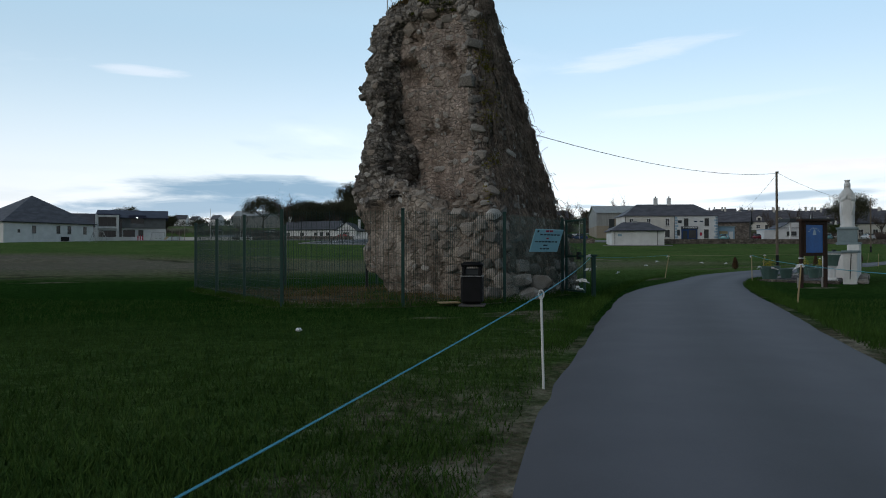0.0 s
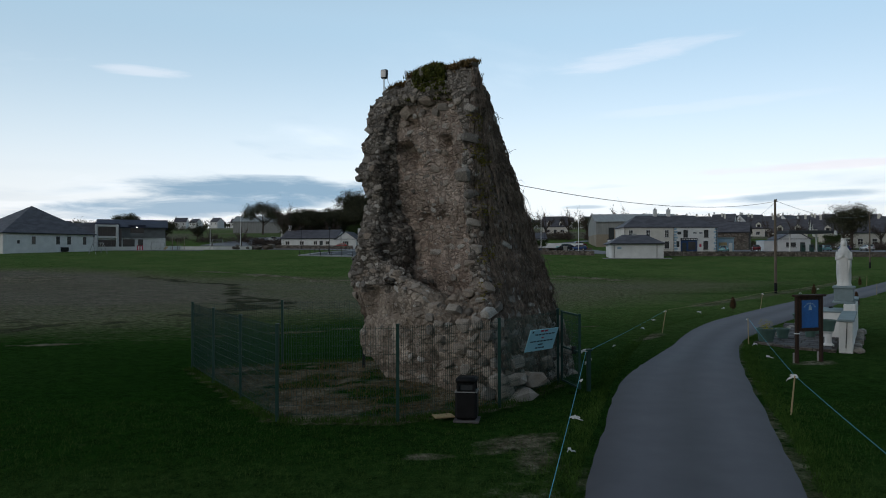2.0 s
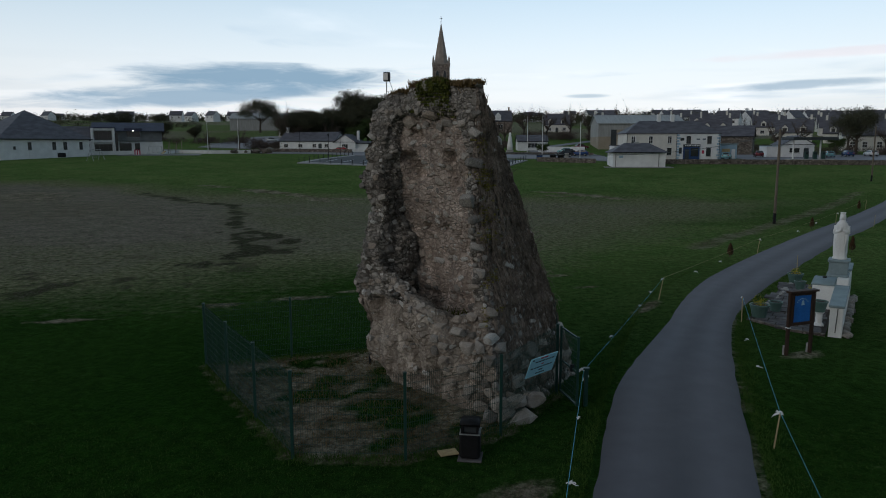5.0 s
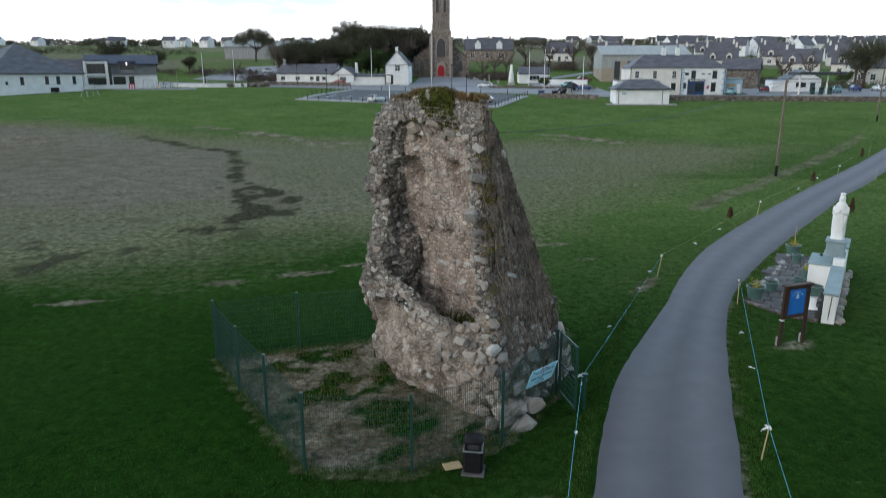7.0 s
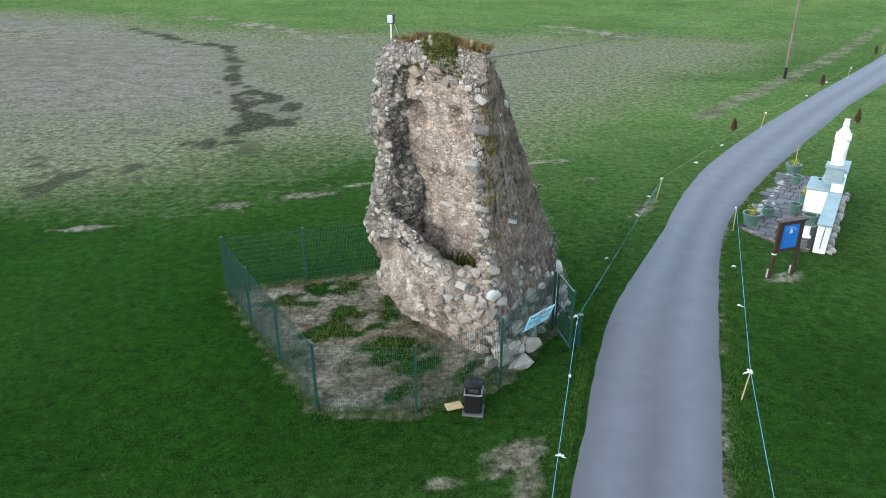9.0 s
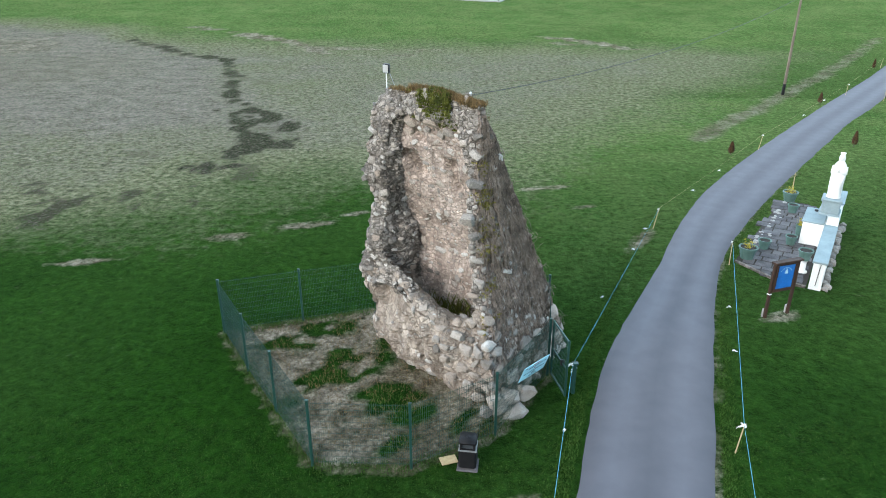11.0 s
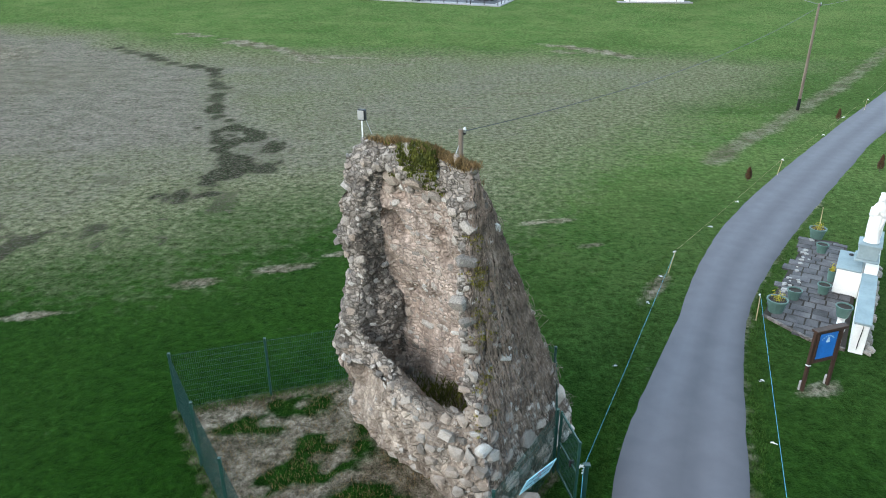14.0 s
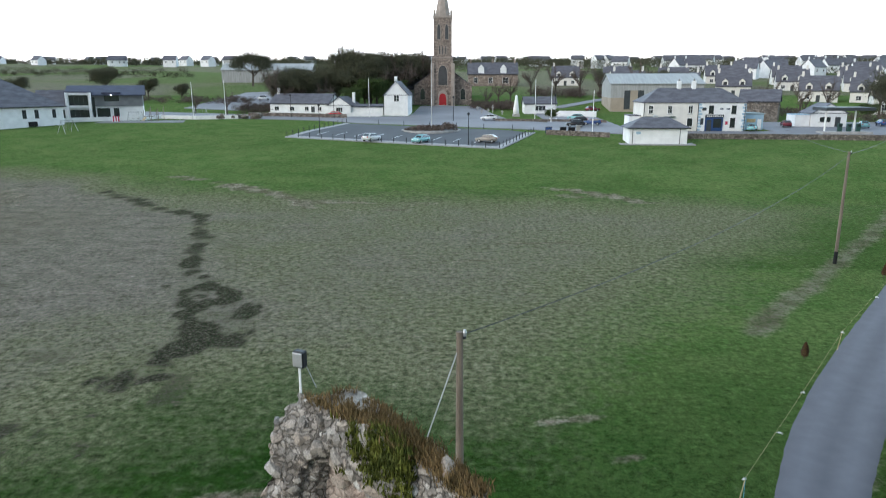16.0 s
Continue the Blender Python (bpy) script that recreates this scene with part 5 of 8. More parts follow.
def litter_bin():
    b = thing("litter_bin", "black square plastic litter bin with posting slots, on a slab", "litter bin", at=(0.62, 14.62, 0), turn=-8)
    part("slab", block(-0.27, 0.27, -0.26, 0.26, -0.03, 0.012, 0.01), SHRINE_PAVE, b)
    part("body", block(-0.23, 0.23, -0.23, 0.23, 0.03, 0.62, 0.05), BLACK_PLASTIC, b)
    part("band", block(-0.235, 0.235, -0.235, 0.235, 0.60, 0.615, 0.0), METAL, b)
    for x in (-0.20, 0.14):
        for y in (-0.20, 0.14):
            part("corner_post", block(x, x + 0.06, y, y + 0.06, 0.615, 0.80, 0.01), BLACK_PLASTIC, b)
    part("liner", block(-0.15, 0.15, -0.15, 0.15, 0.62, 0.76, 0.02), DARK_FRAME, b, "dark liner seen in the slot")
    hood = block(-0.24, 0.24, -0.24, 0.24, 0.80, 0.90, 0.0)
    for v in hood.verts:
        if v.co.z > 0.85:
            v.co.x *= 0.86; v.co.y *= 0.86
    bmesh.ops.bevel(hood, geom=hood.edges[:], offset=0.03, segments=2, affect="EDGES")
    lid = part("hood", hood, BLACK_PLASTIC, b, smooth=True)
    part("stub_plate", lathe([(0.05, 0.90), (0.05, 0.91)], 10), DARK_METAL, lid)
    board = thing("fallen_board", "pale flat board lying in the grass by the bin", "board", at=(0.12, 14.75, 0.02), turn=18)
    part("sheet", block(-0.22, 0.22, -0.15, 0.15, 0, 0.03, 0.008), STAKE_WOOD, board)


build_fence()
warning_sign()
litter_bin()


# ---- grass ----
def grass_patch(name, label, count, place, size, material, seed, wide=0.006):
    """Single blades, each a bent sliver, scattered by a rule."""
    rng = random.Random(seed)
    verts, faces = [], []
    for _ in range(count):
        spot = place(rng)
        if spot is None:
            continue
        x, y = spot
        h = size * rng.uniform(0.5, 1.4)
        a = rng.uniform(0, 6.28)
        c, s = math.cos(a) * wide, math.sin(a) * wide
        lx, ly = rng.gauss(0, 0.45) * h, rng.gauss(0, 0.45) * h
        z = -0.03 + 0.05 * noise.noise(Vector((x * 0.13, y * 0.13, 1))) + 0.02 * noise.noise(Vector((x * 0.6, y * 0.6, 2)))
        k = len(verts)
        verts.extend(((x - c, y - s, z), (x + c, y + s, z), (x + lx, y + ly, z + h)))
        faces.append((k, k + 1, k + 2))
    ob = mesh_object(name, verts, faces, material, None, label, "stuff")
    return tagged(ob, category="grass")


def off_road(x, y):
    return abs(road_gap(x, y)) > ROAD_HALF(y) + 0.02 + 0.1 * random.random()


def lawn_spot(rng):
    y = 1.6 + 15 * rng.random() ** 2.2
    x = rng.uniform(-0.75, 0.75) * y + rng.uniform(-0.6, 0.6)
    if inside(x, y, FENCE_PLAN) or not off_road(x, y):
        return None
    bare = zones(x, y)[1]
    return None if bare > 0.35 + 0.5 * rng.random() else (x, y)


def verge_spot(rng):
    y = 8 + 32 * rng.random()
    mid = float(np.interp(y, [q[1] for q in ROAD_MID], [q[0] for q in ROAD_MID]))
    x = mid + rng.choice((-1, 1)) * (ROAD_HALF(y) * 1.05 + abs(rng.gauss(0, 0.35)))
    return (x, y) if off_road(x, y) and not inside(x, y, FENCE_PLAN) else None


def yard_spot(rng):
    x, y = rng.uniform(-7.6, 3.4), rng.uniform(14.5, 23)
    if not inside(x, y, FENCE_PLAN):
        return None
    clump = 0.62 * noise.noise(Vector((x * 0.75, y * 0.75, 3.0))) + 0.4 * noise.noise(Vector((x * 2.1, y * 2.1, 9.0)))
    for mx, my, mr in YARD_GREEN:
        clump = max(clump, 0.5 * smooth(mr * 1.2, mr * 0.3, math.hypot((x - mx) * 0.75, y - my) + 0.3 * noise.noise(Vector((x * 1.6, y * 1.6, 12)))))
    return (x, y) if clump > 0.20 + 0.25 * rng.random() else None


def dead_spot(rng):
    x, y = rng.uniform(-7.6, 3.4), rng.uniform(14.5, 23)
    return (x, y) if inside(x, y, FENCE_PLAN) and noise.noise(Vector((x * 1.3, y * 1.3, 40))) > -0.15 else None


def fence_foot(rng):
    k = rng.randrange(len(FENCE_PLAN))
    a, b = Vector(FENCE_PLAN[k]), Vector(FENCE_PLAN[(k + 1) % len(FENCE_PLAN)])
    q = a.lerp(b, rng.random())
    return q.x + rng.gauss(0, 0.13), q.y + rng.gauss(0, 0.13)


grass_patch("lawn_grass", "short green turf blades near the lane", 120000, lawn_spot, 0.06, LAWN_BLADE, 61, 0.005)
grass_patch("verge_grass", "longer green grass fringing the lane", 26000, verge_spot, 0.09, BLADE, 62)
grass_patch("yard_grass", "green grass clumps inside the fence", 17000, yard_spot, 0.15, BLADE, 63, 0.008)
grass_patch("dead_grass", "flattened dead grass inside the fence", 15000, dead_spot, 0.11, DRY_GRASS, 64, 0.008)
grass_patch("fence_grass", "uncut grass along the foot of the fence", 9000, fence_foot, 0.13, BLADE, 65, 0.007)

# ---- shrine, notice board, stakes, ropes, poles ----
def shrine():
    """Paved recess by the lane with a low white wall, an altar block, a pedestal and a statue."""
    base = thing("shrine_paving", "dark uneven stone paving beside the lane", "paving")
    u, v = Vector((0.53, 0.848, 0)), Vector((-0.848, 0.53, 0))
    o = Vector((14.2, 24.55, 0))
    yard = [(0.0, 0.1), (0.06, 1.22), (1.06, 2.93), (10.06, 2.4), (10.2, 1.15), (8.5, 0.1)]
    rng = random.Random(12)
    s = -0.3
    while s < 10.1:
        ln, t = rng.uniform(0.32, 0.62), 0.12 + rng.uniform(0, 0.2)
        while t < 2.95:
            wd = rng.uniform(0.35, 0.85)
            if inside(s + ln / 2, t + wd / 2, yard):
                j = [rng.uniform(0.01, 0.045) for _ in range(8)]
                c = [o + u * (s + a) + v * (t + b) for a, b in ((j[0], j[1]), (ln - j[2], j[3]), (ln - j[4], wd - j[5]), (j[6], wd - j[7]))]
                part("flagstone", prism([(p.x, p.y) for p in c], -0.03, 0.035 + rng.uniform(0, 0.03)), SHRINE_PAVE if rng.random() < 0.985 else PALE_PAVE, base)
            t += wd
        s += ln
    part("bedding", prism([((o + u * a + v * b).x, (o + u * a + v * b).y) for a, b in yard][::-1], -0.03, 0.03), SOIL, base, "dark earth and moss in the joints")
    rubble = stone_shapes(3, rng)
    for k in range(40):
        # pale broken stones strewn along the lane side
        vs, fs = rubble[k % 3]
        a, r = rng.uniform(1.2, 9.9), rng.uniform(0.05, 0.11)
        q = o + u * a + v * (2.93 - 0.059 * (a - 1.06) - 0.12 - abs(rng.gauss(0, 0.22)))
        chip = mesh_object("loose_stone", [(w.x * r, w.y * r * 0.8, w.z * r * 0.5) for w in vs], fs, KERB, base)
        chip.location = (q.x, q.y, 0.06)
    edge = thing("shrine_kerb", "weathered stone kerb edging the shrine paving", "kerb")
    for (a0, b0), (a1, b1) in zip(yard[:2], yard[1:3]):
        p, q = o + u * a0 + v * b0, o + u * a1 + v * b1
        d = (q - p).normalized()
        w = Vector((-d.y, d.x, 0)) * 0.06
        for k in range(3):
            e, f = p.lerp(q, k / 3) + d * 0.012, p.lerp(q, (k + 1) / 3) - d * 0.012
            part("kerb_stone", prism([((g + h).x, (g + h).y) for g, h in ((e, -w), (f, -w), (f, w), (e, w))], -0.04, 0.075), RUIN_STONE, edge)
    wall = thing("shrine_wall", "low white painted masonry wall with grey coping slabs", "wall", at=(14.2, 24.55, 0), turn=math.degrees(math.atan2(0.848, 0.53)))
    for x0, x1, h, cope in ((0.0, 4.32, 1.08, True), (4.32, 6.5, 1.42, False), (6.5, 8.4, 1.46, True)):
        part("wall_section", block(x0, x1 - 0.004, -0.42, 0.02, -0.05, h, 0.02), WHITE_PAINT, wall)
        if cope:
            part("coping", block(x0 - 0.05, x1 + 0.02, -0.46, 0.07, h, h + 0.09, 0.015), GREY_SLAB, wall)
    rocks = stone_shapes(4, rng)
    for k in range(34):
        vs, fs = rocks[k % 4]
        r = rng.uniform(0.10, 0.22)
        rock = mesh_object("rock", [(v.x * r, v.y * r, v.z * r * 0.7) for v in vs], fs, STONE, wall, smooth=True)
        rock.location = (0.2 + 7.8 * k / 33 + rng.uniform(-0.1, 0.1), -0.50 + rng.uniform(-0.1, 0.06), 0.04)
    part("hose", cable(sag((-0.015, -0.24, 1.05), (-0.02, -0.20, 0.15), -0.03, 8), 0.014), BLACK_PLASTIC, wall)
    altar = thing("shrine_altar", "white painted altar block with a grey top", "altar", at=(14.2, 24.55, 0), turn=math.degrees(math.atan2(0.848, 0.53)))
    part("block", block(4.5, 6.4, 0.03, 0.92, -0.05, 1.06, 0.03), WHITE_PAINT, altar)
    part("top_slab", block(4.46, 6.44, 0.08, 0.97, 1.06, 1.14, 0.02), GREY_SLAB, altar)
    part("bowl", lathe([(0.07, 1.14), (0.10, 1.17), (0.06, 1.22)], 12, at=(6.0, 0.55, 0)), DARK_METAL, altar)
    ped = thing("statue_pedestal", "grey painted stepped pedestal behind the altar", "pedestal", at=(16.95, 29.0, 1.42), turn=58)
    part("plinth", block(-0.46, 0.46, -0.42, 0.42, 0.0, 0.10, 0.02), GREY_SLAB, ped)
    part("die", block(-0.40, 0.40, -0.36, 0.36, 0.10, 0.62, 0.02), GREY_SLAB, ped)
    part("cap", block(-0.45, 0.45, -0.41, 0.41, 0.62, 0.72, 0.02), GREY_SLAB, ped)


def statue():
    """One plain mesh: a robed figure with folds, crowned."""
    bm = bmesh.new()
    prof = [(0.29, 0.0), (0.31, 0.02), (0.30, 0.06), (0.265, 0.10), (0.27, 0.30), (0.275, 0.55), (0.285, 0.80), (0.295, 0.98), (0.285, 1.12), (0.265, 1.24), (0.225, 1.34), (0.165, 1.41), (0.125, 1.45), (0.115, 1.49)]
    n = 40
    rings = []
    for r, z in prof:
        ring = []
        for k in range(n):
            a = 2 * math.pi * k / n
            fold = 1 + (0.07 * math.sin(6 * a + 2.6 * z) + 0.05 * math.sin(13 * a - 3 * z)) * smooth(1.25, 0.6, z) * smooth(0.05, 0.12, z)
            cloak = 1 + 0.16 * math.exp(-((math.sin(a) + 1) / 0.5) ** 2) * math.exp(-((z - 0.95) / 0.35) ** 2)
            ring.append(bm.verts.new((r * fold * math.cos(a), 0.82 * r * fold * cloak * math.sin(a) - 0.03 * smooth(0.6, 1.5, z), z)))
        rings.append(ring)
    for lo, hi in zip(rings, rings[1:]):
        for k in range(n):
            j = (k + 1) % n
            bm.faces.new((lo[k], lo[j], hi[j], hi[k]))
    bm.faces.new(rings[0][::-1]); bm.faces.new(rings[-1])
    # veiled head, crown, bent sleeves and joined palms
    lathe([(0.03, 1.40), (0.125, 1.44), (0.135, 1.52), (0.132, 1.60), (0.115, 1.67), (0.075, 1.705), (0.02, 1.715)], 16, bm, (0, 0.0, 0))
    lathe([(0.07, 1.50), (0.085, 1.55), (0.085, 1.61), (0.06, 1.65)], 12, bm, (0, -0.075, 0))
    lathe([(0.085, 1.69), (0.095, 1.70), (0.125, 1.765), (0.11, 1.768), (0.08, 1.72)], 14, bm)
    for side in (-1, 1):
        tube((0.24 * side, -0.02, 1.25), (0.25 * side, -0.12, 0.98), 0.085, 0.10, 10, bm)
        tube((0.25 * side, -0.10, 0.98), (0.04 * side, -0.30, 1.10), 0.105, 0.055, 10, bm)
        tube((0.03 * side, -0.30, 1.08), (0.012 * side, -0.31, 1.27), 0.035, 0.018, 8, bm)
        tube((0.20 * side, -0.14, 0.95), (0.17 * side, -0.16, 0.45), 0.10, 0.035, 8, bm)
    bmesh.ops.recalc_face_normals(bm, faces=bm.faces[:])
    ob = part("statue", bm, WHITE_PAINT, None, "white painted robed statue standing on the pedestal", True)
    ob.matrix_basis = pose(16.95, 29.0, 2.14, 0, 0, -32) @ Matrix.Diagonal((0.92, 0.92, 1.13, 1))
    tagged(ob, category="statue")


def pot(at, r, h, plant, label):
    p = thing("plant_pot", label, "plant pot", "pots at the shrine", at=at)
    part("vessel", lathe([(r * 0.72, 0), (r * 0.86, h * 0.5), (r, h * 0.86), (r * 1.08, h * 0.88), (r * 1.08, h), (r * 0.94, h), (r * 0.90, h * 0.88)], 18), POT, p, smooth=False)
    part("soil", lathe([(r * 0.9, h * 0.86), (r * 0.9, h * 0.9)], 18), SOIL, p)
    if plant:
        rng = random.Random(int(at[0] * 100))
        v, f = [], []
        for _ in range(160):
            c = Vector((rng.gauss(0, r * 0.30), rng.gauss(0, r * 0.30), h * 0.9 + abs(rng.gauss(0, plant * 0.5))))
            a, b = Vector((rng.gauss(0, 1), rng.gauss(0, 1), rng.gauss(0, 1))).normalized() * 0.05, Vector((rng.gauss(0, 1), rng.gauss(0, 1), rng.gauss(0, 1))).normalized() * 0.05
            k = len(v)
            v.extend((c, c + a, c + b)); f.append((k, k + 1, k + 2))
        mesh_object("foliage", v, f, YELLOW_LEAF, p, "golden yellow conifer foliage", "stuff")
    return p


def notice_board():
    b = thing("notice_board", "dark wooden notice board on two posts with a blue poster", "notice board", at=(11.55, 22.32, 0), turn=19)
    for x in (0.0, 1.02):
        part("post", block(x - 0.05, x + 0.05, -0.05, 0.05, -0.05, 2.1, 0.01), DARK_WOOD, b)
        part("footing", block(x - 0.06, x + 0.06, 0.052, 0.12, -0.05, 0.28, 0.01), KERB, b)
    part("back", block(0.052, 0.968, -0.02, 0.03, 0.98, 2.08, 0.005), DARK_WOOD, b)
    for z in (0.98, 2.0):
        part("frame_rail", block(0.052, 0.968, -0.07, -0.022, z, z + 0.10, 0.008), DARK_WOOD, b)
    for x in (0.052, 0.88):
        part("frame_stile", block(x, x + 0.088, -0.07, -0.022, 1.082, 1.998, 0.008), DARK_WOOD, b)
    part("hood", block(-0.10, 1.12, -0.13, 0.10, 2.10, 2.17, 0.01), DARK_WOOD, b)
    poster = part("poster", block(0.15, 0.87, -0.036, -0.024, 1.09, 1.99), POSTER, b)
    part("emblem", lathe([(0.075, 0), (0.05, 0.12), (0.0, 0.2)], 10), POSTER_PALE, poster).matrix_basis = pose(0.52, -0.04, 1.66) @ Matrix.Diagonal((1, 0.06, 1, 1))
    bm = bmesh.new()
    for k in range(8):
        a = math.pi * (0.2 + 0.6 * k / 7)
        x, z = 0.51 - 0.27 * math.cos(a), 1.60 + 0.27 * math.sin(a)
        block(x - 0.025, x + 0.018, -0.040, -0.0365, z, z + 0.03, 0, bm)
    part("print_arc", bm, POSTER_PALE, poster)
    part("white_tie", block(-0.058, 0.058, -0.058, 0.058, 0.90, 0.93), WHITE_PLASTIC, b)


def stake(at, h, lean=(0, 0), loop=False, group="stakes along the lane"):
    s = thing("wooden_stake", "thin pale wooden stake driven into the grass", "stake", group, at=at)
    part("shaft", tube((0, 0, -0.1), (lean[0], lean[1], h), 0.020 if not loop else 0.011, 0.016 if not loop else 0.010, 6), STAKE_WOOD if not loop else WHITE_PAINT, s)
    if loop:
        part("eye_loop", cable([(lean[0] + 0.022 * math.sin(a), lean[1], h + 0.0 - 0.035 * math.cos(a)) for a in np.linspace(0, 2 * math.pi, 12)], 0.007), WHITE_PAINT, s)


def bag(at, size, seed, group="plastic strips tied to the rope"):
    """A torn strip of white plastic, knotted and fluttering."""
    rng = random.Random(seed)
    bm = bmesh.new()
    for _ in range(4):
        a = rng.uniform(0, 6.28)
        d = Vector((math.cos(a), math.sin(a) * 0.6, rng.uniform(-0.5, 0.35))) * size * rng.uniform(0.5, 1.0)
        side = Vector((0, 0.3, 1)).normalized() * size * rng.uniform(0.10, 0.2)
        prev = None
        for k in range(5):
            t = k / 4
            c = d * t + Vector((rng.gauss(0, 0.02), rng.gauss(0, 0.02), -0.25 * size * t * t))
            w = side * (0.35 + 0.65 * math.sin(math.pi * min(t + 0.2, 1)))
            cur = (bm.verts.new(c - w), bm.verts.new(c + w))
            if prev:
                bm.faces.new((prev[0], prev[1], cur[1], cur[0]))
            prev = cur
    tube((-0.02, 0, 0), (0.02, 0, 0), size * 0.12, size * 0.12, 6, bm)
    ob = part("plastic_strip", bm, WHITE_PLASTIC, None, "torn white plastic strip knotted on the rope")
    ob.location = at
    tagged(ob, category="plastic strip", group=group)


def rope(points, label="thin blue nylon rope strung between stakes", material=None, radius=0.0052):
    bm = bmesh.new()
    for a, b in zip(points, points[1:]):
        cable(sag(a, b, 0.003 * (Vector(b) - Vector(a)).length, 16), radius, 4, bm)
    ob = part("rope", bm, material or ROPE, None, label)
    tagged(ob, category="rope", group="ropes along the lane")


def pole(at, h, label, top=True):
    p = thing("utility_pole", label, "utility pole", "utility poles", at=at)
    part("shaft", tube((0, 0, -0.3), (-0.03, 0, h), 0.13, 0.09, 10), WOOD, p)
    part("base_band", tube((0, 0, -0.05), (0, 0, 0.9), 0.135, 0.132, 10), BLACK_PLASTIC, p)
    if top:
        part("insulator", lathe([(0.04, h - 0.12), (0.06, h - 0.02), (0.03, h + 0.06)], 8, at=(0.10, 0, 0)), METAL, p)
        part("bracket", block(-0.12, 0.14, -0.03, 0.03, h - 0.2, h - 0.12, 0.01), DARK_METAL, p)


def conifer(at, h, r, material, label, seed):
    t = thing("young_conifer", label, "conifer", "young conifers by the lane", at=at)
    part("trunk", tube((0, 0, -0.05), (0, 0, h * 0.4), 0.025, 0.015, 6), BARK, t)
    rng = random.Random(seed)
    v, f = [], []
    for _ in range(420):
        z = rng.random() ** 0.8
        a, rr = rng.uniform(0, 6.28), r * (1 - z) ** 0.6 * rng.uniform(0.6, 1.05) * (0.55 + 0.45 * min(1, z * 6))
        c = Vector((rr * math.cos(a), rr * math.sin(a), 0.08 + z * (h - 0.08)))
        k = len(v)
        up = Vector((math.cos(a) * 0.03, math.sin(a) * 0.03, 0.11))
        side = Vector((-math.sin(a), math.cos(a), 0)) * 0.03
        v.extend((c - side, c + side, c + up)); f.append((k, k + 1, k + 2))
    mesh_object("foliage", v, f, material, t, "", "stuff")


shrine()
statue()
notice_board()
for at, r, h, plant, label in (((12.86, 27.25, 0.05), 0.36, 0.52, 0.32, "large green pot with a small golden conifer"), ((14.0, 28.25, 0.05), 0.26, 0.40, 0, "green pot with bare soil on the paving"),
                               ((17.9, 34.35, 0.02), 0.36, 0.50, 0.32, "large green pot with a golden conifer and a stake"), ((17.25, 32.6, 0.05), 0.25, 0.42, 0, "green pot with bare soil on the paving"),
                               ((15.37, 28.7, 0.05), 0.24, 0.40, 0, "small green pot with bare soil beside the altar"), ((16.2, 29.75, 0.05), 0.16, 0.5, 0.3, "slim pot with a yellow plant beside the altar"),
                               ((14.55, 25.9, 0.60), 0.27, 0.42, 0, "grey urn beside the wall")):
    pot(at, r, h, plant, label)
urn = thing("urn_stand", "short white pedestal under the urn", "pedestal", at=(14.55, 25.9, 0.0))
part("column", lathe([(0.20, -0.03), (0.20, 0.10), (0.12, 0.16), (0.12, 0.5), (0.19, 0.6)], 12), WHITE_PAINT, urn)
# left side of the lane
LEFT_STAKES = [(-2.05, -0.4, 0.03, 0, 0), (0.83, 5.72, 0.74, -0.02, 0), (9.80, 30.6, 1.0, 0.22, 0.1), (20.3, 44.0, 1.0, 0.15, 0), (34.8, 60.8, 1.0, 0.12, 0.1), (46, 75, 1.0, 0.1, 0)]
for k, (x, y, h, lx, ly) in enumerate(LEFT_STAKES):
    stake((x, y, 0), h, (lx, ly), loop=k == 1)
tops = [(x + lx, y + ly, h) for x, y, h, lx, ly in LEFT_STAKES]
rope([tops[0], tops[1], (3.78, 17.72, 0.98)])
rope([(3.78, 17.72, 0.98), tops[2]], radius=0.004)
rope([tops[2], tops[3], tops[4], tops[5]], "thin faded twine strung between stakes", STAKE_WOOD, 0.005)
RIGHT_STAKES = [(5.6, 7.4, 0.8, -0.05, 0), (7.72, 15.1, 0.82, 0.12, 0.05), (11.9, 26.65, 1.0, 0.02, 0.1), (18.1, 34.6, 1.35, 0.12, 0.3), (36.9, 58.7, 1.0, 0.05, 0)]
for x, y, h, lx, ly in RIGHT_STAKES:
    stake((x, y, 0), h, (lx, ly))
tops = [(x + lx, y + ly, h) for x, y, h, lx, ly in RIGHT_STAKES]
rope(tops[:3], "thin blue and white rope strung between stakes")
for k, (x, y, z, s) in enumerate(((7.84, 15.2, 0.80, 0.30), (9.05, 19.0, 0.68, 0.16), (10.0, 21.9, 0.66, 0.16), (11.97, 26.9, 0.95, 0.20), (2.45, 12.2, 0.62, 0.16), (3.15, 15.1, 0.74, 0.14), (2.0, 10.3, 0.58, 0.14),
                                  (3.75, 17.72, 1.02, 0.30), (3.95, 17.95, 0.75, 0.32), (10.0, 30.7, 0.95, 0.16), (8.9, 28.8, 0.75, 0.16), (7.9, 26.9, 0.62, 0.15), (12.8, 34.3, 0.62, 0.17), (15.5, 37.9, 0.55, 0.17), (20.45, 44.0, 0.95, 0.2), (26.5, 51.0, 0.6, 0.2), (30.5, 56, 0.65, 0.2), (34.9, 60.8, 0.95, 0.22), (5.8, 23.0, 0.45, 0.12))):
    bag((x, y, z), s * 0.75, 50 + k)
pole((29.6, 61.3, 0), 8.3, "tall weathered wooden utility pole with a black base band")
pole((68.0, 110.0, 1.2), 8.6, "distant weathered wooden utility pole")
pole((0.95, 28.0, 0), 6.85, "grey wooden utility pole standing behind the tower")
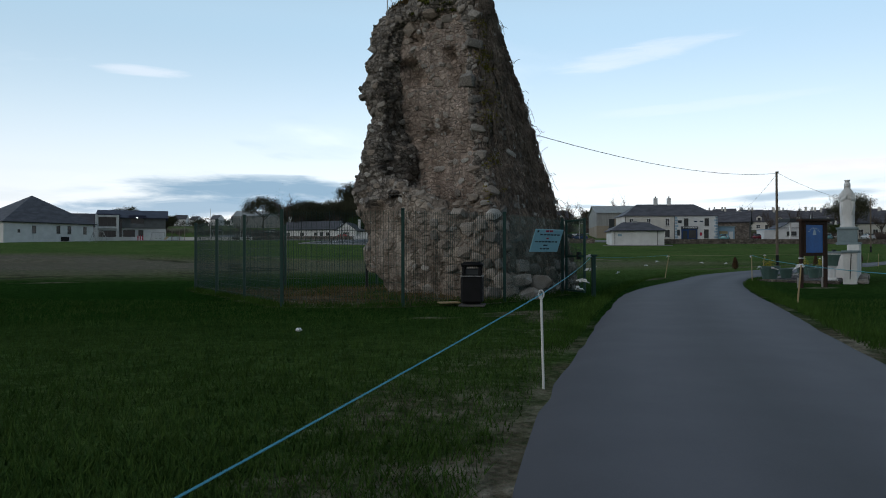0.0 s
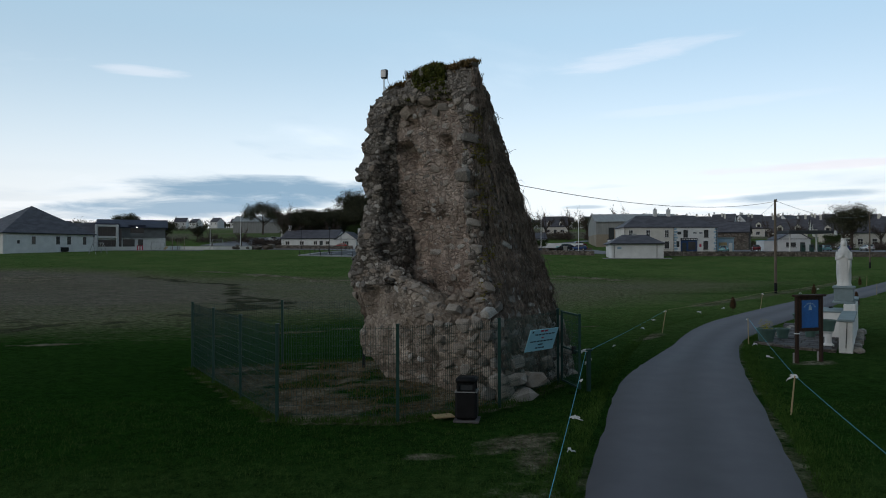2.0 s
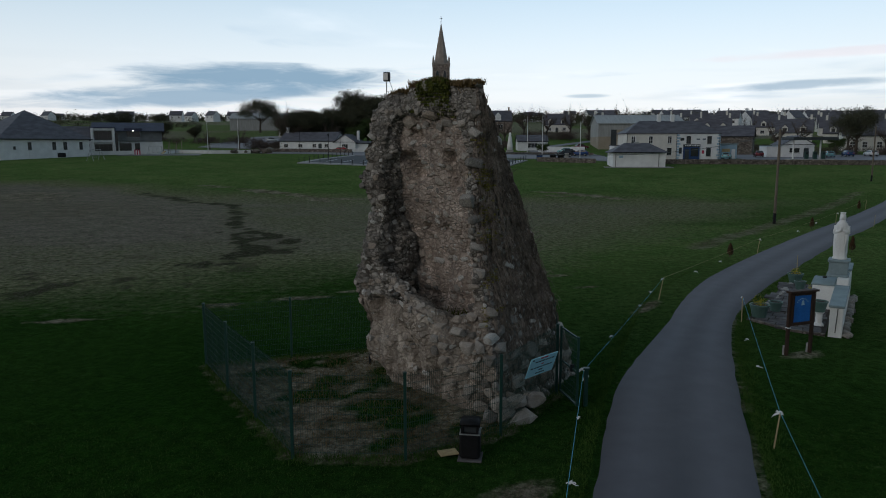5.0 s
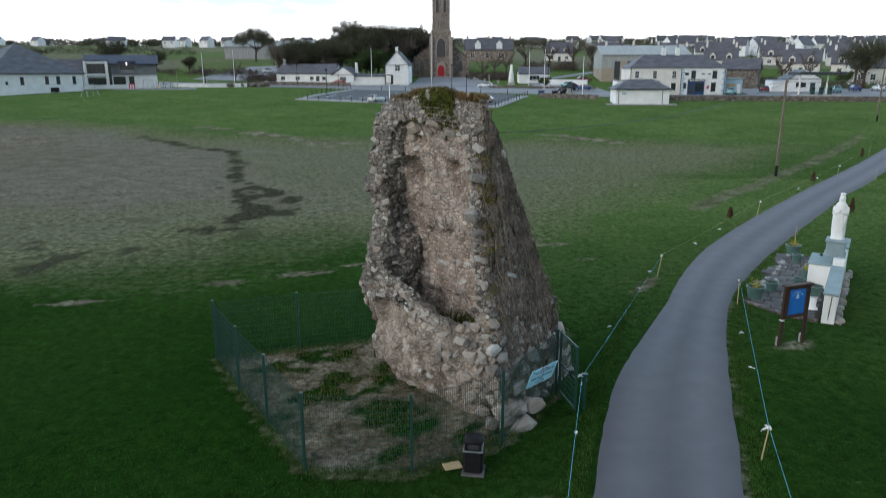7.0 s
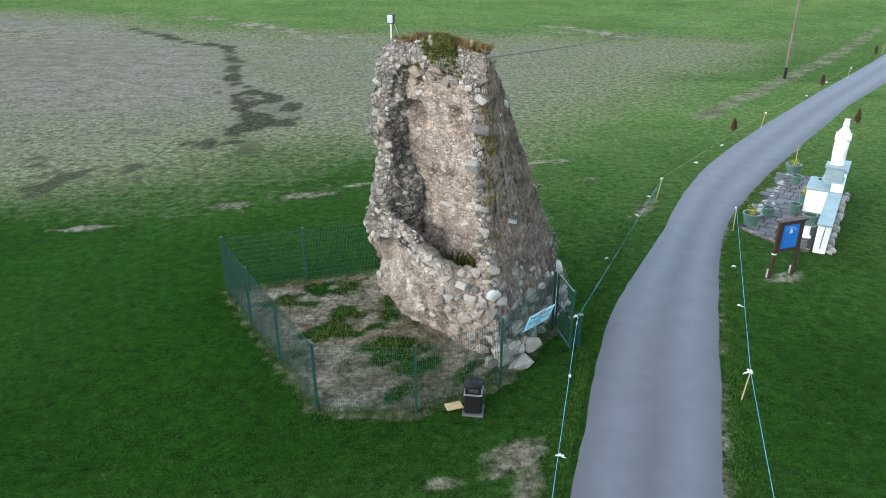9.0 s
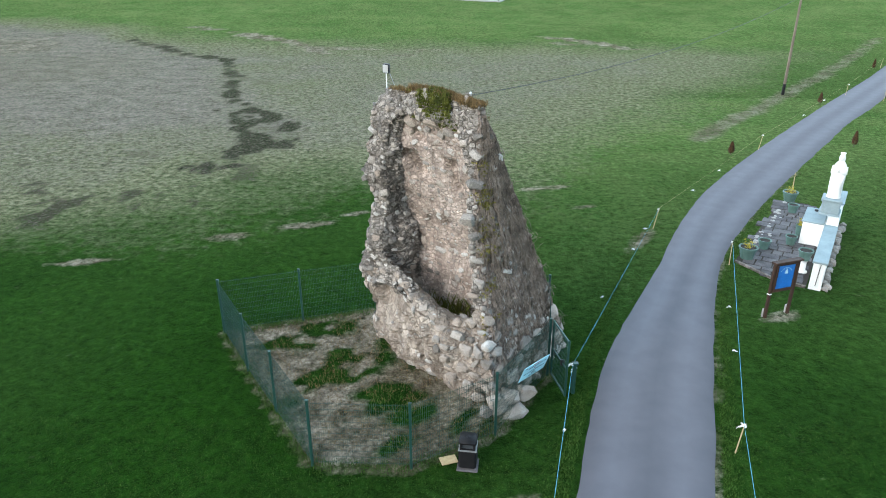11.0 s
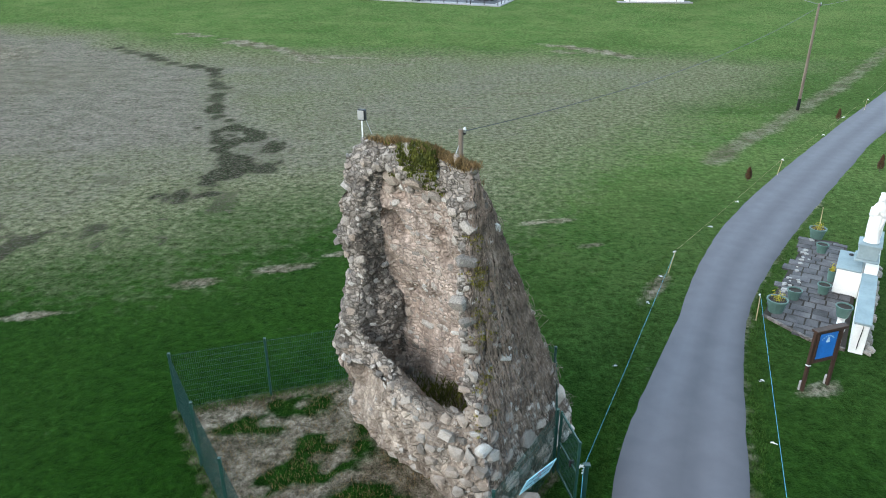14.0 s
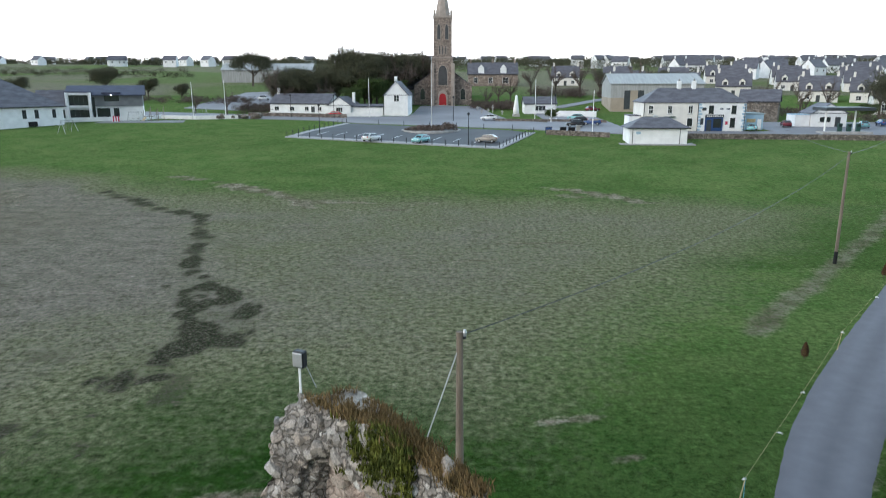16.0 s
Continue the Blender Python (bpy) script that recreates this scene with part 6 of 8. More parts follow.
stay = part("stay_wire", tube((0.9, 28.0, 6.4), (-1.4, 26.6, 0.0), 0.02, 0.02, 5), METAL, None, "thin steel stay wire bracing the pole")
tagged(stay, category="wire")
for a, b, d in (((0.95, 28.0, 6.75), (29.7, 61.3, 8.15), 0.9), ((29.7, 61.3, 8.15), (68.0, 110.0, 9.65), 0.9), ((29.7, 61.3, 8.2), (62.0, 152.0, 9.8), 1.5)):
    w = part("overhead_cable", cable(sag(a, b, d, 20), 0.016, 4), DARK_METAL, None, "thin sagging black overhead cable")
    tagged(w, category="cable", group="overhead cables")
for k, (x, y, h, m, label) in enumerate(((18.1, 42.9, 0.75, RED_LEAF, "small rusty brown conifer beside the lane"), (31.0, 57.6, 0.85, RED_LEAF, "small rusty brown conifer beside the lane"), (45.0, 74.5, 0.9, RED_LEAF, "small rusty brown conifer beside the lane"), (26.9, 44.8, 0.95, RED_LEAF, "brown young conifer beyond the shrine"))):
    conifer((x, y, 0), h, 0.24, m, label, k)
ball = part("litter_scrap", lathe([(0.02, 0.0), (0.05, 0.02), (0.03, 0.05)], 8), WHITE_PLASTIC, None, "small white scrap lying in the grass")
ball.location = (-2.0, 9.6, 0.0)
tagged(ball, category="litter")

# ---- the village ----
def patch(name, polygon, material, label, category, lift=0.10):
    """A paved area that follows the rise of the ground."""
    bm = bmesh.new()
    bm.faces.new([bm.verts.new((x, y, 0)) for x, y in polygon])
    for y in GROUND_Y[1:-1]:
        bmesh.ops.bisect_plane(bm, geom=bm.verts[:] + bm.edges[:] + bm.faces[:], plane_co=(0, y, 0), plane_no=(0, 1, 0))
    for v in bm.verts:
        v.co.z = height(v.co.x, v.co.y) + lift
    bmesh.ops.recalc_face_normals(bm, faces=bm.faces[:])
    if bm.faces[0].normal.z < 0:
        bmesh.ops.reverse_faces(bm, faces=bm.faces[:])
    skirt = bmesh.ops.extrude_edge_only(bm, edges=[e for e in bm.edges if e.is_boundary])
    for v in skirt["geom"]:
        if isinstance(v, bmesh.types.BMVert):
            v.co.z -= 0.3
    ob = part(name, bm, material, None, label, kind="structure")
    return tagged(ob, category=category)


def face_pose(face, w, d, u, v):
    """Place on a wall: f front, r and l the sides, measured along the wall from its left as seen from outside."""
    return {"f": pose(u, 0, v), "r": pose(w, u, v, 0, 0, 90), "l": pose(0, d - u, v, 0, 0, -90)}[face]


def window(parent, at, w, h, frame=None, bars=1, sill=True):
    """A window: one joined frame, with its bars, pane and sill as pieces of it."""
    bm = bmesh.new()
    t = 0.09
    loop = lambda x, z0, z1, y: [bm.verts.new((a, y, b)) for a, b in ((-x, z0), (x, z0), (x, z1), (-x, z1))]
    of, inf, ob_, inb = loop(w / 2, 0, h, -0.05), loop(w / 2 - t, t, h - t, -0.05), loop(w / 2, 0, h, 0.0), loop(w / 2 - t, t, h - t, 0.0)
    for k in range(4):
        j = (k + 1) % 4
        bm.faces.new((of[k], of[j], inf[j], inf[k])); bm.faces.new((ob_[k], ob_[j], of[j], of[k]))
        bm.faces.new((inf[k], inf[j], inb[j], inb[k])); bm.faces.new((inb[k], inb[j], ob_[j], ob_[k]))
    bmesh.ops.recalc_face_normals(bm, faces=bm.faces[:])
    ob = part("window", bm, frame or FRAME, parent)
    ob.matrix_basis = at
    for k in range(bars):
        x = -w / 2 + w * (k + 1) / (bars + 1)
        part("glazing_bar", block(x - 0.03, x + 0.03, -0.04, -0.022, t + 0.002, h - t - 0.002), frame or FRAME, ob)
    if h > 1.2 and bars == 1:
        part("meeting_rail", block(-w / 2 + t + 0.002, w / 2 - t - 0.002, -0.048, -0.042, h / 2 - 0.03, h / 2 + 0.03), frame or FRAME, ob)
    part("pane", block(-w / 2 + t, w / 2 - t, -0.02, -0.004, t, h - t), GLASS, ob)
    if sill:
        part("sill", block(-w / 2 - 0.08, w / 2 + 0.08, -0.10, 0.0, -0.10, -0.004), KERB, ob)
    return ob


def door(parent, at, w, h, material, glazed=False):
    ob = part("door", block(-w / 2, w / 2, -0.06, 0.0, 0, h, 0.01), material, parent)
    ob.matrix_basis = at
    if glazed:
        part("pane", block(-w / 2 + 0.12, w / 2 - 0.12, -0.075, -0.062, 0.5, h - 0.15), GLASS, ob)
    part("handle", tube((w / 2 - 0.12, -0.11, 1.0), (w / 2 - 0.12, -0.11, 1.2), 0.02), METAL, ob)
    return ob


def roof_mesh(w, d, eave, ridge, kind, over=0.3, thick=0.14):
    bm = bmesh.new()
    x0, x1, y0, y1 = -over, w + over, -over, d + over
    lo = [(x0, y0), (x1, y0), (x1, y1), (x0, y1)]
    if kind == "gable":
        top = [(x0, d / 2), (x1, d / 2)]
    elif kind == "end":
        top = [(w / 2, y0), (w / 2, y1)]
    elif kind == "pyramid":
        top = [(w / 2, d / 2)]
    else:
        top = [(x0 + (d / 2 + over) * 0.9, d / 2), (x1 - (d / 2 + over) * 0.9, d / 2)]
    for dz in (0, -thick):
        b = [bm.verts.new((x, y, eave + dz)) for x, y in lo]
        t = [bm.verts.new((x, y, ridge + dz)) for x, y in top]
        if kind == "pyramid":
            fs = [(b[0], b[1], t[0]), (b[1], b[2], t[0]), (b[2], b[3], t[0]), (b[3], b[0], t[0])]
        elif kind == "end":
            fs = [(b[1], b[2], t[1], t[0]), (b[3], b[0], t[0], t[1])]
        elif kind == "gable":
            fs = [(b[0], b[1], t[1], t[0]), (b[2], b[3], t[0], t[1])]
        else:
            fs = [(b[0], b[1], t[1], t[0]), (b[2], b[3], t[0], t[1]), (b[1], b[2], t[1]), (b[3], b[0], t[0])]
        for f in fs:
            bm.faces.new(f if dz == 0 else f[::-1])
    edges = [e for e in bm.edges if e.is_boundary]
    bmesh.ops.bridge_loops(bm, edges=edges)
    return bm


def walls_mesh(w, d, eave, ridge, kind, base=-0.8):
    bm = block(0, w, 0, d, base, eave)
    if kind in ("gable", "end"):
        g = bmesh.new()
        lip = ridge - 0.16
        if kind == "gable":
            for x in (0.0, w):
                t = 0.3 if x == 0 else -0.3
                vs = [bm.verts.new(p) for p in ((x, 0.05, eave), (x, d - 0.05, eave), (x, d / 2, lip), (x + t, 0.05, eave), (x + t, d - 0.05, eave), (x + t, d / 2, lip))]
                for f in ((0, 1, 2), (3, 5, 4), (0, 2, 5, 3), (1, 4, 5, 2)):
                    bm.faces.new([vs[i] for i in f])
        else:
            for y in (0.0, d):
                t = 0.3 if y == 0 else -0.3
                vs = [bm.verts.new(p) for p in ((0.05, y, eave), (w - 0.05, y, eave), (w / 2, y, lip), (0.05, y + t, eave), (w - 0.05, y + t, eave), (w / 2, y + t, lip))]
                for f in ((0, 1, 2), (3, 5, 4), (0, 2, 5, 3), (1, 4, 5, 2)):
                    bm.faces.new([vs[i] for i in f])
        g.free()
        bmesh.ops.recalc_face_normals(bm, faces=bm.faces[:])
    return bm


def house(name, label, at, turn, w, d, eave, ridge, kind="gable", wall=None, roof=None, windows=(), doors=(), chimneys=(), category="house", group="", base=-0.8, frame=None):
    """at: the front left corner; windows: (face, along, sill height, width, height[, bars]); doors: (face, along, width, height, material)."""
    z = at[2] if len(at) > 2 else height(*at)
    h = thing(name, label, category, group, (at[0], at[1], z), turn)
    part("wall", walls_mesh(w, d, eave, ridge, kind, base), wall or WHITE_WALL, h)
    r = part("roof", roof_mesh(w, d, eave, ridge, kind), roof or SLATE, h)
    for cx, cy, ch in chimneys:
        c = part("chimney", block(cx - 0.35, cx + 0.35, cy - 0.3, cy + 0.3, eave, ridge + ch, 0.03), wall or WHITE_WALL, r)
    for face, u, v, ww, hh, *bars in windows:
        window(h, face_pose(face, w, d, u, v), ww, hh, frame, bars[0] if bars else 1)
    for face, u, dw, dh, m in doors:
        door(h, face_pose(face, w, d, u, 0.02), dw, dh, m)
    part("gutter", cable([(-0.3, -0.36, eave + 0.02), (w + 0.3, -0.36, eave + 0.02)], 0.06), DARK_METAL, h)
    return h


def roads():
    patch("village_road", [(-160, 206), (-62, 187), (-30, 178), (-20, 171), (14, 157), (34, 148), (47, 143.5), (84, 141), (160, 139), (160, 150), (84, 151.3), (48, 151.5), (38, 158), (38, 200), (24, 200), (24, 172), (16, 176), (10, 220), (-7, 220), (-9, 190), (-30, 188), (-62, 200), (-160, 222)], OLD_ASPHALT, "worn grey village road and forecourts", "road", 0.10)
    patch("car_park", [(-28.2, 144.6), (9.2, 131.2), (16.4, 149.4), (13, 153), (-21, 168.5)], DARK_TARMAC, "dark grey tarmac car park edged with posts", "car park", 0.13)
    patch("car_park_margin", [(-30.0, 143.4), (9.9, 129.0), (18.2, 149.6), (16.4, 149.4), (9.2, 131.2), (-28.2, 144.6), (-21, 168.5), (-22.2, 170.3)], PALE_PAVE, "pale concrete margin round the car park", "pavement", 0.15)
    patch("fuel_forecourt", [(66, 151.2), (112, 150), (112, 172), (66, 173)], OLD_ASPHALT, "grey tarmac fuel station forecourt", "forecourt", 0.08)
    for k in range(9):
        t = k / 8
        x, y = -24.5 + 30 * t, 146.5 - 10.8 * t
        patch("bay_line", [(x, y), (x + 0.12, y), (x + 1.7, y + 4.6), (x + 1.58, y + 4.6)], FRAME, "white painted parking bay line", "road marking", 0.142)
    patch("back_lane", [(-75, 214), (-58, 208), (-50, 235), (-60, 262), (-30, 285), (-34, 290), (-72, 268)], OLD_ASPHALT, "grey tarmac yard on the hillside", "yard", 0.1)
    patch("park_path", [(30, 215), (34, 214), (52, 240), (70, 250), (70, 253), (50, 243)], OLD_ASPHALT, "narrow grey path through a lawn", "path", 0.1)


def low_wall(points, h, t, material, label, group=""):
    bm = bmesh.new()
    for (ax, ay), (bx, by) in zip(points, points[1:]):
        d = Vector((bx - ax, by - ay)).normalized()
        n = Vector((-d.y, d.x)) * t / 2
        za, zb = height(ax, ay), height(bx, by)
        vs = [bm.verts.new((x + s * n.x, y + s * n.y, z + e)) for x, y, z in ((ax, ay, za), (bx, by, zb)) for s in (-1, 1) for e in (-0.3, h)]
        for f in ((0, 1, 5, 4), (2, 6, 7, 3), (1, 3, 7, 5), (0, 2, 3, 1), (4, 5, 7, 6)):
            bm.faces.new([vs[i] for i in f])
    bmesh.ops.recalc_face_normals(bm, faces=bm.faces[:])
    ob = part("boundary_wall", bm, material, None, label)
    return tagged(ob, category="wall", group=group)


def car(at, turn, paint, label, tall=1.0):
    z = height(*at) + 0.14
    c = thing("parked_car", label, "car", "parked cars", (*at, z), turn)
    c.scale = (0.93, 0.95, 0.97)
    prof = [(-2.05, 0.30), (2.05, 0.30), (2.1, 0.62), (1.95, 0.80), (1.05, 0.92), (0.45, 1.40 * tall), (-1.15, 1.46 * tall), (-1.95, 0.98), (-2.1, 0.85)]
    bm = bmesh.new()
    sides = [[bm.verts.new((x, s * (0.86 if zz < 1.0 else 0.66), zz)) for x, zz in prof] for s in (-1, 1)]
    bm.faces.new(sides[0]); bm.faces.new(sides[1][::-1])
    for k in range(len(prof)):
        j = (k + 1) % len(prof)
        bm.faces.new((sides[0][j], sides[0][k], sides[1][k], sides[1][j]))
    bmesh.ops.recalc_face_normals(bm, faces=bm.faces[:])
    bmesh.ops.bevel(bm, geom=bm.edges[:], offset=0.06, segments=2, affect="EDGES")
    body = part("body", bm, CAR_PAINTS[paint], c, smooth=True)
    for s in (-1, 1):
        gl = bmesh.new()
        y0, y1 = s * 0.85, s * 0.70
        pts = [(0.92, 0.98, 0.84), (0.40, 1.33 * tall, 0.70), (-1.10, 1.38 * tall, 0.69), (-1.65, 1.02, 0.83)]
        vs = [gl.verts.new((x, s * (yy + 0.03), zz)) for x, zz, yy in pts] + [gl.verts.new((x, s * (yy - 0.05), zz)) for x, zz, yy in pts]
        gl.faces.new(vs[:4]); gl.faces.new(vs[4:][::-1])
        for k in range(4):
            gl.faces.new((vs[k], vs[(k + 1) % 4], vs[4 + (k + 1) % 4], vs[4 + k]))
        bmesh.ops.recalc_face_normals(gl, faces=gl.faces[:])
        part("side_window", gl, GLASS, body)
    for x0, z0, x1, z1 in ((1.02, 0.95, 0.48, 1.36 * tall), (-1.88, 1.02, -1.2, 1.42 * tall)):
        gl = bmesh.new()
        off = 0.05 if x0 > 0 else -0.05
        vs = [gl.verts.new(p) for p in ((x0 + off, -0.66, z0), (x0 + off, 0.66, z0), (x1 + off, 0.56, z1), (x1 + off, -0.56, z1), (x0 - off, -0.66, z0), (x0 - off, 0.66, z0), (x1 - off, 0.56, z1), (x1 - off, -0.56, z1))]
        for f in ((0, 1, 2, 3), (7, 6, 5, 4), (0, 4, 5, 1), (3, 2, 6, 7), (0, 3, 7, 4), (1, 5, 6, 2)):
            gl.faces.new([vs[i] for i in f])
        bmesh.ops.recalc_face_normals(gl, faces=gl.faces[:])
        part("windscreen" if x0 > 0 else "rear_window", gl, GLASS, body)
    for x in (-1.3, 1.3):
        for s in (-1, 1):
            t = part("wheel", tube((x, s * 0.70, 0.31), (x, s * 0.89, 0.31), 0.31, 0.31, 14), TYRE, c)
            part("rim", tube((x, s * 0.88, 0.31), (x, s * 0.905, 0.31), 0.19, 0.18, 10), METAL, t)
    for s in (-0.62, 0.62):
        part("headlight", block(2.03, 2.11, s - 0.16, s + 0.16, 0.60, 0.74, 0.02), FRAME, body)
        part("tail_light", block(-2.14, -2.04, s - 0.12, s + 0.12, 0.72, 0.92, 0.02), RED_PAINT, body)


def arch(parent, name, at, w, h, material, depth=0.15, label=""):
    """A pointed opening panel."""
    bm = bmesh.new()
    pts = [(-w / 2, 0), (w / 2, 0), (w / 2, h * 0.55)] + [(w / 2 * math.cos(a) ** 0.8, h * 0.55 + h * 0.45 * math.sin(a)) for a in (0.4, 0.8, 1.2)] + [(0, h)] + [(-w / 2 * math.cos(a) ** 0.8, h * 0.55 + h * 0.45 * math.sin(a)) for a in (1.2, 0.8, 0.4)] + [(-w / 2, h * 0.55)]
    lo, hi = [bm.verts.new((x, -depth, z)) for x, z in pts], [bm.verts.new((x, 0.02, z)) for x, z in pts]
    bm.faces.new(lo); bm.faces.new(hi[::-1])
    for k in range(len(pts)):
        j = (k + 1) % len(pts)
        bm.faces.new((lo[j], lo[k], hi[k], hi[j]))
    ob = part(name, bm, material, parent, label)
    ob.matrix_basis = at
    return ob


def gothic_window(parent, at, w, h):
    ob = arch(parent, "window", at, w, h, PALE_STONE, 0.12)
    arch(ob, "pane", pose(0, -0.02, 0.2), w - 0.4, h - 0.45, GLASS, 0.13)
    return ob


def church():
    c = thing("church", "brown sandstone church with a tall tower, spire and red door", "church", at=(-9.15, 224.0, 6.8))
    w, d, eave, ridge = 17.3, 34, 5.6, 12.0
    part("nave_wall", walls_mesh(w, d, eave, ridge, "end", -1.0), BROWN_STONE, c)
    part("nave_roof", roof_mesh(w, d, eave, ridge, "end", 0.25), SLATE, c)
    tw = part("tower", block(5.6, 11.7, -2.6, 3.5, -1.0, 13.5, 0.15), BROWN_STONE, c)
    part("upper_tower", block(5.95, 11.35, -2.2, 3.2, 13.5, 25.0, 0.15), BROWN_STONE, tw)
    for x in (5.1, 11.1):
        b = block(x, x + 1.1, -3.2, -2.3, -1.0, 12.0, 0.08)
        part("buttress", b, PALE_STONE, tw)
    part("string_course", block(5.5, 11.8, -2.7, 3.6, 13.4, 13.8, 0.05), PALE_STONE, tw)
    part("cornice", block(5.8, 11.5, -2.35, 3.35, 24.7, 25.3, 0.08), PALE_STONE, tw)
    sp = bmesh.new()
    ring = [sp.verts.new((8.65 + 2.4 * math.cos(a), 0.5 + 2.4 * math.sin(a), 25.3)) for a in [math.pi / 8 + k * math.pi / 4 for k in range(8)]]
    tip = sp.verts.new((8.65, 0.5, 38.0))
    for k in range(8):
        sp.faces.new((ring[k], ring[(k + 1) % 8], tip))
    sp.faces.new(ring[::-1])
    spire = part("spire", sp, PALE_STONE, c)
    part("finial_cross", tube((8.65, 0.5, 37.8), (8.65, 0.5, 39.8), 0.09, 0.06, 6, tube((8.15, 0.5, 39.1), (9.15, 0.5, 39.1), 0.07)), DARK_METAL, spire)
    for x, y in ((6.2, -1.9), (11.1, -1.9), (6.2, 2.9), (11.1, 2.9)):
        bm = bmesh.new()
        tube((x, y, 25.2), (x, y, 26.4), 0.35, 0.3, 6, bm); tube((x, y, 26.4), (x, y, 27.6), 0.35, 0.02, 6, bm)
        part("pinnacle", bm, PALE_STONE, tw)
    gothic_window(tw, pose(8.65, -2.6, 5.6), 3.0, 6.0)
    for x in (7.5, 9.8):
        gothic_window(tw, pose(x, -2.2, 18.6), 1.3, 4.6)
    for x in (7.75, 8.65, 9.55):
        gothic_window(tw, pose(x, -2.2, 14.4), 0.7, 2.8)
    frame = arch(c, "doorway", pose(8.65, -2.6, -0.1), 3.0, 4.4, PALE_STONE, 0.25)
    arch(frame, "door", pose(0, -0.2, 0.0), 2.1, 3.5, RED_PAINT, 0.12, "red painted double door")
    for x in (2.6, 14.7):
        gothic_window(c, pose(x, 0, 1.4), 1.7, 3.6)
    part("steps", block(6.6, 10.7, -4.2, -3.22, -1.0, 0.05, 0.05), KERB, c)
    for k in range(5):
        at = face_pose("r", w, d, 4 + 6 * k, 1.6)
        gothic_window(c, at, 1.5, 3.2)


def pub():
    h = thing("public_house", "long two-storey public house, cream and white render, slate roof", "pub", at=(40.2, 153.2, 3.65), turn=-1.5)
    part("wall", block(0, 11.0, 0, 8.5, -0.8, 5.75), CREAM_WALL, h)
    part("white_wing", block(11.0, 20.4, -0.06, 8.5, -0.8, 5.75), WHITE_WALL, h)
    r = part("roof", roof_mesh(20.4, 8.5, 5.75, 8.5, "hip", 0.25), SLATE, h)
    for x in (8.0, 11.0):
        st = part("chimney", block(x - 0.4, x + 0.4, 3.9, 4.6, 7.6, 9.9, 0.04), WHITE_WALL, r)
        part("chimney_pot", lathe([(0.14, 9.9), (0.12, 10.3)], 8, at=(x, 4.25, 0)), RUIN_STONE, st)
    for x in (1.5, 5.3, 9.4):
        window(h, pose(x, 0, 3.45), 0.95, 1.65)
    for x in (1.5, 5.3):
        part("awning", block(x - 1.1, x + 1.1, -0.5, 0.0, 2.75, 2.95, 0.03), GREEN_STEEL, h)
    window(h, pose(9.4, 0, 0.9), 1.2, 1.75, None, 0)
    for x in (13.5, 18.0):
        window(h, pose(x, -0.06, 3.45), 0.95, 1.65, DARK_FRAME)
    window(h, pose(17.9, -0.06, 0.75), 1.0, 1.9, DARK_FRAME, 0)
    front = part("shopfront", block(12.4, 15.9, -0.30, -0.062, 0, 3.2, 0.03), BLUE_PAINT, h)
    part("fascia", block(12.3, 16.0, -0.40, -0.304, 2.75, 3.3, 0.02), DARK_FRAME, front)
    bm = bmesh.new()
    for k in range(9):
        block(12.7 + k * 0.36, 12.92 + k * 0.36, -0.425, -0.403, 2.92, 3.14, 0, bm)
    part("fascia_print", bm, FRAME, front)
    part("pane", block(14.0, 15.6, -0.33, -0.304, 0.7, 2.5), GLASS, front)
    part("door", block(12.7, 13.6, -0.34, -0.304, 0.02, 2.3), DARK_FRAME, front)
    part("side_window", block(11.5, 12.1, -0.12, -0.064, 1.3, 2.6), DARK_FRAME, h)
    part("poster", block(16.5, 16.95, -0.10, -0.064, 1.3, 2.0), RED_PRINT, h)
    for z in np.arange(0.1, 5.4, 0.62):
        for x, s in ((11.0, 1), (20.4, -1)):
            a, b = sorted((x, x + s * (0.75 if int(z / 0.62) % 2 else 0.5)))
            part("quoin", block(a + (0.0 if s > 0 else 0.0), b + (0.03 if s < 0 else 0), -0.11, -0.063, z, z + 0.42), PALE_BLUE, h)
    for x in (0.15, 10.9, 20.2):
        part("downpipe", tube((x, -0.16, 0), (x, -0.16, 5.7), 0.05), DARK_METAL, h)
    sign = part("hanging_sign", block(11.7, 12.5, -0.14, -0.064, 4.1, 4.7, 0.1), DARK_FRAME, h)
    for x in (15.2, 16.5):
        part("name_plate", block(x, x + 0.7, -0.11, -0.064, 4.3, 4.55), PRINT, h)
    lean = thing("porch", "small white porch at the side of the public house", "porch", at=(37.9, 154.8, 3.7))
    part("body", block(0, 2.2, 0, 4, -0.5, 2.9), WHITE_WALL, lean)
    part("roof", block(-0.1, 2.25, -0.15, 4.1, 2.9, 3.1, 0.03), SLATE, lean)


def shed():
    s = thing("sports_hut", "low white hut with a grey hipped roof on a paved apron", "hut", at=(32.9, 134.6, 2.62), turn=-3)
    part("apron", block(-1.6, 11.4, -0.8, 6.5, -0.6, 0.04), PALE_PAVE, s)
    part("wall", block(0, 10, 0, 6, 0.045, 2.85), WHITE_WALL, s)
    r = part("roof", roof_mesh(10, 6, 2.85, 4.6, "hip", 0.45), SLATE, s)
    part("ridge_vent", block(4.6, 5.4, 2.6, 3.4, 4.45, 4.85, 0.04), METAL, r)
    part("crest", block(1.1, 1.9, -0.03, -0.003, 1.75, 2.2, 0.0), PALE_BLUE, s)
    for x in (0.5, 8.7):
        part("downpipe", tube((x, -0.06, 0.05), (x, -0.06, 2.8), 0.045), DARK_METAL, s)
    part("gutter", cable([(-0.45, -0.5, 2.83), (10.45, -0.5, 2.83)], 0.06), DARK_METAL, s)


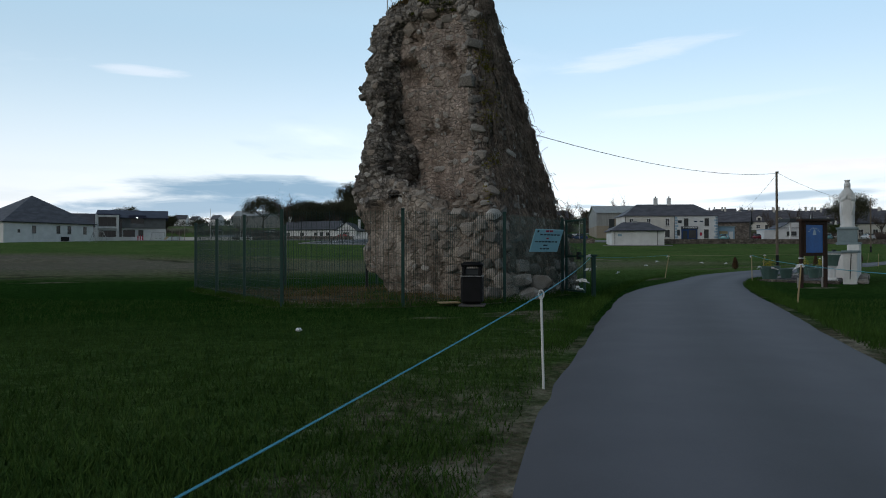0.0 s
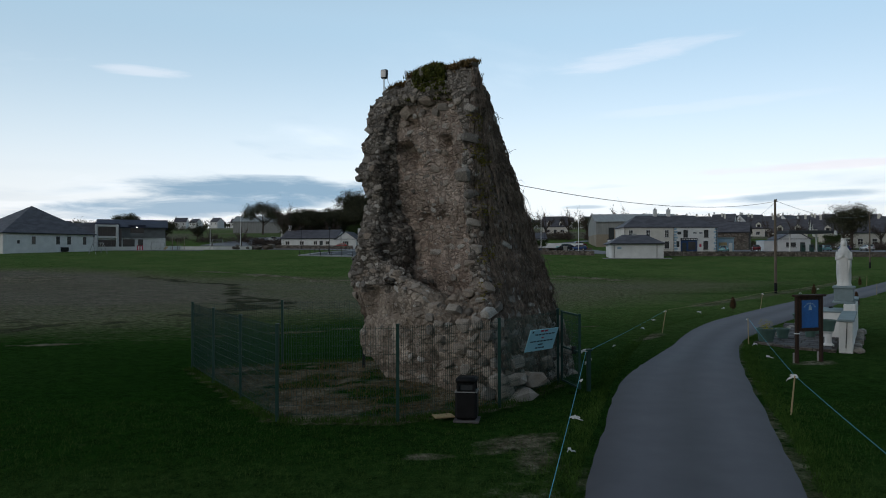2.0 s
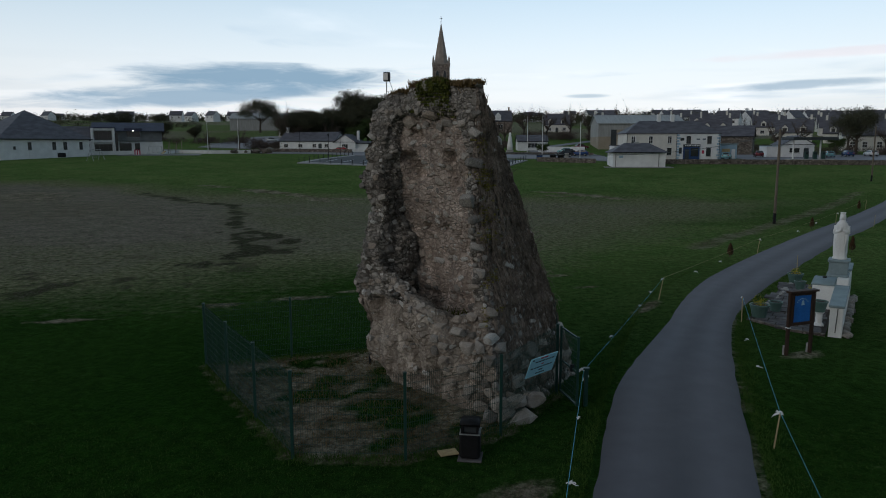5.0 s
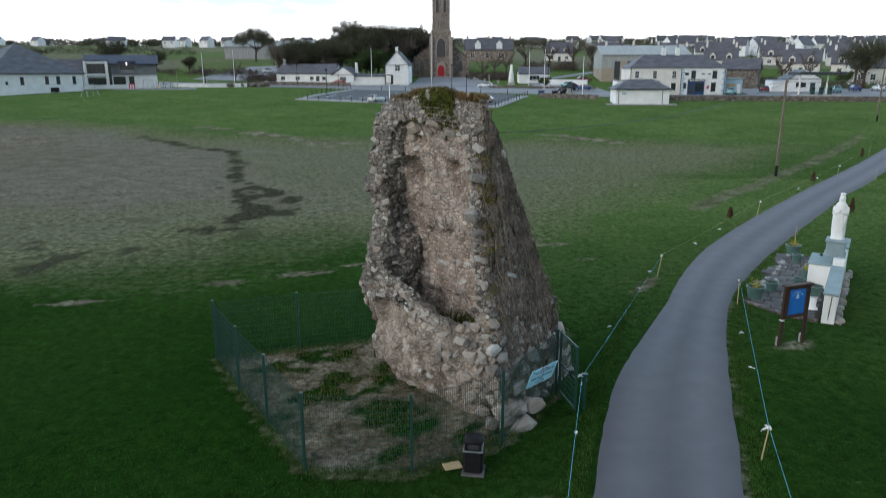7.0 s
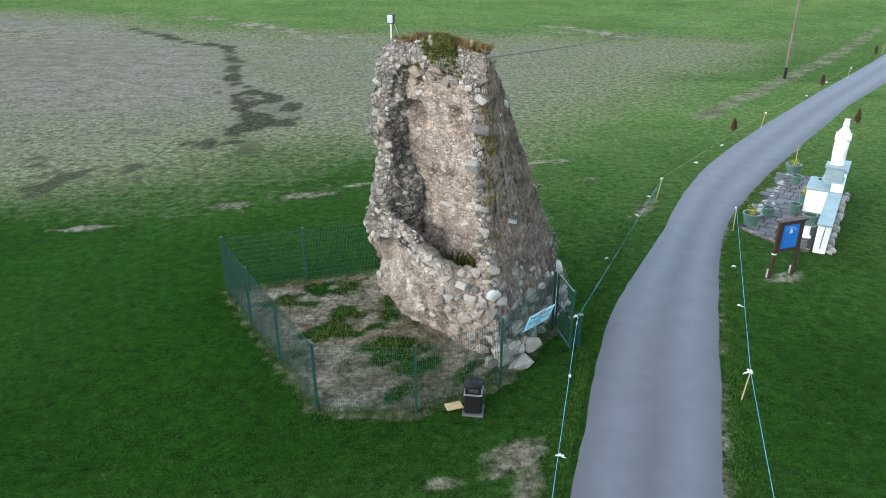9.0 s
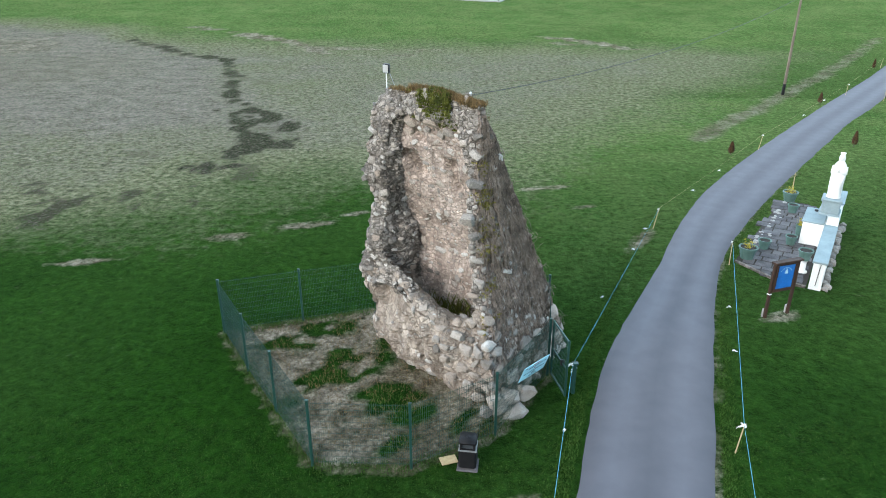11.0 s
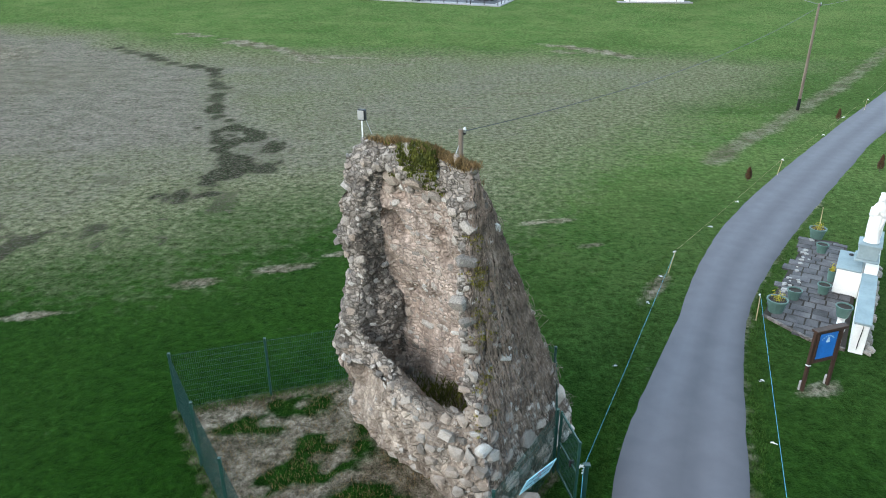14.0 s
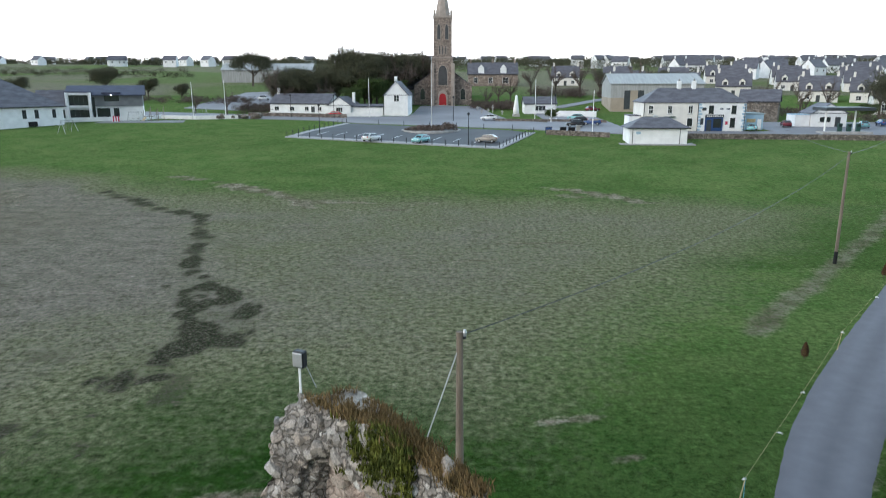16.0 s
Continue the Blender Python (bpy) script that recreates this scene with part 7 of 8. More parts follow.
def hall():
    h = thing("community_hall", "large white hall with a high pyramid slate roof", "hall", at=(-95.6, 150.5, 4.0), turn=58.5)
    part("wall", block(0, 20.5, 0, 16, -1.5, 4.2), WHITE_WALL, h)
    part("roof", roof_mesh(20.5, 16, 4.2, 10.9, "pyramid", 0.6), SLATE, h)
    part("gutter", cable([(-0.6, -0.66, 4.2), (21.1, -0.66, 4.2)], 0.07), DARK_METAL, h)
    for x, z, w, hh in ((3.2, 1.9, 0.5, 0.7), (6.5, 1.8, 0.8, 1.7), (12.0, 1.8, 0.85, 1.8), (14.6, 1.8, 0.85, 1.8), (18.4, 1.8, 0.8, 1.8)):
        window(h, pose(x, 0, z), w, hh, DARK_FRAME)
    part("vent_box", block(12.6, 14.4, -0.35, -0.01, 0.1, 1.1, 0.05), BLACK_PLASTIC, h)
    door(h, pose(6.8, 0, -0.2), 1.0, 2.0, FRAME)
    w = thing("link_wing", "white single-storey wing with a slate roof joining the hall", "wing", at=(-94.5, 174.6, 4.6), turn=22)
    part("wall", block(0, 7.4, 0, 8, -1.0, 3.4), WHITE_WALL, w)
    part("roof", roof_mesh(7.4, 8, 3.4, 7.0, "gable", 0.4), SLATE, w)
    door(w, pose(4.6, 0, 0), 2.2, 2.5, DARK_FRAME, True)
    lamp = part("wall_lamp", block(4.0, 4.3, -0.2, -0.01, 2.9, 3.1, 0.02), LAMP_ON, w, "lit white wall lamp")
    m = thing("modern_clubhouse", "modern two-storey clubhouse, white bay, grey cladding, dark roof", "clubhouse", at=(-88.2, 176.0, 4.75), turn=22)
    part("wall", block(5.2, 16.4, 1.0, 11, -1.0, 3.0), WHITE_WALL, m)
    part("upper_cladding", block(5.2, 16.4, 0.7, 11, 3.0, 5.7), GREY_WALL, m)
    part("roof", roof_mesh(16.8, 11.5, 5.7, 7.9, "gable", 0.25), DARK_SLATE, m)
    bay = part("bay", block(0, 5.2, -0.6, 11, -1.0, 6.3, 0.05), WHITE_WALL, m)
    for x in (-0.1, 4.75):
        part("portal_fin", block(x, x + 0.55, -1.5, -0.604, -1.0, 6.3, 0.03), WHITE_WALL, bay)
    for z in (-0.55, 2.85, 5.75):
        part("portal_slab", block(0.454, 4.746, -1.45, -0.604, z, z + 0.42, 0.02), WHITE_WALL, bay)
    for z in (0.0, 3.35):
        gl = part("glazing", block(0.6, 4.6, -0.68, -0.606, z, z + 2.3), GLASS, bay)
        for x in (1.6, 2.6, 3.6):
            part("mullion", block(x, x + 0.07, -0.72, -0.684, z, z + 2.3), DARK_FRAME, gl)
    part("bay_cap", block(-0.3, 5.5, -1.0, 11.1, 6.3, 6.55, 0.03), DARK_SLATE, m)
    for x0, x1, z0, z1 in ((6.2, 9.0, 0.1, 2.6), (9.8, 11.0, 0.1, 2.6)):
        part("glazed_door", block(x0, x1, 0.92, 0.996, z0, z1), GLASS, m)
    part("balcony_glazing", block(8.0, 11.2, 0.55, 0.696, 3.3, 5.9), GLASS, m)
    part("balcony_rail", block(7.7, 11.5, 0.36, 0.40, 3.1, 4.2), GREY_WALL, m)
    part("white_end_wall", block(12.6, 16.45, 0.90, 0.996, -0.9, 2.9), WHITE_WALL, m)
    part("dormer_hood", block(7.5, 11.7, 0.1, 4.0, 5.95, 6.35, 0.04), DARK_SLATE, m)
    part("side_glazing", block(5.3, 5.9, 0.6, 0.69, 0.4, 5.2), GLASS, m)
    for x, z in ((2.5, 5.95), (9.6, 5.6)):
        part("flood_lamp", block(x - 0.14, x + 0.14, -0.8, -0.64, z, z + 0.18, 0.03), LAMP_ON, m, "lit white floodlight")
    low_wall([(-90.5, 172.6), (-73, 179.4), (-69.5, 184)], 0.95, 0.25, WHITE_WALL, "low white rendered terrace wall")


def playground():
    def swing(at, turn, w, h, label):
        s = thing("swing_frame", label, "swing", "swings", (*at, height(*at)), turn)
        for x in (0, w):
            for y in (-0.9, 0.9):
                part("leg", tube((x + (0.25 if x else -0.25), y, -0.1), (x, 0, h), 0.05), METAL, s)
        part("crossbar", tube((-0.1, 0, h), (w + 0.1, 0, h), 0.05), METAL, s)
        for k in (0.33, 0.66):
            seat = part("swing_seat", block(w * k - 0.22, w * k + 0.22, -0.08, 0.08, 0.5, 0.55), BLACK_PLASTIC, s)
            for dx in (-0.2, 0.2):
                part("chain", tube((w * k + dx, 0, 0.55), (w * k + dx, 0, h), 0.012, 0.012, 4), METAL, seat)
    swing((-75.5, 149.5), 78, 3.2, 2.4, "galvanised swing frame on the grass")
    swing((-60.2, 181.0), 60, 3.4, 2.6, "tall white swing frame beside the wall")
    swing((-74.2, 176.5), 10, 3.0, 2.1, "small metal swing frame on the play area")
    patch("play_surface", [(-80, 171.5), (-60, 172.5), (-61.5, 178), (-79, 176.5)], OLD_ASPHALT, "dark rubber play surface", "play surface", 0.07)
    p = thing("climbing_frame", "wooden climbing frame with an orange slide", "climbing frame", at=(-70.4, 176, height(0, 176)))
    for k in range(6):
        part("post", tube((k * 0.85, (k % 2) * 1.2, -0.1), (k * 0.85, (k % 2) * 1.2, 2.6 + 0.4 * (k % 3)), 0.07), BROWN_STONE, p)
    part("platform", block(0, 2.2, 0, 1.2, 1.1, 1.2), WOOD, p)
    part("slide", prism([(0.2, -1.8), (0.8, -1.8), (0.8, 0), (0.2, 0)], 0.9, 1.0), STAKE_WOOD, p, "orange slide").rotation_euler = (0.35, 0, 0)
    q = thing("play_house", "small red and white striped play panel", "play equipment", at=(-77.5, 174.8, height(0, 174.8)))
    for k in range(6):
        part("stripe_board", block(k * 0.3, k * 0.3 + 0.28, 0, 0.1, 0, 1.1 + 0.2 * (k % 2)), RED_PRINT if k % 2 else FRAME, q)


def street_furniture():
    # posts round the car park
    first = thing("bollard", "short dark post edging the car park", "bollard", "bollards round the car park", (-29.6, 143.5, height(0, 143.5)))
    part("shaft", tube((0, 0, -0.1), (0, 0, 1.05), 0.075, 0.065, 8), DARK_METAL, first)
    part("cap", lathe([(0.08, 1.05), (0.05, 1.12), (0.01, 1.14)], 8), DARK_METAL, first)
    runs = (((-29.6, 143.5), (9.6, 129.3), 17), ((9.6, 129.3), (17.8, 149.4), 11), ((-29.6, 143.5), (-22, 169.8), 12), ((-20, 168.5), (14, 154), 6))
    for (ax, ay), (bx, by), n in runs:
        for k in range(1, n + 1):
            x, y = ax + (bx - ax) * k / n, ay + (by - ay) * k / n
            copy_thing(first, pose(x, y, height(x, y)))
    def lamp_post(at, h, material, label, head=True):
        p = thing("lamp_post", label, "lamp post", "lamp posts", (*at, height(*at)))
        part("shaft", tube((0, 0, -0.2), (0, 0, h), 0.09, 0.05, 8), material, p)
        if head:
            part("lantern", lathe([(0.06, h), (0.20, h + 0.15), (0.22, h + 0.45), (0.05, h + 0.6)], 8), DARK_METAL, p)
    for at in ((-24.2, 148.0), (4.4, 132.5), (2.2, 176), (27.5, 186), (-38, 186), (-27, 184)):
        lamp_post(at, 5.2, DARK_METAL, "dark lamp post with a lantern head")
    for at, h in (((-55.5, 190), 9.0), ((29.5, 150.0), 8.2), ((24.5, 172), 9.5), ((21.3, 176), 9.5), ((-18.6, 186.5), 9.5), ((-64.5, 192), 8.5)):
        lamp_post(at, h, WHITE_PAINT, "tall slim pale painted pole", False)
    lamp_post((-2.4, 152.5), 15.0, METAL, "very tall slim grey mast in the car park island", False)
    m = thing("planted_mound", "low dark shrub mound in the car park island", "shrub bed", at=(-2.5, 153.5, height(0, 153.5)))
    part("kerb_ring", lathe([(6.0, -0.3), (6.0, 0.22), (5.7, 0.22), (5.7, 0.1)], 24), KERB, m)
    v, f = [], []
    rng = random.Random(2)
    for _ in range(1500):
        a, r = rng.uniform(0, 6.28), 5.4 * math.sqrt(rng.random())
        c = Vector((r * math.cos(a), 0.55 * r * math.sin(a), 0.1 + 1.0 * rng.random() * (1 - (r / 5.6) ** 2) + (0.9 * rng.random() if r * math.cos(a) > 2.5 else 0)))
        k = len(v)
        v.extend((c, c + Vector((rng.gauss(0, 0.2), rng.gauss(0, 0.2), rng.gauss(0, 0.2))), c + Vector((rng.gauss(0, 0.2), rng.gauss(0, 0.2), 0.3))))
        f.append((k, k + 1, k + 2))
    mesh_object("shrubs", v, f, BARE_TWIG, m, "", "stuff")
    r = thing("boulder_heap", "heap of brown boulders at the field edge", "boulders", at=(-50, 183.5, height(0, 183.5)))
    for k in range(14):
        bm = bmesh.new()
        bmesh.ops.create_icosphere(bm, subdivisions=1, radius=rng.uniform(0.5, 1.2))
        for vv in bm.verts:
            vv.co *= rng.uniform(0.8, 1.15)
            vv.co.z *= 0.75
        part("boulder", bm, RUIN_STONE, r).location = (rng.uniform(-5, 6), rng.uniform(-1.5, 1.5), 0.3 + 0.5 * rng.random())
    for k, (x, c) in enumerate(((20.2, "blue"), (23.0, "black"), (24.6, "black"))):
        b = thing("waste_bin", "dark wheeled waste bin beside the path", "bin", "bins beside the path", (x, 149.5 - 0.4 * k, height(0, 149)))
        part("body", block(0, 1.2, 0, 0.8, 0, 1.1, 0.05), CAR_PAINTS[c] if c == "blue" else BLACK_PLASTIC, b)
        part("lid", block(-0.04, 1.24, -0.04, 0.84, 1.1, 1.2, 0.03), BLACK_PLASTIC, b)
    pl = thing("stone_pillar", "short grey stone pillar by the path", "pillar", at=(26.4, 148.6, height(0, 148.6)))
    part("shaft", block(-0.35, 0.35, -0.35, 0.35, -0.2, 1.5, 0.05), KERB, pl)
    part("cap", block(-0.42, 0.42, -0.42, 0.42, 1.5, 1.65, 0.04), KERB, pl)
    mon = thing("white_monument", "white pointed memorial statue on a plinth", "monument", at=(18.3, 190.5, height(0, 190.5)))
    part("plinth", block(-0.9, 0.9, -0.9, 0.9, -0.3, 0.6, 0.05), KERB, mon)
    part("figure", lathe([(0.7, 0.6), (0.75, 1.6), (0.6, 2.8), (0.45, 3.9), (0.3, 4.5), (0.36, 4.9), (0.1, 5.3)], 12), WHITE_PAINT, mon, smooth=True)
    bench = thing("white_bench", "white painted bench on the lawn", "bench", at=(25.0, 178.5, height(0, 178.5)))
    for y, z in ((0.0, 0.45), (0.25, 0.45), (0.42, 0.75), (0.45, 0.95)):
        part("slat", block(0, 1.9, y, y + 0.1, z, z + 0.06), WHITE_PAINT, bench)
    for x in (0.1, 1.7):
        part("leg", block(x, x + 0.1, 0.0, 0.5, 0, 0.45), WHITE_PAINT, bench)
    for x, y, h in ((11.8, 200, 1.3), (13.2, 203, 2.0), (10.0, 199, 1.1), (15.3, 197, 1.0), (9.2, 207, 1.2)):
        g = thing("churchyard_cross", "pale stone grave cross in the churchyard", "grave cross", "grave crosses", (x, y, height(x, y)))
        part("stem", block(-0.14, 0.14, -0.1, 0.1, -0.2, h, 0.02), KERB, g)
        part("arm", block(-0.38, 0.38, -0.105, 0.105, h * 0.62, h * 0.62 + 0.22, 0.02), KERB, g)


def fuel_station():
    k = house("fuel_kiosk", "small white fuel station shop with a gabled slate roof", (78.2, 161.0), -4, 7.2, 6, 2.9, 5.0, "end", windows=(("f", 2.8, 1.0, 2.4, 1.2, 0),), doors=(("f", 5.4, 1.1, 2.1, DARK_FRAME),), category="shop")
    ext = thing("lean_to", "white flat-roofed lean-to with a pale door", "lean-to", at=(75.0, 161.5, height(0, 161)))
    part("body", block(0, 3.1, 0, 4, -0.5, 2.5), WHITE_WALL, ext)
    part("roof", block(-0.1, 3.1, -0.1, 4.1, 2.5, 2.65), PALE_BLUE, ext)
    c = thing("fuel_canopy", "dark flat canopy on two white columns over fuel pumps", "canopy", at=(74.4, 149.6, height(0, 149.6)))
    part("deck", block(0, 9.6, -1.2, 4.2, 4.3, 4.95, 0.05), DARK_FRAME, c)
    for x in (1.2, 7.0):
        part("column", tube((x, 1.0, 0), (x, 1.0, 4.3), 0.18, 0.18, 10), WHITE_PAINT, c)
    part("island", block(-0.8, 8.8, -2.6, 0.4, -0.6, 0.35, 0.05), KERB, c)
    for x in (2.6, 4.4, 6.2):
        p = part("pump", block(x, x + 0.8, -1.4, -0.9, 0.35, 1.9, 0.04), GREEN_STEEL, c)
        part("display", block(x + 0.1, x + 0.7, -1.43, -1.404, 1.3, 1.7), GLASS, p)
    s = thing("blue_shop", "small pale blue flat-roofed shop beside the public house", "shop", at=(61.4, 155.2, height(0, 155.2)))
    part("body", block(0, 4.0, 0, 6, -0.5, 3.1), PALE_BLUE, s)
    part("roof", block(-0.15, 4.15, -0.2, 6.1, 3.1, 3.35, 0.03), GREY_SLAB, s)
    part("sign_panel", block(0.6, 2.4, -0.06, -0.004, 1.5, 2.2), STAKE_WOOD, s)
    part("door", block(2.8, 3.6, -0.05, -0.004, 0.02, 2.1), FRAME, s)


def cottages():
    house("cottage", "long white bungalow with a slate roof and tall chimney", (-46.5, 199.5), -16, 17, 8, 2.7, 5.3, "gable", windows=(("f", 2.0, 0.9, 1.4, 1.1), ("f", 6.5, 0.9, 1.4, 1.1), ("f", 10.8, 0.9, 1.2, 1.1), ("f", 14.5, 0.9, 1.2, 1.1)), doors=(("f", 12.6, 1.0, 2.0, DARK_FRAME),), chimneys=((0.6, 4, 1.4),), group="cottages")
    house("cottage", "white cottage with a front gable beside the bungalow", (-30.0, 193.6), -10, 6.0, 8, 2.6, 4.8, "end", windows=(("f", 3.0, 0.8, 1.8, 1.3, 2),), chimneys=((5.4, 5, 1.0),), group="cottages")
    house("garage", "low white flat-fronted annexe beside the cottages", (-23.9, 193.4), -4, 8.2, 5, 2.3, 2.9, "gable", category="annexe")
    house("gable_house", "tall white house with its plain gable facing the road", (-15.4, 192.6), -3, 6.1, 11, 5.2, 8.8, "end", windows=(("f", 3.2, 3.6, 1.4, 1.6),), chimneys=((3.05, 0.5, 1.0),))
    house("dormer_house", "grey two-storey house half hidden behind trees", (-14.5, 226), 0, 12, 8, 4.5, 7.6, "gable", CREAM_WALL, SLATE, windows=(("f", 2.5, 2.4, 1.2, 1.3), ("f", 6, 2.4, 1.2, 1.3), ("f", 9.5, 2.4, 1.2, 1.3)), chimneys=((6, 4, 1.2),))
    house("cottage", "small white cottage with a slate roof beside the lawn", (21.4, 199.0), 0, 8.4, 6, 2.6, 4.5, "gable", windows=(("f", 4.2, 0.8, 2.8, 1.4, 2),), group="cottages")
    house("stone_barn", "roofed ruin of brown stone with a gable window", (69.5, 178), -28, 8.5, 7, 4.4, 7.2, "gable", RUIN_STONE, SLATE, windows=(("r", 3.5, 3.4, 0.9, 1.2, 0),), category="barn", frame=DARK_FRAME)
    big = house("school_house", "grey slate-roofed house with white dormers among trees", (9.5, 300), 0, 20, 9, 4.6, 9.4, "gable", BROWN_STONE, SLATE, windows=(("f", 3, 1.2, 1.6, 2.2), ("f", 9, 1.2, 1.6, 2.2), ("f", 15, 1.2, 2.4, 2.2)), chimneys=((1, 4.5, 1.4), (10, 4.5, 1.4), (19, 4.5, 1.4)))
    for x in (4, 13):
        part("dormer", walls_mesh(2.4, 3, 2.2, 3.6, "end", 0), WHITE_WALL, big).location = (x, 0.2, 5.0)
    w = thing("warehouse", "large grey corrugated warehouse with dark panels for open doorways", "warehouse", at=(45.5, 205, 6.2), turn=-6)
    part("wall", block(0.05, 16, 0.05, 21.9, -1, 3.0), TAN_SHEET, w)
    part("upper_sheeting", walls_mesh(24.5, 22, 6.8, 9.6, "gable", 3.0), SHEET, w)
    part("roof", roof_mesh(24.5, 22, 6.8, 9.6, "gable", 0.4), SHEET, w)
    part("side_bay", block(16.06, 24.45, 0.05, 21.9, -1, 3.0), SHEET, w)
    # dark panels on the solid wall, painted as the shade inside open doorways
    for x0, x1 in ((3.6, 5.2), (7.2, 8.8)):
        part("doorway", block(x0, x1, -0.12, -0.055, 0, 5.0), DARK_FRAME, w)
    part("sliding_door", block(5.2, 7.2, -0.2, -0.055, 0, 5.0), TAN_SHEET, w)
    g = thing("hillside_shed", "long pale green sheeted farm building on the hill", "farm building", at=(-100, 330, height(0, 330)), turn=4)
    part("wall", block(0, 40, 0, 16, -2, 5.5), SHEET, g)
    part("roof", roof_mesh(40, 16, 5.5, 8.5, "gable", 0.4), SHEET, g)
    house("hill_house", "pale two-storey house on the wooded rise", (-62, 265), 0, 14, 9, 5.2, 8.4, "hip", CREAM_WALL, SLATE, windows=(("f", 3, 3.0, 1.3, 1.5), ("f", 7, 3.0, 1.3, 1.5), ("f", 11, 3.0, 1.3, 1.5)))


def estate():
    """Rows of dormer houses on the rise to the right, and the scattered roofs along the skyline."""
    rng = random.Random(21)
    def dormer_house(at, turn, wall):
        h = house("estate_house", "cream dormer house with a slate roof in an estate row", at, turn, 11, 9, 3.4, 8.2, "gable", wall, SLATE, windows=(("f", 2.4, 0.9, 1.5, 1.3), ("f", 8.6, 0.9, 1.5, 1.3), ("r", 3.0, 3.8, 1.2, 1.4), ("r", 6.2, 1.0, 1.2, 1.4)), doors=(("f", 5.5, 1.1, 2.1, DARK_FRAME),), chimneys=((0.6, 4.5, 1.3), (10.4, 4.5, 1.3)), group="estate houses", base=-2.5)
        for x in (1.8, 7.2):
            d = part("dormer", walls_mesh(1.9, 2.6, 1.9, 2.9, "end", 0), wall, h)
            d.location = (x, 0.3, 3.3)
            part("pane", block(0.4, 1.5, -0.06, -0.01, 0.4, 1.7), GLASS, d)
            part("dormer_roof", roof_mesh(1.9, 2.6, 1.9, 2.9, "end", 0.12, 0.1), SLATE, d)
        return h
    first = None
    spots = [(58, 262, -24), (76, 258, -24), (93, 255, -20), (112, 236, -28), (126, 232, -30), (141, 243, -30), (104, 285, -20), (124, 278, -20), (146, 272, -24), (165, 262, -28), (84, 292, -16), (64, 300, -14), (180, 285, -25), (160, 300, -22), (136, 308, -18), (112, 318, -14), (44, 305, -10), (200, 262, -30)]
    for k, (x, y, turn) in enumerate(spots):
        if first is None:
            first = dormer_house((x, y), turn, CREAM_WALL)
        else:
            copy_thing(first, pose(x, y, height(x, y) - 0.3, 0, 0, turn))
    house("long_house", "cream house with a long blue-grey roof near the fuel station", (112, 196), -22, 16, 8, 4.2, 7.6, "gable", CREAM_WALL, SLATE, windows=(("f", 2.5, 1.0, 1.3, 1.6), ("f", 5.5, 1.0, 1.3, 1.6), ("f", 9, 1.0, 1.3, 1.6), ("f", 13, 1.0, 1.3, 1.6)), chimneys=((0.6, 4, 1.2), (15.4, 4, 1.2)))
    far = None
    for k in range(120):
        x, y = (rng.uniform(-480, 480), rng.uniform(640, 900)) if k % 5 < 3 else (rng.uniform(110, 420), rng.uniform(330, 640))
        if far is None:
            far = house("far_house", "distant white house with a slate roof on the skyline", (x, y), rng.uniform(-25, 25), 11, 8, 3.4, 7.6, "gable", WHITE_WALL, SLATE, windows=(("f", 2.5, 1.0, 1.4, 1.4), ("f", 8.5, 1.0, 1.4, 1.4)), chimneys=((0.6, 4, 1.2),), group="skyline houses", base=-6)
        else:
            copy_thing(far, pose(x, y, height(x, y) + 1.5, 0, 0, rng.uniform(-35, 35)))


def village_walls():
    low_wall([(20, 147.5), (31.5, 143.5)], 0.9, 0.35, RUIN_STONE, "low brown stone wall along the road")
    low_wall([(43.6, 141.8), (60, 141.0), (84, 139.2), (120, 137.5)], 0.95, 0.35, RUIN_STONE, "low brown stone wall along the road")
    low_wall([(-70, 184), (-60, 181.5), (-50.5, 183.5)], 0.85, 0.3, WHITE_WALL, "low white wall behind the field")
    low_wall([(-50, 190.8), (-40, 189.0), (-24, 184.5)], 1.0, 0.35, RUIN_STONE, "low brown stone wall along the road")
    low_wall([(-45, 191.5), (-30, 190.5), (-16, 189.5)], 1.0, 0.25, WHITE_WALL, "low white garden wall before the cottages")
    low_wall([(12, 176), (30, 173.5), (37, 171)], 0.6, 0.3, RUIN_STONE, "low stone edging wall of the lawn")
    low_wall([(26, 190), (38, 187)], 1.5, 0.3, WHITE_WALL, "white yard wall behind parked cars")
    for at, turn, c, label in (((-13.0, 138.0), 58, "white", "white hatchback parked on the car park"), ((-4.0, 135.8), -120, "teal", "teal hatchback parked on the car park"), ((7.8, 136.2), 160, "beige", "beige estate car parked on the car park"), ((-27.6, 187.6), 170, "red", "red hatchback parked by the cottages"),
                               ((10.6, 176.8), 175, "white", "white rounded car by the church forecourt"), ((28.0, 160.5), 175, "black", "black four-wheel-drive parked by the lawn"), ((32.5, 165), 160, "blue", "blue car parked in the yard"), ((30.6, 171), 165, "black", "dark car parked in the yard"), ((31.2, 178), 165, "teal", "silver-blue car parked in the yard"),
                               ((61.8, 151.8), 60, "teal", "pale blue hatchback outside the shop"), ((72.4, 160.0), 75, "maroon", "maroon hatchback on the forecourt"), ((94, 162), 80, "blue", "blue hatchback on the forecourt"), ((100, 163), 85, "white", "white car on the forecourt"), ((87.5, 158), 75, "teal", "teal hatchback by the pumps"),
                               ((-58, 238), 20, "white", "white van-like car in the hillside yard"), ((-52, 240), 10, "black", "dark car in the hillside yard"), ((40.5, 204), 10, "maroon", "dark red car beside the warehouse"), ((56.5, 201), 10, "blue", "blue car beside the warehouse")):
        car(at, turn, c, label, 1.12 if "four" in label or "van" in label else 1.0)


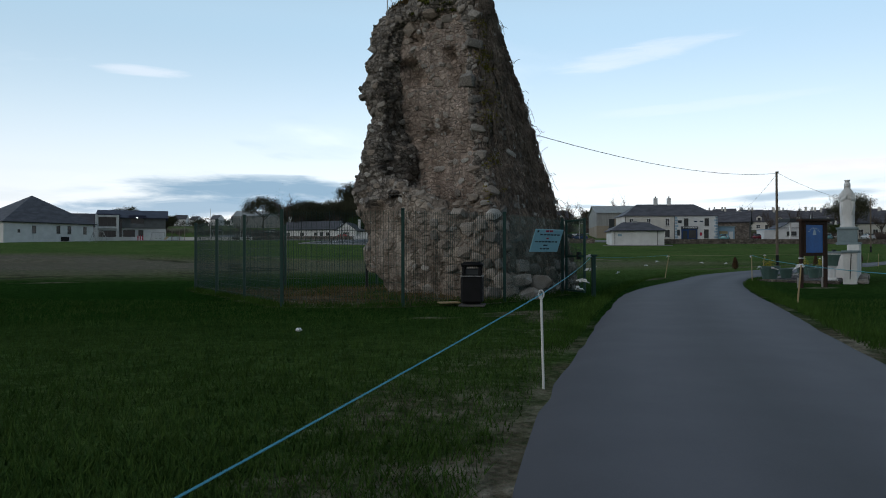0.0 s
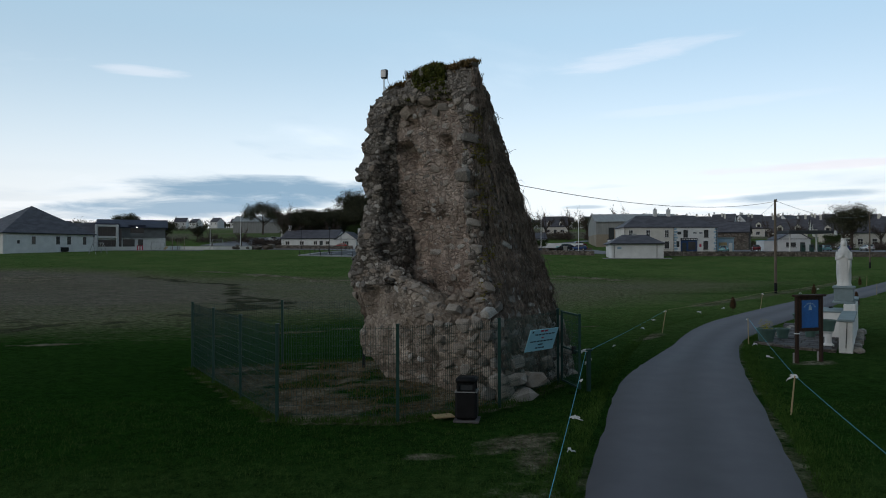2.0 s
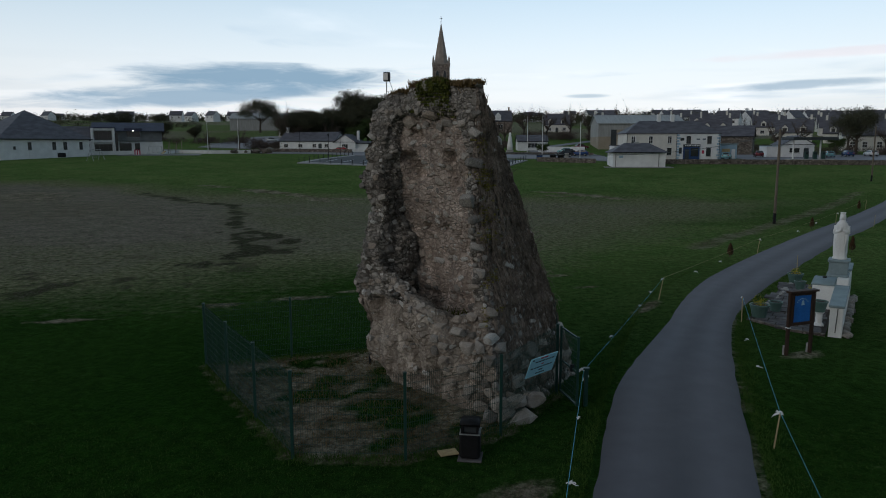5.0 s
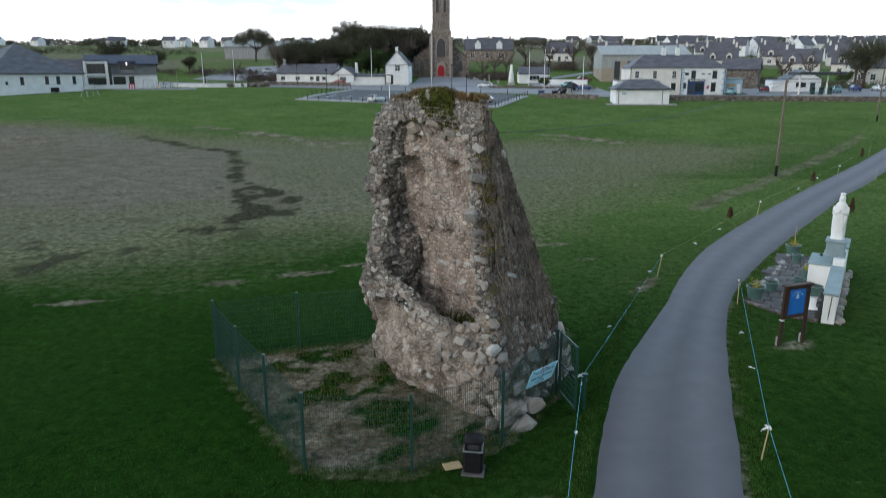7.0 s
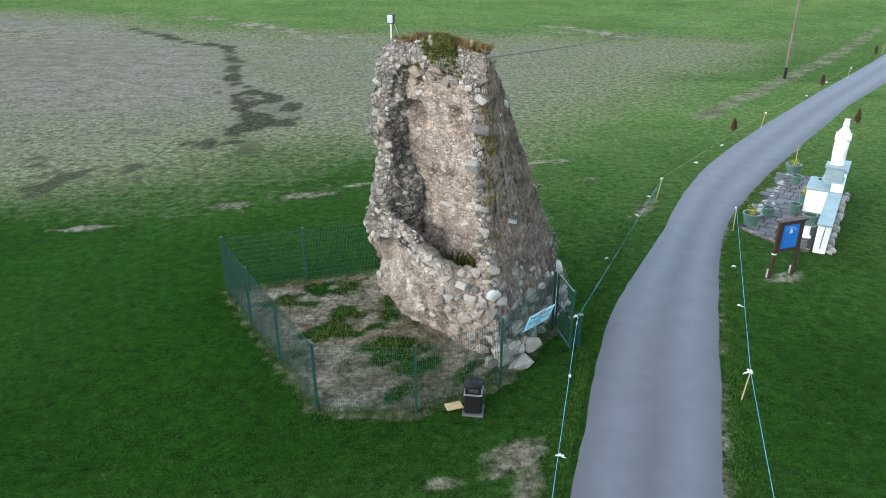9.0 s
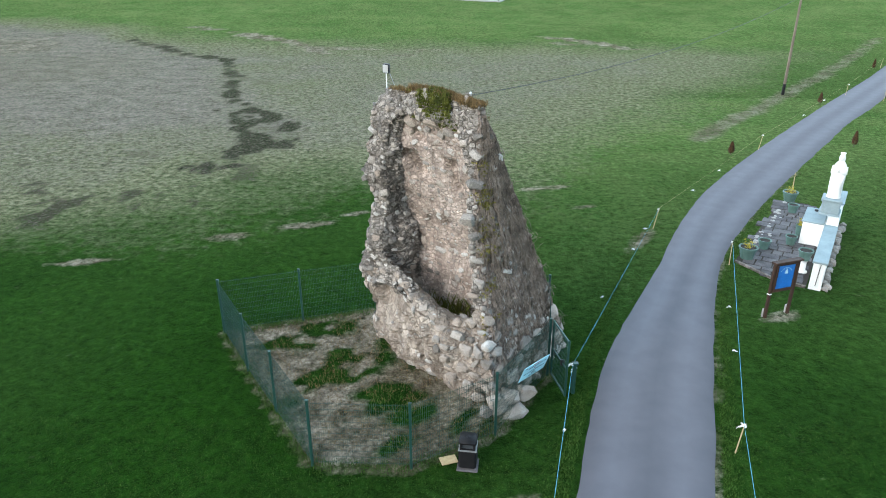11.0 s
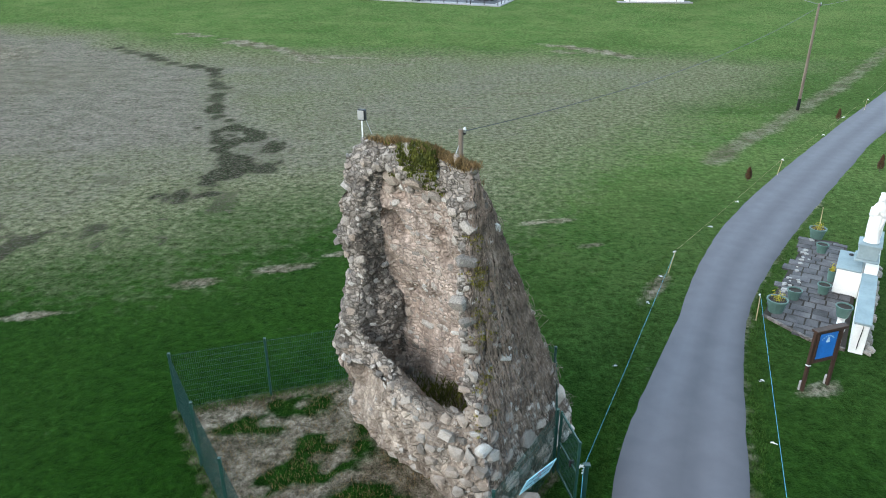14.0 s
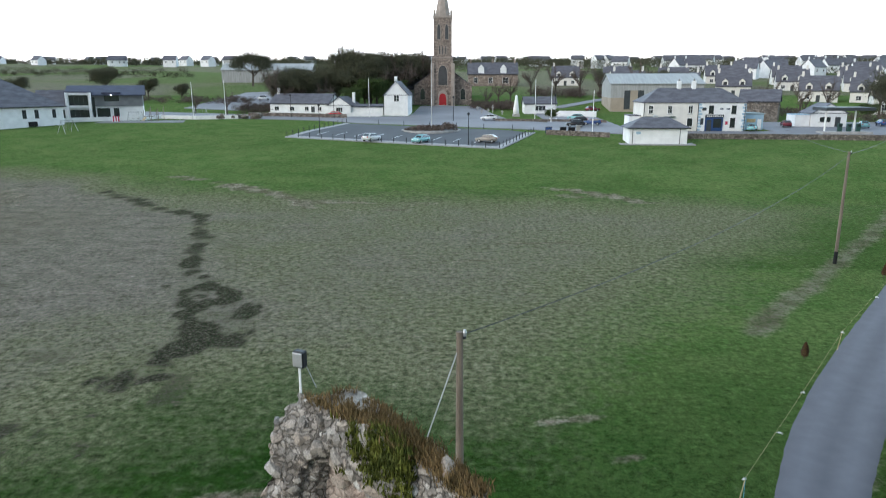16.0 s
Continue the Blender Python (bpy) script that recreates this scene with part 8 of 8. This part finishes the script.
# ---- trees and hedges ----
def leaf_cloud(v, f, centre, radii, clumps, leaves, size, rng, spread=0.5):
    for _ in range(clumps):
        d = Vector((rng.gauss(0, 1), rng.gauss(0, 1), rng.gauss(0, 1))).normalized() * rng.uniform(0.25, 1.02)
        c = Vector(centre) + Vector((d.x * radii[0], d.y * radii[1], d.z * radii[2]))
        for _ in range(leaves):
            p = c + Vector((rng.gauss(0, spread), rng.gauss(0, spread), rng.gauss(0, spread * 0.7)))
            a, b = (Vector((rng.gauss(0, 1), rng.gauss(0, 1), rng.gauss(0, 1))).normalized() * size * rng.uniform(0.6, 1.3) for _ in range(2))
            k = len(v)
            v.extend((p, p + a, p + b)); f.append((k, k + 1, k + 2))


def tree(at, h, r, material, label, seed, shape=0.62, bare=False, category="tree"):
    t = thing("tree", label, category, "village trees", (*at, height(*at)))
    rng = random.Random(seed)
    bm = bmesh.new()
    tube((0, 0, -0.3), (0.02 * h, 0, h * 0.45), 0.03 * h + 0.05, 0.02 * h, 7, bm)
    v, f = [], []
    for k in range(9):
        a, s = rng.uniform(0, 6.28), rng.uniform(0.35, 0.75)
        tip = Vector((r * 0.75 * math.cos(a), r * 0.75 * math.sin(a), h * rng.uniform(0.55, 0.92)))
        base = Vector((0, 0, h * rng.uniform(0.2, 0.45)))
        tube(base, tip, 0.014 * h, 0.004 * h, 5, bm)
        if bare:
            for _ in range(34):
                p = base.lerp(tip, rng.uniform(0.4, 1.0))
                q = p + Vector((rng.gauss(0, 0.22 * r), rng.gauss(0, 0.22 * r), abs(rng.gauss(0, 0.16 * h))))
                s = (q - p).cross(Vector((rng.gauss(0, 1), rng.gauss(0, 1), 0.2))).normalized() * 0.05
                k2 = len(v)
                v.extend((p - s, p + s, q)); f.append((k2, k2 + 1, k2 + 2))
        else:
            leaf_cloud(v, f, tip * 0.9 + Vector((0, 0, 0.03 * h)), (r * 0.42, r * 0.42, h * 0.17), 26, 60, 0.02 * r + 0.10, rng, 0.085 * r)
    if not bare:
        leaf_cloud(v, f, (0, 0, h * shape), (r * 0.75, r * 0.75, h * (1 - shape) * 0.85), 90, 80, 0.02 * r + 0.10, rng, 0.10 * r)
    part("trunk", bm, BARK, t)
    mesh_object("crown", v, f, material, t, "", "stuff")
    return t


def trees():
    rng = random.Random(31)
    dark = tree((-36, 212), 10.5, 5.5, DARK_LEAF, "dark evergreen tree with a dense rounded crown", 1)
    green = tree((-21, 209), 9.0, 5.0, GREEN_LEAF, "green evergreen tree with a broad crown", 2)
    bare = tree((-47, 214), 11.0, 4.5, BARE_TWIG, "bare winter tree with a haze of twigs", 3, bare=True)
    flat = tree((-78, 300), 14.0, 9.0, DARK_LEAF, "flat-topped dark pine on the hillside", 4, 0.8)
    for proto, spots in ((dark, ((-41, 216, 1.25), (-43.5, 209, 1.1), (-46.5, 214, 1.05), (-40.5, 208, 1.1), (-27, 214, 1.35), (-22, 220, 1.5), (-15, 226, 1.5), (-10, 233, 1.5), (-31, 218, 1.2), (-26, 224, 1.5), (-18, 232, 1.5), (-12, 240, 1.5), (-34, 232, 1.2), (-5, 248, 1.2), (-44, 206, 0.6), (57, 262, 0.8), (-120, 262, 0.9), (-100, 250, 0.7), (-85, 240, 0.5), (-136, 235, 0.8), (72, 236, 0.9))),
                         (green, ((-26, 204, 0.75), (-16, 215, 1.05), (-23, 216, 1.15), (25.5, 178, 0.32), (-14, 204, 0.55), (82, 190, 0.55), (100, 178, 0.5))),
                         (bare, ((-40, 208, 0.8), (-47, 206, 1.1), (-44, 204, 0.9), (-33, 206, 0.8), (-19, 211, 1.1), (-12, 218, 1.3), (-6, 226, 1.4), (-3, 234, 1.4), (-13, 224, 1.1), (16, 222, 0.7), (12, 216, 0.6), (20, 226, 0.8), (38, 255, 1.0), (46, 252, 1.0), (52, 250, 0.9), (30, 258, 1.0), (62, 240, 1.1), (90, 208, 0.9), (97, 204, 0.8), (100, 196, 0.8), (-57, 196, 0.55), (-66, 198, 0.5), (110, 190, 0.9), (118, 186, 0.8), (88, 184, 0.6), (-30, 240, 1.4), (-22, 245, 1.4), (-14, 250, 1.4)))):
        for x, y, s in spots:
            copy_thing(proto, pose(x, y, height(x, y) - 0.2, 0, 0, rng.uniform(0, 360)) @ Matrix.Identity(4)).scale = (s, s, s * rng.uniform(0.9, 1.1))
    tree((104, 176), 12.5, 6.0, DARK_LEAF, "dark spreading conifer behind the fuel station", 6, 0.6)
    # hedges and woods on the hill
    v, f = [], []
    for row in range(26):
        y0, x0, ln = rng.uniform(255, 760), rng.uniform(-430, 330), rng.uniform(60, 190)
        if row > 15:
            y0 = rng.uniform(480, 780)
        tilt = rng.uniform(-0.25, 0.25)
        n = int(ln / 3)
        for k in range(n):
            x, y = x0 + ln * k / n, y0 + tilt * ln * k / n
            if -8 < x < 22 and y < 330:
                continue
            s = rng.uniform(1.2, 3.4) * (1 + (y > 420) * 0.6)
            leaf_cloud(v, f, (x, y, height(x, y) + s * 0.9), (s, s, s * 0.9), 8, 26, 0.45, rng, 0.42 * s)
    hedge = mesh_object("hedgerow", v, f, DARK_LEAF, None, "dark hedgerows and copses across the far hillside", "stuff")
    tagged(hedge, category="hedgerow")
    v, f = [], []
    for _ in range(1300):
        x, y = rng.uniform(-620, 620), rng.uniform(690, 900)
        s = rng.uniform(2.5, 6)
        leaf_cloud(v, f, (x, y, height(x, y) + s * 0.8), (s, s, s * 0.8), 6, 10, 1.4, rng, 1.4)
    wood = mesh_object("far_woods", v, f, DARK_LEAF, None, "distant dark woods along the skyline", "stuff")
    tagged(wood, category="woods")
    v, f = [], []
    for x0, x1, y0, y1, s in ((62, 100, 186, 200, 1.6), (8, 20, 208, 222, 1.4), (-56, -40, 200, 210, 1.8), (96, 140, 168, 182, 1.5), (28, 46, 246, 258, 2.4), (52, 66, 246, 252, 2.2), (-105, -60, 226, 236, 1.6)):
        for _ in range(60):
            x, y = rng.uniform(x0, x1), rng.uniform(y0, y1)
            leaf_cloud(v, f, (x, y, height(x, y) + s * 0.6), (s, s, s * 0.7), 7, 26, 0.24, rng, 0.4)
    shrubs = mesh_object("garden_shrubs", v, f, BARE_TWIG, None, "brown bare winter shrubs between the houses", "stuff")
    tagged(shrubs, category="shrubs")


roads()
church()
pub()
shed()
hall()
playground()
street_furniture()
fuel_station()
cottages()
estate()
village_walls()
trees()
